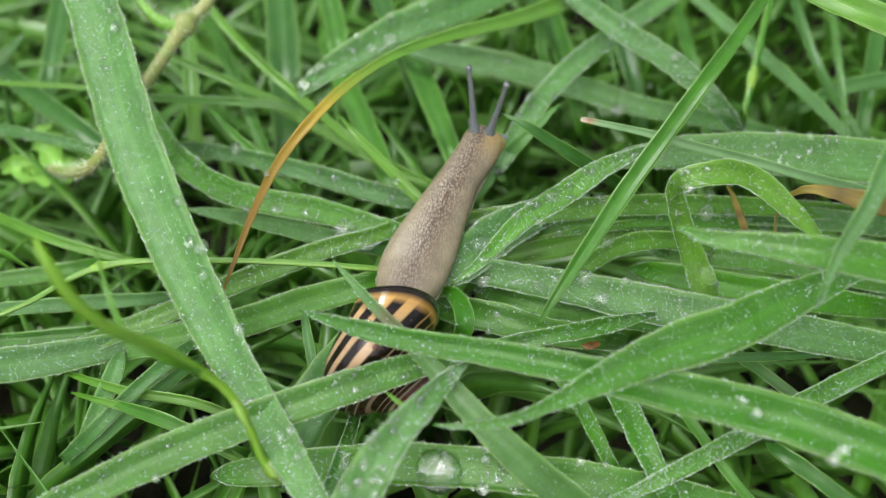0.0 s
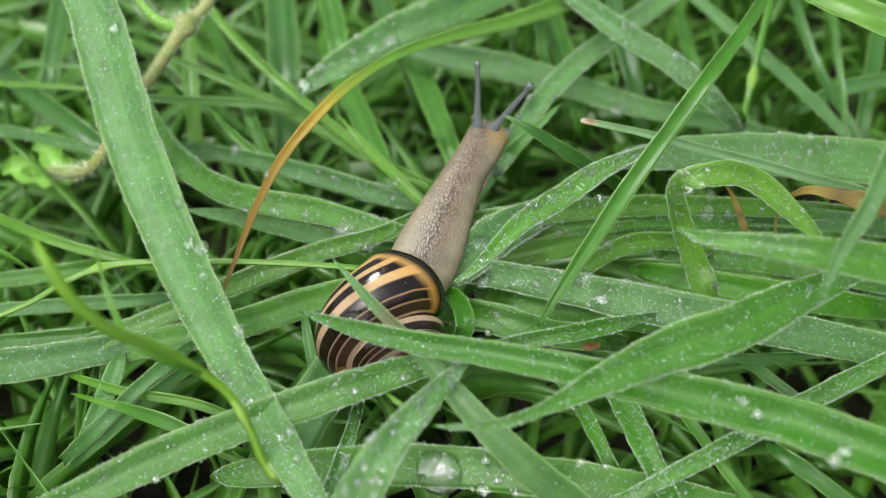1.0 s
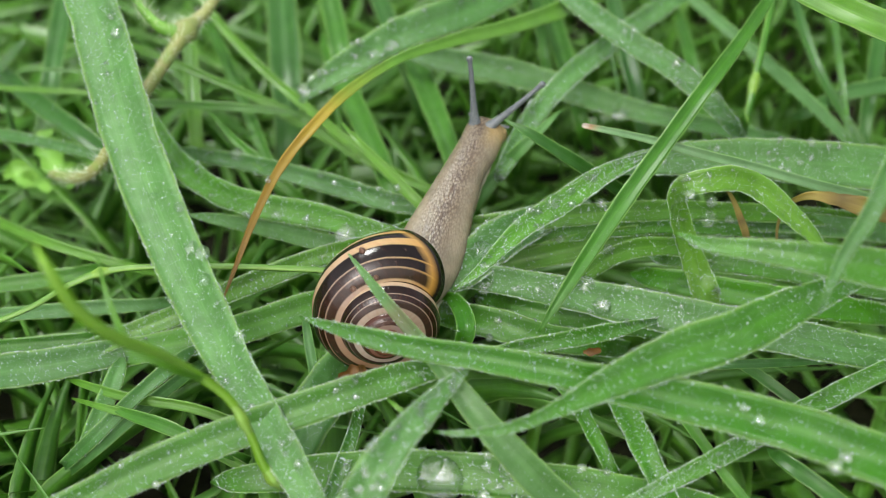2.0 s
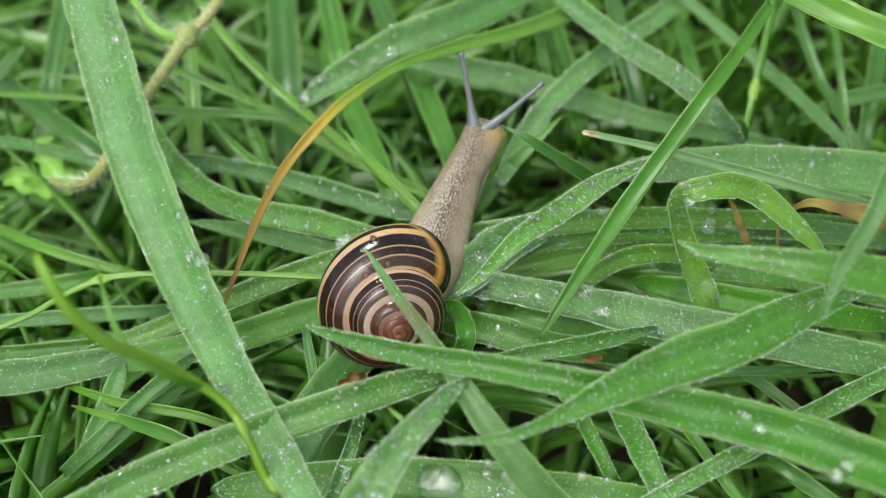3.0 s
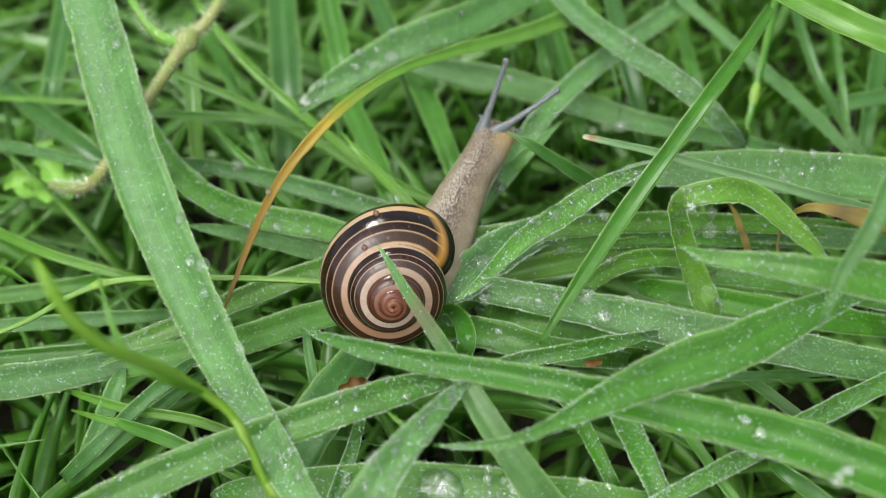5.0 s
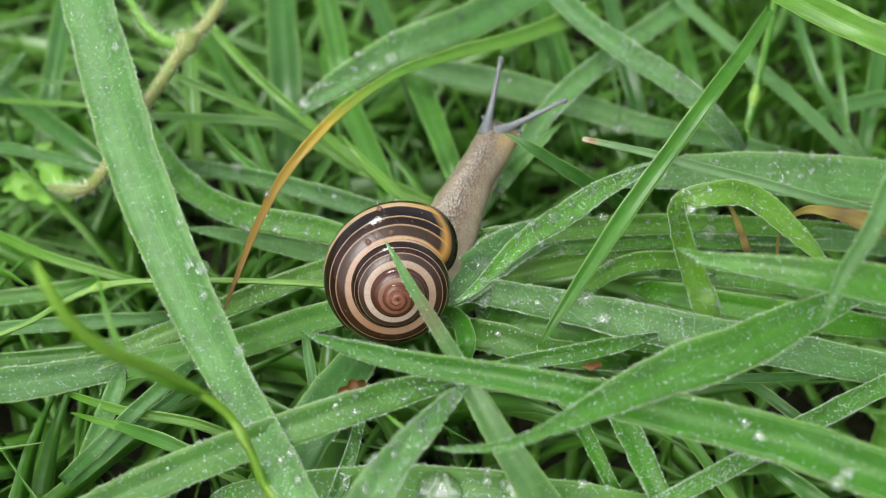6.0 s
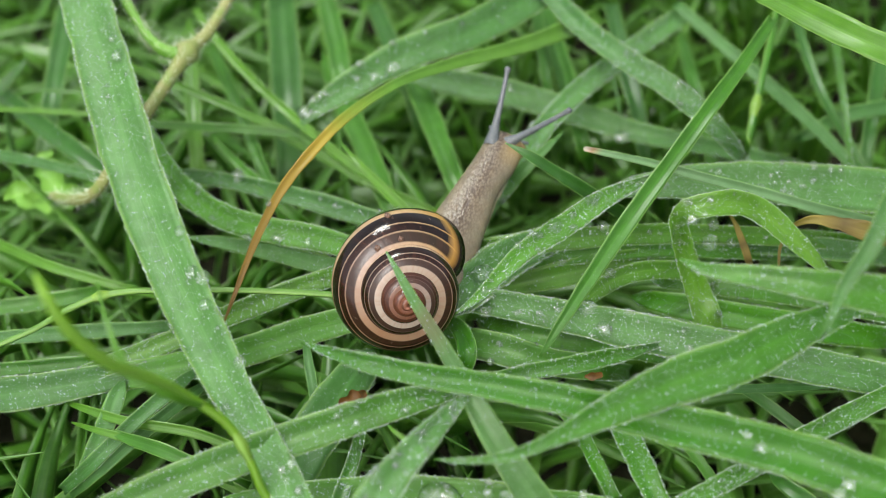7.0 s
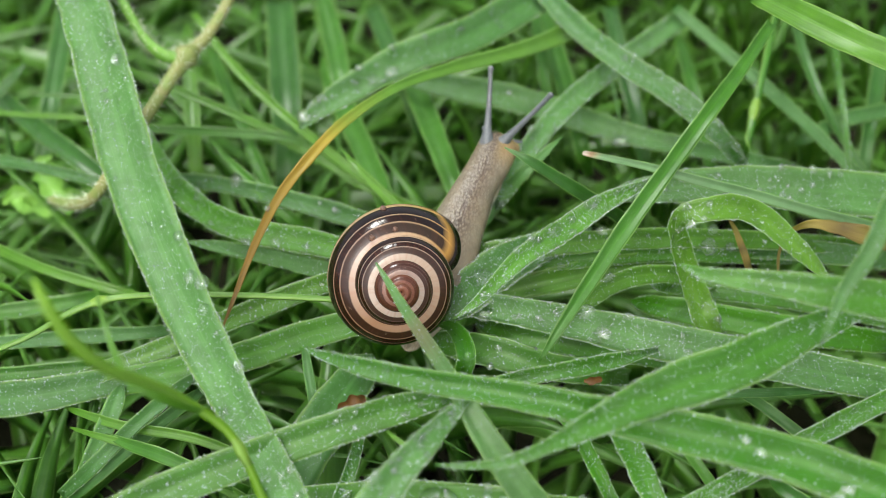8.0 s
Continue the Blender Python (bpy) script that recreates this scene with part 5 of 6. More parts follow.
water_drop("dew_tip", 0.395, -0.78, 0.45, 0.7)
water_drop("dew_tip", 0.198, 0.66, 0.50, 0.7)
water_drop("dew_tip", 0.343, -0.45, 0.25, 0.7)
water_drop("mid_flat", 0.383, 0.10, 0.32, 0.7)
water_drop("mid_flat", 0.333, 0.49, 0.46, 0.7)
water_drop("mid_flat", 0.738, 0.14, 0.52, 0.7)
water_drop("mid_flat", 0.299, -0.36, 0.60, 0.7)
water_drop("mid_flat", 0.802, 0.22, 0.35, 0.7)
water_drop("mid_flat", 0.499, -0.27, 0.46, 0.7)
water_drop("mid_flat", 0.566, -0.24, 0.52, 0.7)
water_drop("mid_flat", 0.584, -0.05, 0.35, 0.7)
water_drop("mid_flat", 0.402, 0.36, 0.40, 0.7)
water_drop("mid_flat", 0.226, 0.55, 0.26, 0.7)
water_drop("mid_flat", 0.154, 0.44, 0.56, 0.7)
water_drop("mid_flat", 0.263, -0.42, 0.45, 0.7)
water_drop("mid_flat", 0.821, -0.65, 0.27, 0.7)
water_drop("mid_flat", 0.111, -0.49, 0.51, 0.7)
water_drop("mid_flat", 0.344, 0.40, 0.73, 0.7)
water_drop("mid_flat", 0.700, 0.24, 0.42, 0.7)
water_drop("support", 0.089, -0.29, 0.58, 0.7)
water_drop("support", 0.798, 0.70, 0.34, 0.7)
water_drop("support", 0.080, -0.69, 0.73, 0.7)
water_drop("support", 0.509, 0.83, 0.37, 0.7)
water_drop("support", 0.682, 0.69, 0.73, 0.7)
water_drop("support", 0.437, -0.60, 0.26, 0.7)
water_drop("support", 0.676, 0.28, 0.70, 0.7)
water_drop("support", 0.371, 0.27, 0.43, 0.7)
water_drop("support", 0.293, -0.51, 0.49, 0.7)
water_drop("support", 0.103, -0.02, 0.25, 0.7)
water_drop("support", 0.665, -0.18, 0.28, 0.7)
water_drop("support", 0.662, 0.04, 0.28, 0.7)
water_drop("support", 0.586, -0.50, 0.33, 0.7)
water_drop("support", 0.662, -0.53, 0.50, 0.7)
water_drop("support", 0.758, 0.62, 0.46, 0.7)
water_drop("support", 0.735, 0.37, 0.37, 0.7)
water_drop("left_long", 0.344, -0.71, 0.46, 0.7)
water_drop("left_long", 0.371, 0.66, 0.38, 0.7)
water_drop("left_long", 0.654, 0.63, 0.66, 0.7)
water_drop("left_long", 0.895, 0.20, 0.44, 0.7)
water_drop("left_long", 0.474, 0.50, 0.27, 0.7)
water_drop("left_long", 0.593, -0.44, 0.26, 0.7)
water_drop("left_long", 0.266, 0.17, 0.51, 0.7)
water_drop("left_long", 0.249, 0.11, 0.49, 0.7)
water_drop("left_long", 0.304, 0.84, 0.35, 0.7)
water_drop("left_long", 0.198, 0.16, 0.28, 0.7)
water_drop("left_long", 0.786, -0.17, 0.67, 0.7)
water_drop("left_long", 0.726, -0.19, 0.26, 0.7)
water_drop("left_long", 0.800, -0.09, 0.47, 0.7)
water_drop("left_long", 0.583, 0.08, 0.37, 0.7)
water_drop("left_long", 0.823, -0.51, 0.73, 0.7)
water_drop("left_long", 0.714, 0.18, 0.70, 0.7)
water_drop("left_long", 0.500, -0.03, 0.32, 0.7)
water_drop("left_long", 0.568, -0.66, 0.44, 0.7)
water_drop("left_long", 0.919, 0.08, 0.29, 0.7)
water_drop("left_long", 0.247, -0.72, 0.45, 0.7)
water_drop("left_long", 0.362, -0.32, 0.32, 0.7)
water_drop("left_long", 0.489, -0.02, 0.26, 0.7)
water_drop("left_long", 0.748, 0.80, 0.45, 0.7)
water_drop("left_long", 0.878, -0.05, 0.36, 0.7)
water_drop("right_broad", 0.720, 0.07, 0.64, 0.7)
water_drop("right_broad", 0.641, 0.02, 0.49, 0.7)
water_drop("right_broad", 0.507, -0.09, 0.33, 0.7)
water_drop("right_broad", 0.478, -0.58, 0.57, 0.7)
water_drop("right_broad", 0.179, 0.02, 0.68, 0.7)
water_drop("right_broad", 0.665, 0.40, 0.67, 0.7)
water_drop("right_broad", 0.556, 0.21, 0.70, 0.7)
water_drop("right_broad", 0.455, -0.58, 0.27, 0.7)
water_drop("right_broad", 0.746, -0.24, 0.65, 0.7)
water_drop("right_broad", 0.524, 0.18, 0.48, 0.7)
water_drop("right_broad", 0.311, 0.09, 0.67, 0.7)
water_drop("right_broad", 0.680, -0.10, 0.49, 0.7)
water_drop("right_broad", 0.669, 0.08, 0.27, 0.7)
water_drop("right_broad", 0.627, -0.35, 0.45, 0.7)
water_drop("right_broad", 0.232, -0.64, 0.26, 0.7)
water_drop("right_broad", 0.235, 0.12, 0.37, 0.7)
water_drop("cross_left", 0.673, 0.46, 0.35, 0.7)
water_drop("cross_left", 0.105, -0.65, 0.31, 0.7)
water_drop("cross_left", 0.514, 0.14, 0.41, 0.7)
water_drop("cross_left", 0.453, -0.29, 0.32, 0.7)
water_drop("cross_left", 0.169, -0.02, 0.27, 0.7)
water_drop("cross_left", 0.557, 0.59, 0.26, 0.7)
water_drop("cross_left", 0.103, -0.09, 0.26, 0.7)
water_drop("cross_left", 0.360, 0.32, 0.39, 0.7)
water_drop("cross_left", 0.580, -0.05, 0.56, 0.7)
water_drop("hooked", 0.648, -0.64, 0.34, 0.7)
water_drop("hooked", 0.142, -0.10, 0.27, 0.7)
water_drop("hooked", 0.312, 0.28, 0.41, 0.7)
water_drop("hooked", 0.852, 0.78, 0.26, 0.7)
water_drop("hooked", 0.081, 0.82, 0.65, 0.7)
water_drop("hooked", 0.387, 0.01, 0.57, 0.7)
water_drop("hooked", 0.552, 0.75, 0.62, 0.7)
water_drop("hooked", 0.332, 0.71, 0.27, 0.7)
water_drop("hooked", 0.577, -0.47, 0.66, 0.7)
water_drop("hooked", 0.793, -0.60, 0.26, 0.7)
water_drop("hooked", 0.322, -0.19, 0.68, 0.7)
water_drop("hooked", 0.450, -0.72, 0.29, 0.7)
water_drop("low_dewy", 0.451, -0.28, 0.37, 0.7)
water_drop("low_dewy", 0.694, 0.82, 0.30, 0.7)
water_drop("low_dewy", 0.844, -0.68, 0.42, 0.7)
water_drop("low_dewy", 0.550, 0.26, 0.44, 0.7)
water_drop("low_dewy", 0.437, 0.84, 0.51, 0.7)
water_drop("low_dewy", 0.670, 0.22, 0.25, 0.7)
water_drop("low_dewy", 0.604, 0.75, 0.40, 0.7)
water_drop("low_dewy", 0.124, 0.38, 0.25, 0.7)
water_drop("low_dewy", 0.164, 0.54, 0.26, 0.7)
water_drop("drop_bed", 0.384, 0.51, 0.64, 0.7)
water_drop("drop_bed", 0.637, -0.71, 0.31, 0.7)
water_drop("drop_bed", 0.900, 0.71, 0.63, 0.7)
water_drop("drop_bed", 0.508, 0.22, 0.29, 0.7)
water_drop("drop_bed", 0.432, -0.66, 0.27, 0.7)
water_drop("drop_bed", 0.423, -0.39, 0.26, 0.7)
water_drop("drop_bed", 0.901, 0.66, 0.69, 0.7)
water_drop("drop_bed", 0.510, -0.57, 0.54, 0.7)
water_drop("drop_bed", 0.601, 0.49, 0.72, 0.7)
water_drop("drop_bed", 0.909, -0.33, 0.45, 0.7)
water_drop("drop_bed", 0.097, 0.56, 0.29, 0.7)
water_drop("drop_bed", 0.523, 0.51, 0.44, 0.7)
water_drop("drop_bed", 0.328, 0.66, 0.26, 0.7)
water_drop("drop_bed", 0.585, 0.33, 0.25, 0.7)
water_drop("drop_bed", 0.686, -0.63, 0.54, 0.7)
water_drop("drop_bed", 0.310, 0.29, 0.51, 0.7)
water_drop("back_c", 0.371, -0.34, 0.72, 0.7)
water_drop("back_c", 0.829, -0.07, 0.26, 0.7)
water_drop("back_c", 0.914, 0.44, 0.49, 0.7)
water_drop("back_c", 0.822, 0.08, 0.45, 0.7)
water_drop("back_c", 0.773, 0.78, 0.39, 0.7)
water_drop("back_c", 0.719, -0.36, 0.25, 0.7)
water_drop("back_c", 0.823, -0.82, 0.26, 0.7)
water_drop("back_c", 0.569, 0.82, 0.49, 0.7)
water_drop("lower_left", 0.889, 0.34, 0.45, 0.7)
water_drop("lower_left", 0.526, 0.33, 0.61, 0.7)
water_drop("lower_left", 0.188, -0.76, 0.45, 0.7)
water_drop("lower_left", 0.362, 0.71, 0.31, 0.7)
water_drop("lower_left", 0.265, 0.11, 0.32, 0.7)
water_drop("lower_left", 0.252, -0.35, 0.35, 0.7)
water_drop("lower_left", 0.686, 0.14, 0.56, 0.7)
water_drop("lower_left", 0.809, 0.42, 0.37, 0.7)
water_drop("lower_left", 0.159, -0.30, 0.32, 0.7)
water_drop("lower_left", 0.825, -0.21, 0.37, 0.7)
water_drop("lower_left", 0.640, 0.56, 0.71, 0.7)
water_drop("lower_left", 0.755, 0.52, 0.47, 0.7)
water_drop("back_a", 0.552, -0.31, 0.33, 0.7)
water_drop("back_a", 0.301, 0.00, 0.31, 0.7)
water_drop("back_a", 0.804, -0.18, 0.28, 0.7)
water_drop("back_a", 0.300, -0.75, 0.37, 0.7)
water_drop("back_a", 0.603, 0.70, 0.62, 0.7)
water_drop("back_a", 0.381, 0.39, 0.26, 0.7)
water_drop("back_a", 0.715, -0.75, 0.27, 0.7)
water_drop("back_a", 0.643, 0.04, 0.32, 0.7)
water_drop("back_a", 0.554, -0.64, 0.64, 0.7)

# ---- fine dew ----
ico = bmesh.new()
bmesh.ops.create_icosphere(ico, subdivisions=1, radius=1.0)
IV = np.array([v.co[:] for v in ico.verts])
IF = np.array([[v.index for v in fc.verts] for fc in ico.faces])
ico.free()
ico = bmesh.new()
bmesh.ops.create_icosphere(ico, subdivisions=2, radius=1.0)
JV = np.array([v.co[:] for v in ico.verts])
JF = np.array([[v.index for v in fc.verts] for fc in ico.faces])
ico.free()


OV = np.array(((1, 0, 0), (-1, 0, 0), (0, 1, 0), (0, -1, 0), (0, 0, 1), (0, 0, -1)), float)
OF = np.array(((0, 2, 4), (2, 1, 4), (1, 3, 4), (3, 0, 4), (2, 0, 5), (1, 2, 5), (3, 1, 5), (0, 3, 5)))


def many(form, place, nor, r, sink):
    """Copies of a small ball, one a place."""
    v, fc = form
    verts = v[None] * r[:, None, None] + (place + nor * (r * sink)[:, None])[:, None]
    faces = fc[None] + (np.arange(len(r)) * len(v))[:, None, None]
    return verts.reshape(-1, 3), faces.reshape(-1, 3)


def dew_mesh(keys, seed):
    """Beads on blades, more at the rims; the larger ones clear, the finest whitish."""
    rng = np.random.default_rng(seed)
    places, normals, radii = [], [], []
    for key in keys:
        _, (p, side, nor, w), keel, amount = BLADES[key]
        n = amount * 16
        f = rng.uniform(0.02, 0.98, n)
        i = f * (len(p) - 1)
        a = np.minimum(i.astype(int), len(p) - 2)
        t = (i - a)[:, None]
        keep = rng.random(n) < w[a] / w.max() + 0.1
        rim = rng.random(n) < 0.42
        s = np.where(rim, rng.choice((-1, 1), n) * rng.uniform(0.96, 1.05, n), rng.uniform(-0.95, 0.95, n))
        blend = lambda q: q[a] * (1 - t) + q[a + 1] * t
        wd, sd, nn = blend(w[:, None]), blend(side), blend(nor)
        q = blend(p) + sd * s[:, None] * wd / 2 + nn * keel * wd * (np.abs(s)[:, None] ** 1.15 - 0.45)
        m = unit(nn - sd * s[:, None] * keel * 1.2)
        r = np.where(rim, 0.000035, 0.000037) * np.exp(rng.normal(0, 0.36, n))
        pick = rng.random(n)
        r = np.where(pick < 0.03, rng.uniform(0.00013, 0.00032, n), np.where(pick < 0.085, rng.uniform(0.00008, 0.000127, n), r))
        places.append(q[keep]), normals.append(m[keep]), radii.append(r[keep])
    place, nor, r = np.vstack(places), np.vstack(normals), np.concatenate(radii)
    verts, faces, slots, at = [], [], [], 0
    for form, low, high, sink, slot in (((OV, OF), 0, 0.00006, 0.45, 0), ((IV, IF), 0.00006, 0.00018, 0.4, 0), ((JV, JF), 0.00018, 1, 0.2, 1)):
        k = (r >= low) & (r < high)
        v, fc = many(form, place[k], nor[k], r[k], sink)
        verts.append(v), faces.append(fc + at), slots.append(np.full(len(fc), slot))
        at += len(v)
    verts, faces, slots = np.vstack(verts), np.vstack(faces), np.concatenate(slots)
    me = bpy.data.meshes.new("dew")
    me.vertices.add(len(verts))
    me.vertices.foreach_set("co", verts.ravel())
    me.loops.add(len(faces) * 3)
    me.loops.foreach_set("vertex_index", faces.ravel())
    me.polygons.add(len(faces))
    me.polygons.foreach_set("loop_start", np.arange(len(faces)) * 3)
    me.materials.append(BEADS)
    me.materials.append(DROPLET)
    me.polygons.foreach_set("material_index", slots)
    me.polygons.foreach_set("use_smooth", np.ones(len(faces), bool))
    me.update(calc_edges=True)
    return me


tagged(new("dew", dew_mesh([k for k in BLADES if BLADES[k][3] and k != "swaying"], 11)), "fine beads of dew on the grass blades", "dew", kind="stuff")
swaying = BLADES["swaying"][0]
beads = tagged(part("dew", dew_mesh(["swaying"], 12), swaying), kind="stuff")
beads.location = -swaying.location


# ---- hairy herb ----
herb = tagged(new("herb"), "hairy brownish herb stem with a crinkled young leaf", "herb")
HERB_STEM = [(-39.7, 78.6, 18.0, 2.4), (-43.4, 63.8, 17.0, 2.3), (-47.0, 52.1, 16.0, 2.4), (-49.4, 48.9, 15.0, 2.7), (-51.1, 45.8, 15.0, 3.8), (-53.1, 41.3, 14.0, 2.8), (-57.3, 31.6, 12.0, 2.5), (-62.2, 22.9, 8.0, 2.4), (-67.2, 20.0, 2.0, 2.3), (-73.6, 25.6, -6.0, 2.3), (-81.5, 34.6, -14.0, 1.9)]
HERB_SHOOT = [(-74.2, 77.2, 19.0, 1.9), (-66.8, 62.8, 18.0, 2.0), (-61.4, 52.7, 17.0, 2.0), (-58.1, 47.3, 17.0, 2.2), (-55.1, 45.1, 16.0, 2.7), (-51.9, 45.2, 15.0, 3.1)]
HERB_LEAVES = [[(-69.5, 29.2, -6.0, 1.6, 0.0), (-76.5, 36.9, -16.0, 4.3, 0.0), (-83.4, 41.5, -22.0, 5.4, 0.0), (-90.5, 45.5, -26.0, 4.7, 0.0), (-98.2, 50.6, -30.0, 1.0, 0.0)],
               [(-79.0, 38.6, -18.0, 1.9, 0.0), (-82.3, 40.3, -17.0, 4.6, 0.0), (-84.5, 44.1, -16.0, 5.1, 0.0), (-86.0, 46.9, -15.0, 2.9, 0.0), (-84.1, 47.9, -14.0, 0.7, 0.0)],
               [(-87.8, 41.5, -22.0, 2.0, 0.0), (-89.6, 42.3, -20.0, 4.1, 0.0), (-92.0, 41.9, -20.0, 3.4, 0.0), (-95.1, 41.5, -22.0, 0.7, 0.0)]]


def hairs(lines, per, seed):
    rng = np.random.default_rng(seed)
    vs, fs = [], []
    for line in lines:
        s = spline(line, 30)
        tan = unit(np.gradient(s[:, :3], axis=0))
        for _ in range(per):
            i = rng.integers(1, len(s) - 1)
            d = rng.normal(size=3)
            d = unit(d - tan[i] * (d @ tan[i]))
            a = s[i, :3] + d * s[i, 3] * 0.45
            tip = a + d * rng.uniform(0.9, 2.6) + tan[i] * rng.normal(0, 0.25)
            q = unit(np.cross(d, tan[i])) * 0.065
            k = len(vs)
            vs += [(a + q) / 1000, (a - q * 0.5 + tan[i] * 0.03) / 1000, (a - q * 0.5 - tan[i] * 0.03) / 1000, tip / 1000]
            fs += [(k, k + 1, k + 3), (k + 1, k + 2, k + 3), (k + 2, k, k + 3)]
    return mesh_of("hairs", vs, fs, HAIR)


part("stem", mesh_of("stem", *tube(HERB_STEM, sides=14, bulges=((0.40, 0.35, 0.03),)), HERB), herb)
part("side_shoot", mesh_of("side_shoot", *tube(HERB_SHOOT, sides=12), HERB_LEAF), herb, "pale green side shoot")
tagged(part("hairs", hairs([HERB_STEM] * 2 + [HERB_SHOOT], 380, 5), herb, "fine pale bristles"), kind="stuff")


def crinkled(ctrl, seed):
    """Young leaf: lobed margin, puckered surface."""
    p, side, nor, w = ribbon(ctrl, 8)
    vs, fs, cols = [], [], 9
    for i in range(len(p)):
        lobe = 1 + 0.2 * math.sin(i * 0.8 + seed)
        for k in range(cols):
            a = 2 * k / (cols - 1) - 1
            q = p[i] + side[i] * a * w[i] / 2 * lobe
            vs.append(q + nor[i] * (0.0005 * noise.noise(q * 600.0) + w[i] * 0.25 * a * a))
    n = len(vs)
    vs += [v - nor[i // cols] * 0.0002 for i, v in enumerate(vs)]
    for i in range(len(p) - 1):
        for k in range(cols - 1):
            f4 = (i * cols + k, i * cols + k + 1, (i + 1) * cols + k + 1, (i + 1) * cols + k)
            fs += [f4, tuple(n + j for j in f4[::-1])]
    return mesh_of("leaf", vs, fs, HERB_LEAF)


for k, line in enumerate(HERB_LEAVES):
    part("leaf", crinkled(line, k), herb, "crinkled young leaf")

# ---- litter ----
tagged(new("dead_leaf", crinkled([(-17.5, -33.4, 6.0, 0.9, 0.0), (-16.0, -32.9, 7.0, 2.2, 0.0), (-14.4, -31.8, 7.0, 2.4, 0.0), (-13.0, -30.2, 6.0, 0.7, 0.0)], 3)), "small rotting orange-brown leaf scrap in the grass", "leaf litter").data.materials[0] = LITTER
tagged(new("dead_leaf", crinkled([(24.5, -19.2, -4.0, 0.6, 0.0), (26.0, -19.2, -4.0, 1.4, 0.0), (27.7, -18.7, -4.0, 0.6, 0.0)], 3)), "small rotting orange-brown leaf scrap in the grass", "leaf litter").data.materials[0] = LITTER


# ---- snail ----
def shell_material():
    m, nt, bsdf = material("snail_shell")
    grid = node(nt, "ShaderNodeSeparateXYZ", {0: node(nt, "ShaderNodeUVMap", uv_map="span").outputs[0]})
    u, v = grid.outputs[0], grid.outputs[1]
    pos = node(nt, "ShaderNodeTexCoord").outputs["Object"]
    wob = node(nt, "ShaderNodeTexNoise", {"Vector": pos, "Scale": 260.0, "Detail": 3.0}).outputs["Fac"]
    vv = mathn(nt, "ADD", v, mathn(nt, "MULTIPLY", mathn(nt, "SUBTRACT", wob, 0.5), 0.007))
    stops, e = [(0.0, (0.0, 0.0, 0.0))], 0.0022
    for lo, hi, k in ((-75, -52, 1), (-40, -26, 1), (-17, -2, 1), (12.5, 34.6, 1), (36.3, 50.2, 1), (52.0, 69.0, 0.95)):
        a, b = (lo + 180) / 360, (hi + 180) / 360
        stops += [(a - e, (0, 0, 0)), (a + e, (k, k, k)), (b - e, (k, k, k)), (b + e, (0, 0, 0))]
    band = ramp(nt, vv, stops)
    grow = node(nt, "ShaderNodeTexNoise", {"Vector": node(nt, "ShaderNodeCombineXYZ", {0: mathn(nt, "MULTIPLY", u, 420.0), 1: mathn(nt, "MULTIPLY", v, 5.0)}).outputs[0], "Scale": 1.0, "Detail": 3.0}).outputs["Fac"]
    pale = ramp(nt, u, [(0.0, (0.26, 0.10, 0.06)), (0.36, (0.15, 0.05, 0.028)), (0.52, (0.19, 0.09, 0.06)), (0.62, (0.40, 0.32, 0.27)), (0.70, (0.46, 0.37, 0.30)), (0.80, (0.40, 0.30, 0.22)), (0.89, (0.32, 0.18, 0.10)), (0.95, (0.40, 0.29, 0.22)), (0.978, (0.48, 0.33, 0.17)), (0.994, (0.50, 0.26, 0.04))])
    pale = mixed(nt, mathn(nt, "MULTIPLY", ramp(nt, v, [(0.50, (1, 1, 1)), (0.60, (0, 0, 0))]), 0.4), pale, (0.46, 0.31, 0.13))
    pale = mixed(nt, mathn(nt, "MULTIPLY", ramp(nt, grow, [(0.45, (0, 0, 0)), (0.7, (1, 1, 1))]), 0.3), pale, (0.32, 0.14, 0.08))
    dark = ramp(nt, u, [(0.0, (0.13, 0.04, 0.022)), (0.45, (0.075, 0.02, 0.011)), (0.62, (0.035, 0.010, 0.006)), (0.72, (0.014, 0.006, 0.004)), (0.88, (0.014, 0.006, 0.004)), (0.96, (0.008, 0.005, 0.004))])
    dark = mixed(nt, mathn(nt, "MULTIPLY", ramp(nt, v, [(0.595, (0, 0, 0)), (0.61, (0.6, 0.6, 0.6))]), ramp(nt, u, [(0.955, (1, 1, 1)), (0.985, (0, 0, 0))])), dark, (0.030, 0.009, 0.005))
    dark = mixed(nt, mathn(nt, "MULTIPLY", ramp(nt, grow, [(0.5, (0, 0, 0)), (0.8, (1, 1, 1))]), 0.22), dark, (0.12, 0.045, 0.025))
    ragged = mathn(nt, "ADD", u, mathn(nt, "MULTIPLY", mathn(nt, "SUBTRACT", wob, 0.5), 0.005))
    spire = mathn(nt, "MULTIPLY", ramp(nt, v, [(0.535, (0, 0, 0)), (0.54, (1, 1, 1)), (0.682, (1, 1, 1)), (0.687, (0, 0, 0))]), ramp(nt, u, [(0.68, (0.85, 0.85, 0.85)), (0.82, (0, 0, 0))]))
    band = mathn(nt, "MAXIMUM", band, spire)
    strength = mathn(nt, "MULTIPLY", band, ramp(nt, ragged, [(0.3, (0.6, 0.6, 0.6)), (0.55, (0.95, 0.95, 0.95)), (0.7, (1, 1, 1)), (0.9916, (1, 1, 1)), (0.9924, (0, 0, 0))]))
    col = mixed(nt, strength, pale, dark)
    col = mixed(nt, ramp(nt, u, [(0.9952, (0, 0, 0)), (0.9957, (1, 1, 1))]), col, (0.012, 0.007, 0.005))
    worn = node(nt, "ShaderNodeTexNoise", {"Vector": pos, "Scale": 700.0, "Detail": 6.0, "Roughness": 0.7}).outputs["Fac"]
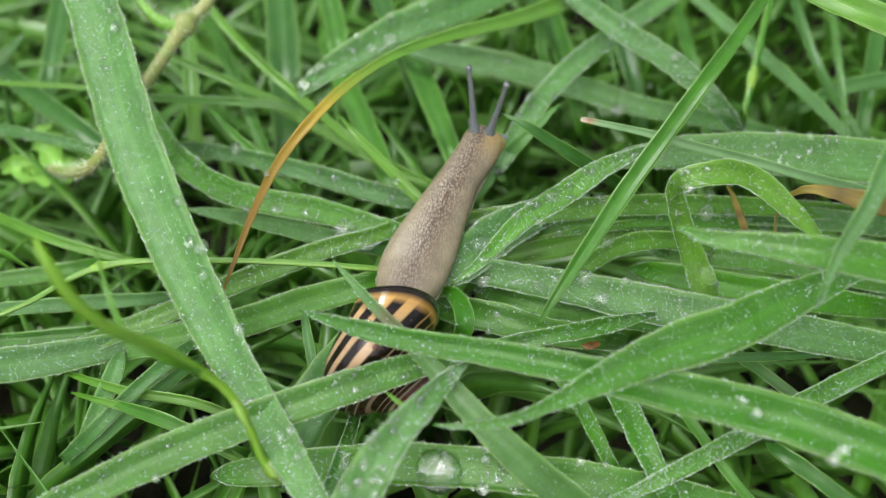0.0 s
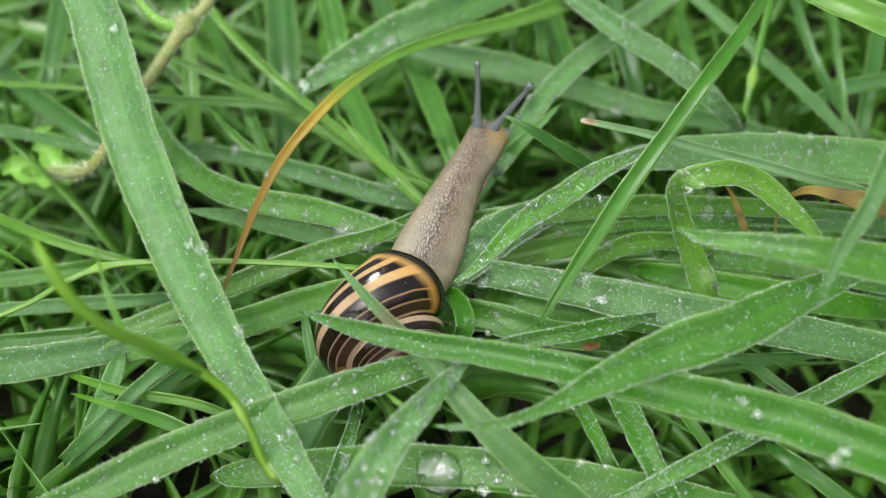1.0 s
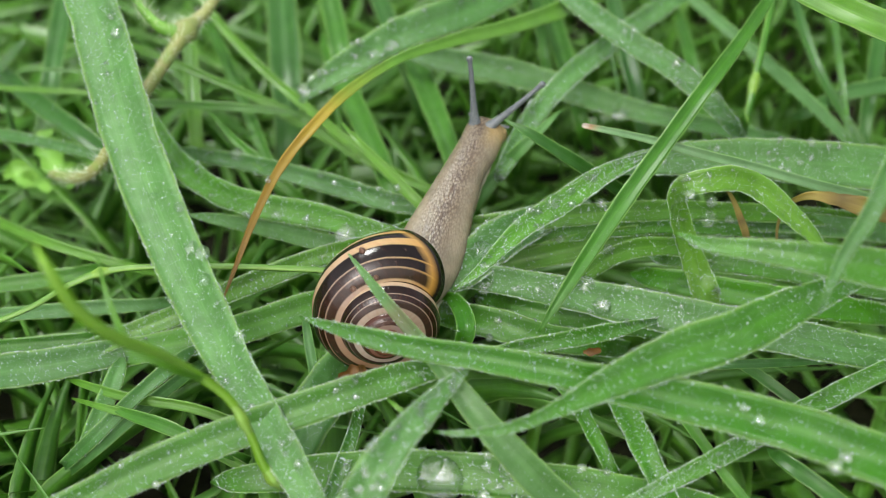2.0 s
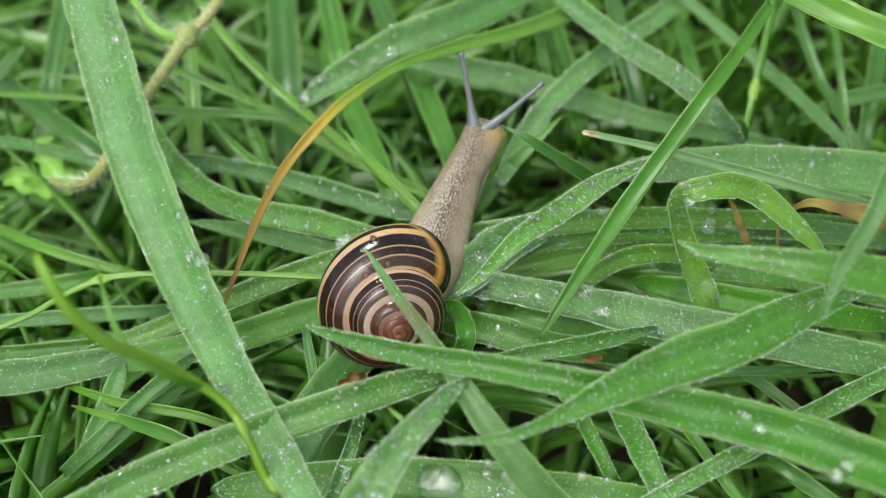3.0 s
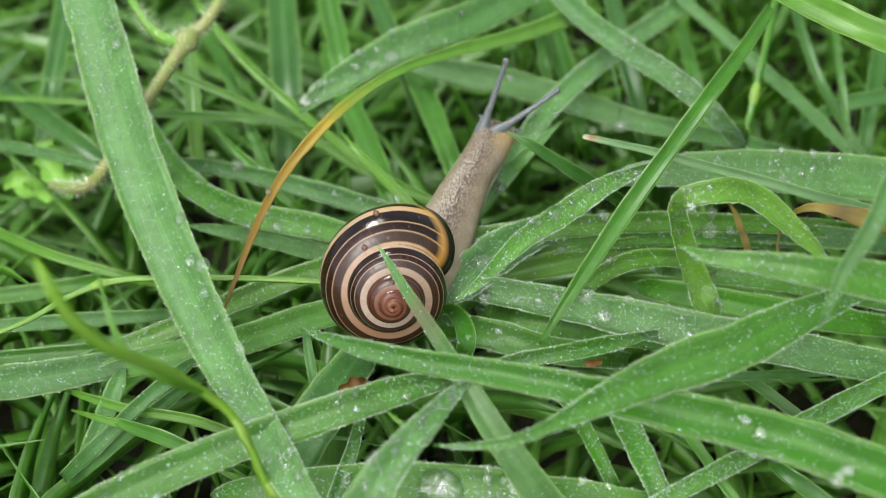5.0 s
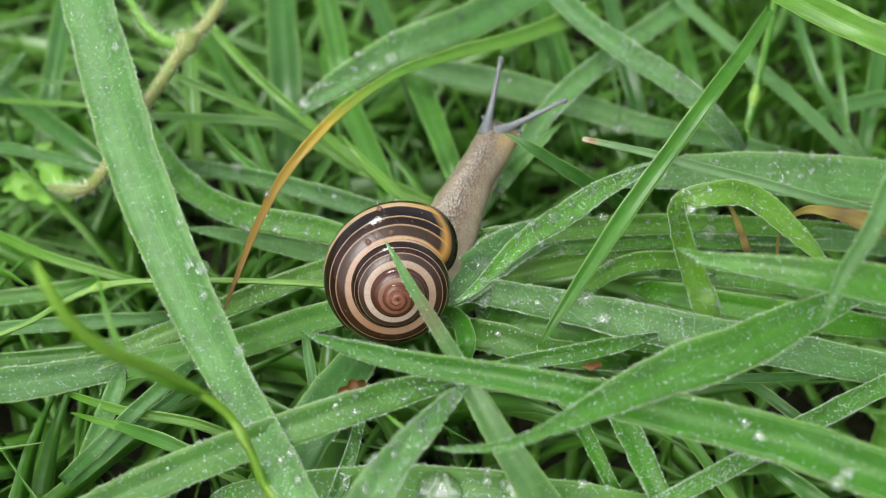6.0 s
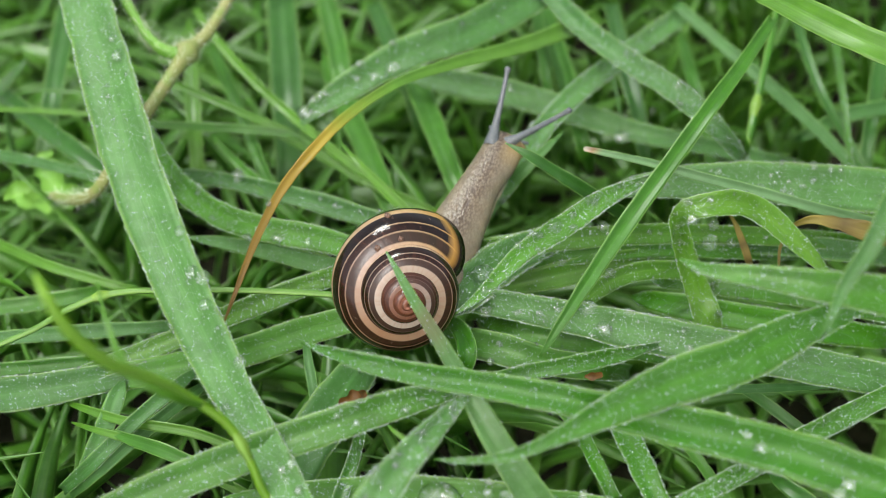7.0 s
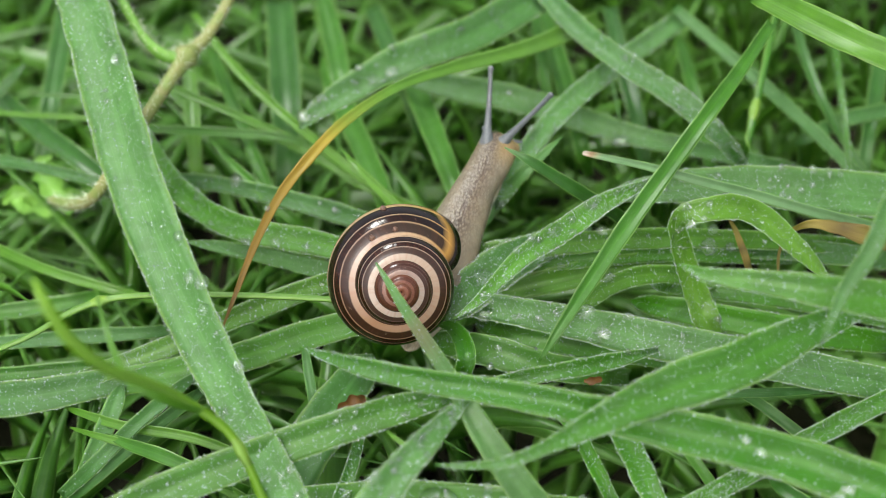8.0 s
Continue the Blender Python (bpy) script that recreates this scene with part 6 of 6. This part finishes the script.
    col = mixed(nt, mathn(nt, "MULTIPLY", ramp(nt, worn, [(0.64, (0, 0, 0)), (0.72, (1, 1, 1))]), 0.25), col, (0.34, 0.22, 0.17))
    nt.links.new(col, bsdf.inputs["Base Color"])
    bsdf.inputs["Roughness"].default_value = 0.14
    bsdf.inputs["Specular IOR Level"].default_value = 0.45
    bsdf.inputs["Coat Weight"].default_value = 0.08
    bsdf.inputs["Coat Roughness"].default_value = 0.04
    bump = node(nt, "ShaderNodeBump", {"Height": mathn(nt, "ADD", grow, mathn(nt, "MULTIPLY", worn, 0.9)), "Strength": 0.4, "Distance": 0.00012})
    nt.links.new(bump.outputs[0], bsdf.inputs["Normal"])
    return m


def skin_material(name, back, flank, bumpy=1.0, ochre=0.0, soft=0.45):
    m, nt, bsdf = material(name)
    pos = node(nt, "ShaderNodeTexCoord").outputs["Object"]
    x = node(nt, "ShaderNodeSeparateXYZ", {0: pos})
    longer = node(nt, "ShaderNodeMapping", {"Vector": pos, "Scale": (3000.0, 1350.0, 3000.0)}).outputs[0]
    cells = node(nt, "ShaderNodeTexVoronoi", {"Vector": longer, "Scale": 1.0}).outputs["Distance"]
    blotch = node(nt, "ShaderNodeTexNoise", {"Vector": pos, "Scale": 420.0, "Detail": 4.0}).outputs["Fac"]
    ridge = mathn(nt, "MULTIPLY", mathn(nt, "ABSOLUTE", x.outputs[0]), 1 / 0.0052)
    col = ramp(nt, ridge, [(0.0, back), (0.45, tuple((a + b) / 2 for a, b in zip(back, flank))), (0.85, flank)])
    fleck = mathn(nt, "MULTIPLY", ramp(nt, cells, [(0.28, (1, 1, 1)), (0.58, (0, 0, 0))]), ramp(nt, ridge, [(0.1, (0.46, 0.46, 0.46)), (0.75, (0.2, 0.2, 0.2))]))
    col = mixed(nt, fleck, col, tuple(min(1, c * 1.3) for c in flank))
    col = mixed(nt, mathn(nt, "MULTIPLY", ramp(nt, blotch, [(0.4, (0, 0, 0)), (0.7, (1, 1, 1))]), 0.22), col, tuple(c * 0.55 for c in back))
    if ochre:
        front = ramp(nt, mathn(nt, "ADD", mathn(nt, "MULTIPLY", x.outputs[1], 60.0), 0.6), [(0.15, (0, 0, 0)), (0.5, (1, 1, 1))])
        cheek = ramp(nt, mathn(nt, "MULTIPLY", x.outputs[0], 250.0), [(0.1, (0, 0, 0)), (0.6, (1, 1, 1))])
        col = mixed(nt, mathn(nt, "MULTIPLY", mathn(nt, "MULTIPLY", front, cheek), ochre), col, (0.36, 0.25, 0.09))
    nt.links.new(col, bsdf.inputs["Base Color"])
    bsdf.inputs["Roughness"].default_value = 0.27
    bsdf.inputs["Subsurface Weight"].default_value = soft
    bsdf.inputs["Subsurface Radius"].default_value = (1.0, 0.7, 0.45)
    bsdf.inputs["Subsurface Scale"].default_value = 0.002
    bump = node(nt, "ShaderNodeBump", {"Height": cells, "Strength": 0.65 * bumpy, "Distance": 0.00014}, invert=True)
    nt.links.new(bump.outputs[0], bsdf.inputs["Normal"])
    return m


SHELL = shell_material()
SKIN = skin_material("snail_skin", (0.085, 0.060, 0.043), (0.28, 0.24, 0.165), ochre=0.75)
SOLE = skin_material("snail_sole", (0.30, 0.26, 0.17), (0.44, 0.40, 0.28), 0.6)
FEELER = skin_material("snail_feeler", (0.115, 0.13, 0.135), (0.175, 0.19, 0.195), 0.4, soft=0.08)
GRIT = plain_material("shell_grit", (0.05, 0.02, 0.012), (0.20, 0.11, 0.07), 900, 0.35, 0.6)
EYE = plain_material("snail_eye", (0.012, 0.01, 0.01), (0.02, 0.016, 0.015), 300, 0.25)


def shell_mesh():
    """Helix of growing whorls, apex up the z axis, growing clockwise; the mouth is cut aslant and has a thick rim."""
    unit_len, rise, off, wide, high, whorls = 0.0135, 0.8525, 0.5432, 0.4568, 0.423, 4.8
    rows, cols = 330, 56
    verts, info, faces = [], [], []
    for i in range(rows + 4):
        u = min(1.0, i / rows)
        for k in range(cols):
            ph = -math.pi + 2 * math.pi * k / cols
            up = math.sin(ph) + 0.264 * max(0.0, math.sin(ph)) ** 3
            back = max(0.0, (u - 0.90) / 0.10) ** 1.5
            turn = 2 * math.pi * whorls * (1 - u) - radians(29.3) * up * back
            age = whorls * (1 - u)
            s = math.exp(-0.286 * age - 0.317 * (age - 1 + math.exp(-age)))
            inner = max(0, i - rows)
            tube_w = (1 - 0.05 * inner) * (1 + 0.035 * max(0, (u - 0.985) / 0.015))
            rho = s * (off * min(1.0, 0.5 + 3 * u) + wide * tube_w * math.cos(ph))
            z = rise * (1 - s) + high * tube_w * s * math.sin(ph) - 0.249 * back * s
            turn += radians(2.2) * inner
            verts.append((rho * math.cos(turn) * unit_len, rho * math.sin(turn) * unit_len, z * unit_len))
            info.append((min(u, 1.0), (ph + math.pi) / (2 * math.pi)))
    for i in range(rows + 3):
        for k in range(cols):
            j = (k + 1) % cols
            faces.append((i * cols + k, i * cols + j, (i + 1) * cols + j, (i + 1) * cols + k))
    faces.append(tuple(range(cols - 1, -1, -1)))
    me = mesh_of("shell", verts, faces, SHELL)
    idx = np.zeros(len(me.loops), int)
    me.loops.foreach_get("vertex_index", idx)
    me.uv_layers.new(name="span").data.foreach_set("uv", np.array(info)[idx].ravel())
    return me


def loft(stations, cols=36, flat=0.0, ripple=0.0):
    """Body along y. Stations in mm: y, half width, height above, depth below, sideways, lift."""
    s = spline(stations, 8)
    verts, faces = [], []
    for i, (y, hw, up, dn, dx, dz) in enumerate(s):
        for k in range(cols):
            a = 2 * math.pi * k / cols
            c, q = math.cos(a), math.sin(a)
            w = max(0.02, hw) * (1 + ripple * math.sin(y * 9.5 + 2 * math.sin(y * 2.1)) * abs(c) ** 4)
            verts.append(((dx + w * np.sign(c) * abs(c) ** 0.85) / 1000, y / 1000, (dz + (up if q > 0 else dn) * np.sign(q) * abs(q) ** 0.9) / 1000))
    for i in range(len(s) - 1):
        for k in range(cols):
            j = (k + 1) % cols
            faces.append((i * cols + k, (i + 1) * cols + k, (i + 1) * cols + j, i * cols + j))
    faces.append(tuple(range(cols)))
    faces.append(tuple((len(s) - 1) * cols + k for k in range(cols - 1, -1, -1)))
    return verts, faces


snail = tagged(new("snail"), "brown-and-cream banded garden snail stretched out over wet grass", "snail")
shell = part("shell", shell_mesh(), snail, "glossy spiral shell with dark and cream bands")
for at, ph, r in ((0.9528, 62.4, 0.55), (0.9639, 63.4, 0.48), (0.9665, 11.6, 0.6)):
    row, col = round(at * 330), round((ph + 180) / 360 * 56) % 56
    b = bmesh.new()
    bmesh.ops.create_icosphere(b, subdivisions=2, radius=r / 1000)
    for q in b.verts:
        q.co *= 1 + 0.35 * noise.noise(q.co * 2600)
    bmesh.ops.translate(b, verts=b.verts, vec=shell.data.vertices[row * 56 + col].co)
    grit = bpy.data.meshes.new("grit")
    b.to_mesh(grit)
    b.free()
    grit.materials.append(GRIT)
    part("grit", grit, shell, "small brown grain stuck to the shell")
body = part("body", mesh_of("body", *loft([
    (1.9, 0.4, 0.3, 0.3, 0.3, -1.4), (1.5, 1.8, 1.1, 1.3, 0.5, -1.1), (0.6, 3.0, 1.9, 2.1, 0.8, -0.6), (-1.8, 3.8, 2.5, 2.6, 1.0, -0.2), (-6, 3.9, 2.8, 2.8, 0.9, 0.0),
    (-12, 3.9, 3.1, 3.0, 0.2, 0.0), (-20, 4.8, 3.4, 3.2, 0.0, 0.0), (-29, 6.0, 3.6, 3.3, 0.0, 0.0), (-35, 6.0, 3.4, 3.2, 0.0, -0.3),
    (-40, 4.4, 2.4, 2.6, 0.0, -1.4), (-43.5, 2.2, 1.2, 1.5, 0.0, -2.3), (-45, 0.4, 0.4, 0.4, 0.0, -2.8)]), SKIN), snail, "grey-brown wrinkled moist body")
foot = part("foot", mesh_of("foot", *loft([
    (0.4, 0.5, 0.3, 0.4, 0.6, -2.4), (-1.8, 2.7, 0.8, 0.5, 0.7, -2.5), (-7, 3.5, 1.0, 0.6, 0.8, -2.6), (-14, 3.9, 1.1, 0.6, 0.4, -2.8), (-23, 4.9, 1.2, 0.7, 0.1, -3.0),
    (-32, 6.2, 1.2, 0.7, 0.0, -3.2), (-38, 5.2, 1.0, 0.6, 0.0, -3.4), (-43, 3.2, 0.8, 0.5, 0.0, -3.5), (-46, 1.6, 0.6, 0.4, 0.0, -3.5), (-47, 0.4, 0.3, 0.2, 0.0, -3.5)], ripple=0.028), SOLE), body, "pale crinkled foot edge")
lobe = loft([(-3.4, 0.3, 0.3, 0.3, 2.4, -1.0), (-2.6, 1.6, 1.5, 1.2, 2.7, -1.0), (-0.8, 2.1, 1.9, 1.5, 3.0, -1.1), (0.8, 1.6, 1.3, 1.2, 3.1, -1.2), (1.5, 0.3, 0.3, 0.3, 3.0, -1.2)], cols=24)
part("mouth_lobe", mesh_of("mouth_lobe", *lobe, SKIN), body, "rounded ochre mouth lobe")
for side in (-1, 1):
    v, fc = tube([(side * 1.6, 1.0, -0.7, 1.2), (side * 2.7 + 0.4, 1.3, -0.8, 0.9), (side * 3.5 + 0.6, 1.7, -0.9, 0.7), (side * 4.1 + 0.8, 2.0, -1.0, 0.55)], sides=12)
    part("lower_feeler", mesh_of("lower_feeler", v, fc, FEELER), body, "short lower feeler")


def feeler(name):
    v, fc = tube([(0, 0, -1.8, 3.2), (0, 0, 0.0, 2.3), (0, 0, 2.0, 1.5), (0.05, 0, 6.0, 1.1), (0.05, 0, 10.5, 0.92), (0, 0, 12.0, 0.95), (0, 0, 12.8, 1.25), (0, 0, 13.2, 1.0), (0, 0, 13.4, 0.3)], sides=16)
    ob = part(name, mesh_of(name, v, fc, FEELER), snail, "long slender grey feeler with an eye at its tip")
    b = bmesh.new()
    bmesh.ops.create_uvsphere(b, u_segments=12, v_segments=8, radius=0.00034)
    bmesh.ops.translate(b, verts=b.verts, vec=(0.00015, 0.0002, 0.0131))
    me = bpy.data.meshes.new("eye")
    b.to_mesh(me)
    b.free()
    me.materials.append(EYE)
    part("eye", me, ob, "tiny dark eye")
    return ob


feeler_a, feeler_b = feeler("feeler"), feeler("feeler")


# ---- what moves ----
def motions():
    walk(snail, [
        (0.0, pose(0.00737, 0.02157, 0.00000)),
        (0.5, pose(0.00770, 0.02226, 0.00000)),
        (1.0, pose(0.00802, 0.02320, 0.00000)),
        (1.5, pose(0.00771, 0.02443, 0.00000)),
        (3.0, pose(0.00706, 0.02710, 0.00000)),
        (3.5, pose(0.00762, 0.02756, 0.00000)),
        (4.0, pose(0.00835, 0.02749, 0.00000)),
        (4.5, pose(0.00884, 0.02758, 0.00000)),
        (6.0, pose(0.00982, 0.02815, 0.00000)),
        (6.5, pose(0.01032, 0.02805, 0.00000)),
        (7.0, pose(0.01087, 0.02776, 0.00000)),
        (7.5, pose(0.01029, 0.02829, 0.00000)),
        (8.0, pose(0.00985, 0.02889, 0.00000)),
    ])
    walk(shell, [
        (0.0, pose(-0.01724, -0.05103, 0.00711, 130.1, -52.2, 9.3)),
        (0.5, pose(-0.01740, -0.04886, 0.00730, 116.8, -52.2, 9.6)),
        (1.0, pose(-0.01799, -0.04736, 0.00747, 103.6, -51.6, 9.9)),
        (1.5, pose(-0.01832, -0.04398, 0.00641, 81.2, -50.4, 14.0)),
        (3.0, pose(-0.01695, -0.04395, 0.00860, 64.7, -37.2, 29.6)),
        (3.5, pose(-0.01701, -0.04394, 0.00914, 64.1, -38.3, 29.2)),
        (4.0, pose(-0.01795, -0.04250, 0.00968, 62.1, -38.3, 27.6)),
        (4.5, pose(-0.01865, -0.04123, 0.01022, 60.2, -38.2, 26.0)),
        (6.0, pose(-0.01864, -0.03980, 0.01075, 53.6, -35.9, 30.1)),
        (6.5, pose(-0.01855, -0.03959, 0.01096, 52.8, -34.8, 31.7)),
        (7.0, pose(-0.01851, -0.03919, 0.01117, 52.1, -33.8, 33.3)),
        (7.5, pose(-0.01822, -0.03864, 0.01124, 48.0, -32.5, 34.5)),
        (8.0, pose(-0.01807, -0.03817, 0.01131, 43.9, -31.2, 35.8)),
    ])
    walk(body, [
        (0.0, pose(0.00000, 0.00000, 0.00900, 6.3, 11.5, -20.7)),
        (0.5, pose(0.00000, 0.00000, 0.00900, 6.5, 11.1, -20.0)),
        (1.0, pose(0.00000, 0.00000, 0.00900, 6.8, 10.7, -19.2)),
        (1.5, pose(0.00000, 0.00000, 0.00900, 7.4, 10.2, -18.3)),
        (3.0, pose(0.00000, 0.00000, 0.00900, 8.6, 9.3, -16.5)),
        (3.5, pose(0.00000, 0.00000, 0.00900, 8.8, 9.6, -17.0)),
        (4.0, pose(0.00000, 0.00000, 0.00900, 9.0, 10.2, -18.2)),
        (4.5, pose(0.00000, 0.00000, 0.00900, 9.2, 10.8, -19.4)),
        (6.0, pose(0.00000, 0.00000, 0.00900, 10.1, 10.9, -19.5)),
        (6.5, pose(0.00000, 0.00000, 0.00900, 10.0, 11.3, -20.3)),
        (7.0, pose(0.00000, 0.00000, 0.00900, 10.1, 11.7, -21.2)),
        (7.5, pose(0.00000, 0.00000, 0.00900, 10.3, 11.1, -19.9)),
        (8.0, pose(0.00000, 0.00000, 0.00900, 10.4, 10.4, -18.6)),
    ])
    walk(feeler_a, [
        (0.0, pose(-0.00144, -0.00144, 0.01066, -16.5, -4.3, 4.9)),
        (0.5, pose(-0.00150, -0.00141, 0.01069, -14.5, -2.4, 2.7)),
        (1.0, pose(-0.00156, -0.00137, 0.01073, -13.7, -0.7, 0.8)),
        (1.5, pose(-0.00161, -0.00134, 0.01076, -11.6, -1.5, 1.7)),
        (3.0, pose(-0.00156, -0.00122, 0.01086, -32.9, -7.4, 8.4)),
        (3.5, pose(-0.00178, -0.00122, 0.01086, -12.9, 1.1, -1.3)),
        (4.0, pose(-0.00176, -0.00124, 0.01084, -13.6, 8.0, -9.1)),
        (4.5, pose(-0.00174, -0.00126, 0.01083, -18.0, 14.5, -16.9)),
        (6.0, pose(-0.00170, -0.00130, 0.01079, -49.0, 7.7, -8.7)),
        (6.5, pose(-0.00181, -0.00122, 0.01086, -49.2, 9.1, -10.4)),
        (7.0, pose(-0.00181, -0.00122, 0.01087, -49.0, 8.0, -9.2)),
        (7.5, pose(-0.00178, -0.00128, 0.01081, -48.7, 5.1, -5.8)),
        (8.0, pose(-0.00175, -0.00134, 0.01076, -43.0, 1.9, -2.1)),
    ])
    walk(feeler_b, [
        (0.0, pose(0.00131, -0.00176, 0.01038, -0.4, 12.8, -14.9)),
        (0.5, pose(0.00137, -0.00180, 0.01034, -5.8, 20.4, -24.8)),
        (1.0, pose(0.00142, -0.00185, 0.01030, -14.6, 26.6, -34.3)),
        (1.5, pose(0.00148, -0.00189, 0.01026, -25.2, 30.9, -42.3)),
        (3.0, pose(0.00144, -0.00202, 0.01015, -60.4, 30.6, -41.8)),
        (3.5, pose(0.00165, -0.00202, 0.01014, -61.8, 31.9, -44.5)),
        (4.0, pose(0.00162, -0.00200, 0.01016, -62.2, 32.3, -45.4)),
        (4.5, pose(0.00159, -0.00197, 0.01018, -62.7, 32.7, -46.3)),
        (6.0, pose(0.00153, -0.00194, 0.01022, -68.8, 36.6, -56.9)),
        (6.5, pose(0.00163, -0.00201, 0.01014, -74.0, 38.9, -65.4)),
        (7.0, pose(0.00163, -0.00200, 0.01015, -43.7, 36.4, -56.2)),
        (7.5, pose(0.00161, -0.00195, 0.01020, -35.9, 32.9, -46.7)),
        (8.0, pose(0.00159, -0.00189, 0.01025, -31.7, 28.6, -37.9)),
    ])
    walk(swaying, [
        (0.0, pose(0.02428, -0.05716, -0.00052, -0.0, 0.1, -0.1)),
        (0.5, pose(0.02427, -0.05717, -0.00053, -0.0, 0.2, -0.2)),
        (1.0, pose(0.02424, -0.05719, -0.00055, -0.0, 0.3, -0.3)),
        (1.5, pose(0.02404, -0.05735, -0.00069, -0.0, 1.2, -1.3)),
        (3.0, pose(0.02304, -0.05804, -0.00130, -0.3, 5.3, -6.1)),
        (3.5, pose(0.02284, -0.05816, -0.00141, -0.4, 6.1, -6.9)),
        (4.0, pose(0.02273, -0.05823, -0.00147, -0.4, 6.6, -7.4)),
        (4.5, pose(0.02263, -0.05828, -0.00152, -0.5, 6.9, -7.9)),
        (6.0, pose(0.02217, -0.05853, -0.00174, -0.7, 8.6, -9.9)),
        (6.5, pose(0.02197, -0.05864, -0.00183, -0.9, 9.4, -10.7)),
        (7.0, pose(0.02218, -0.05853, -0.00174, -0.7, 8.6, -9.8)),
        (7.5, pose(0.02239, -0.05842, -0.00164, -0.6, 7.8, -8.9)),
        (8.0, pose(0.02257, -0.05832, -0.00155, -0.5, 7.2, -8.1)),
    ])


motions()
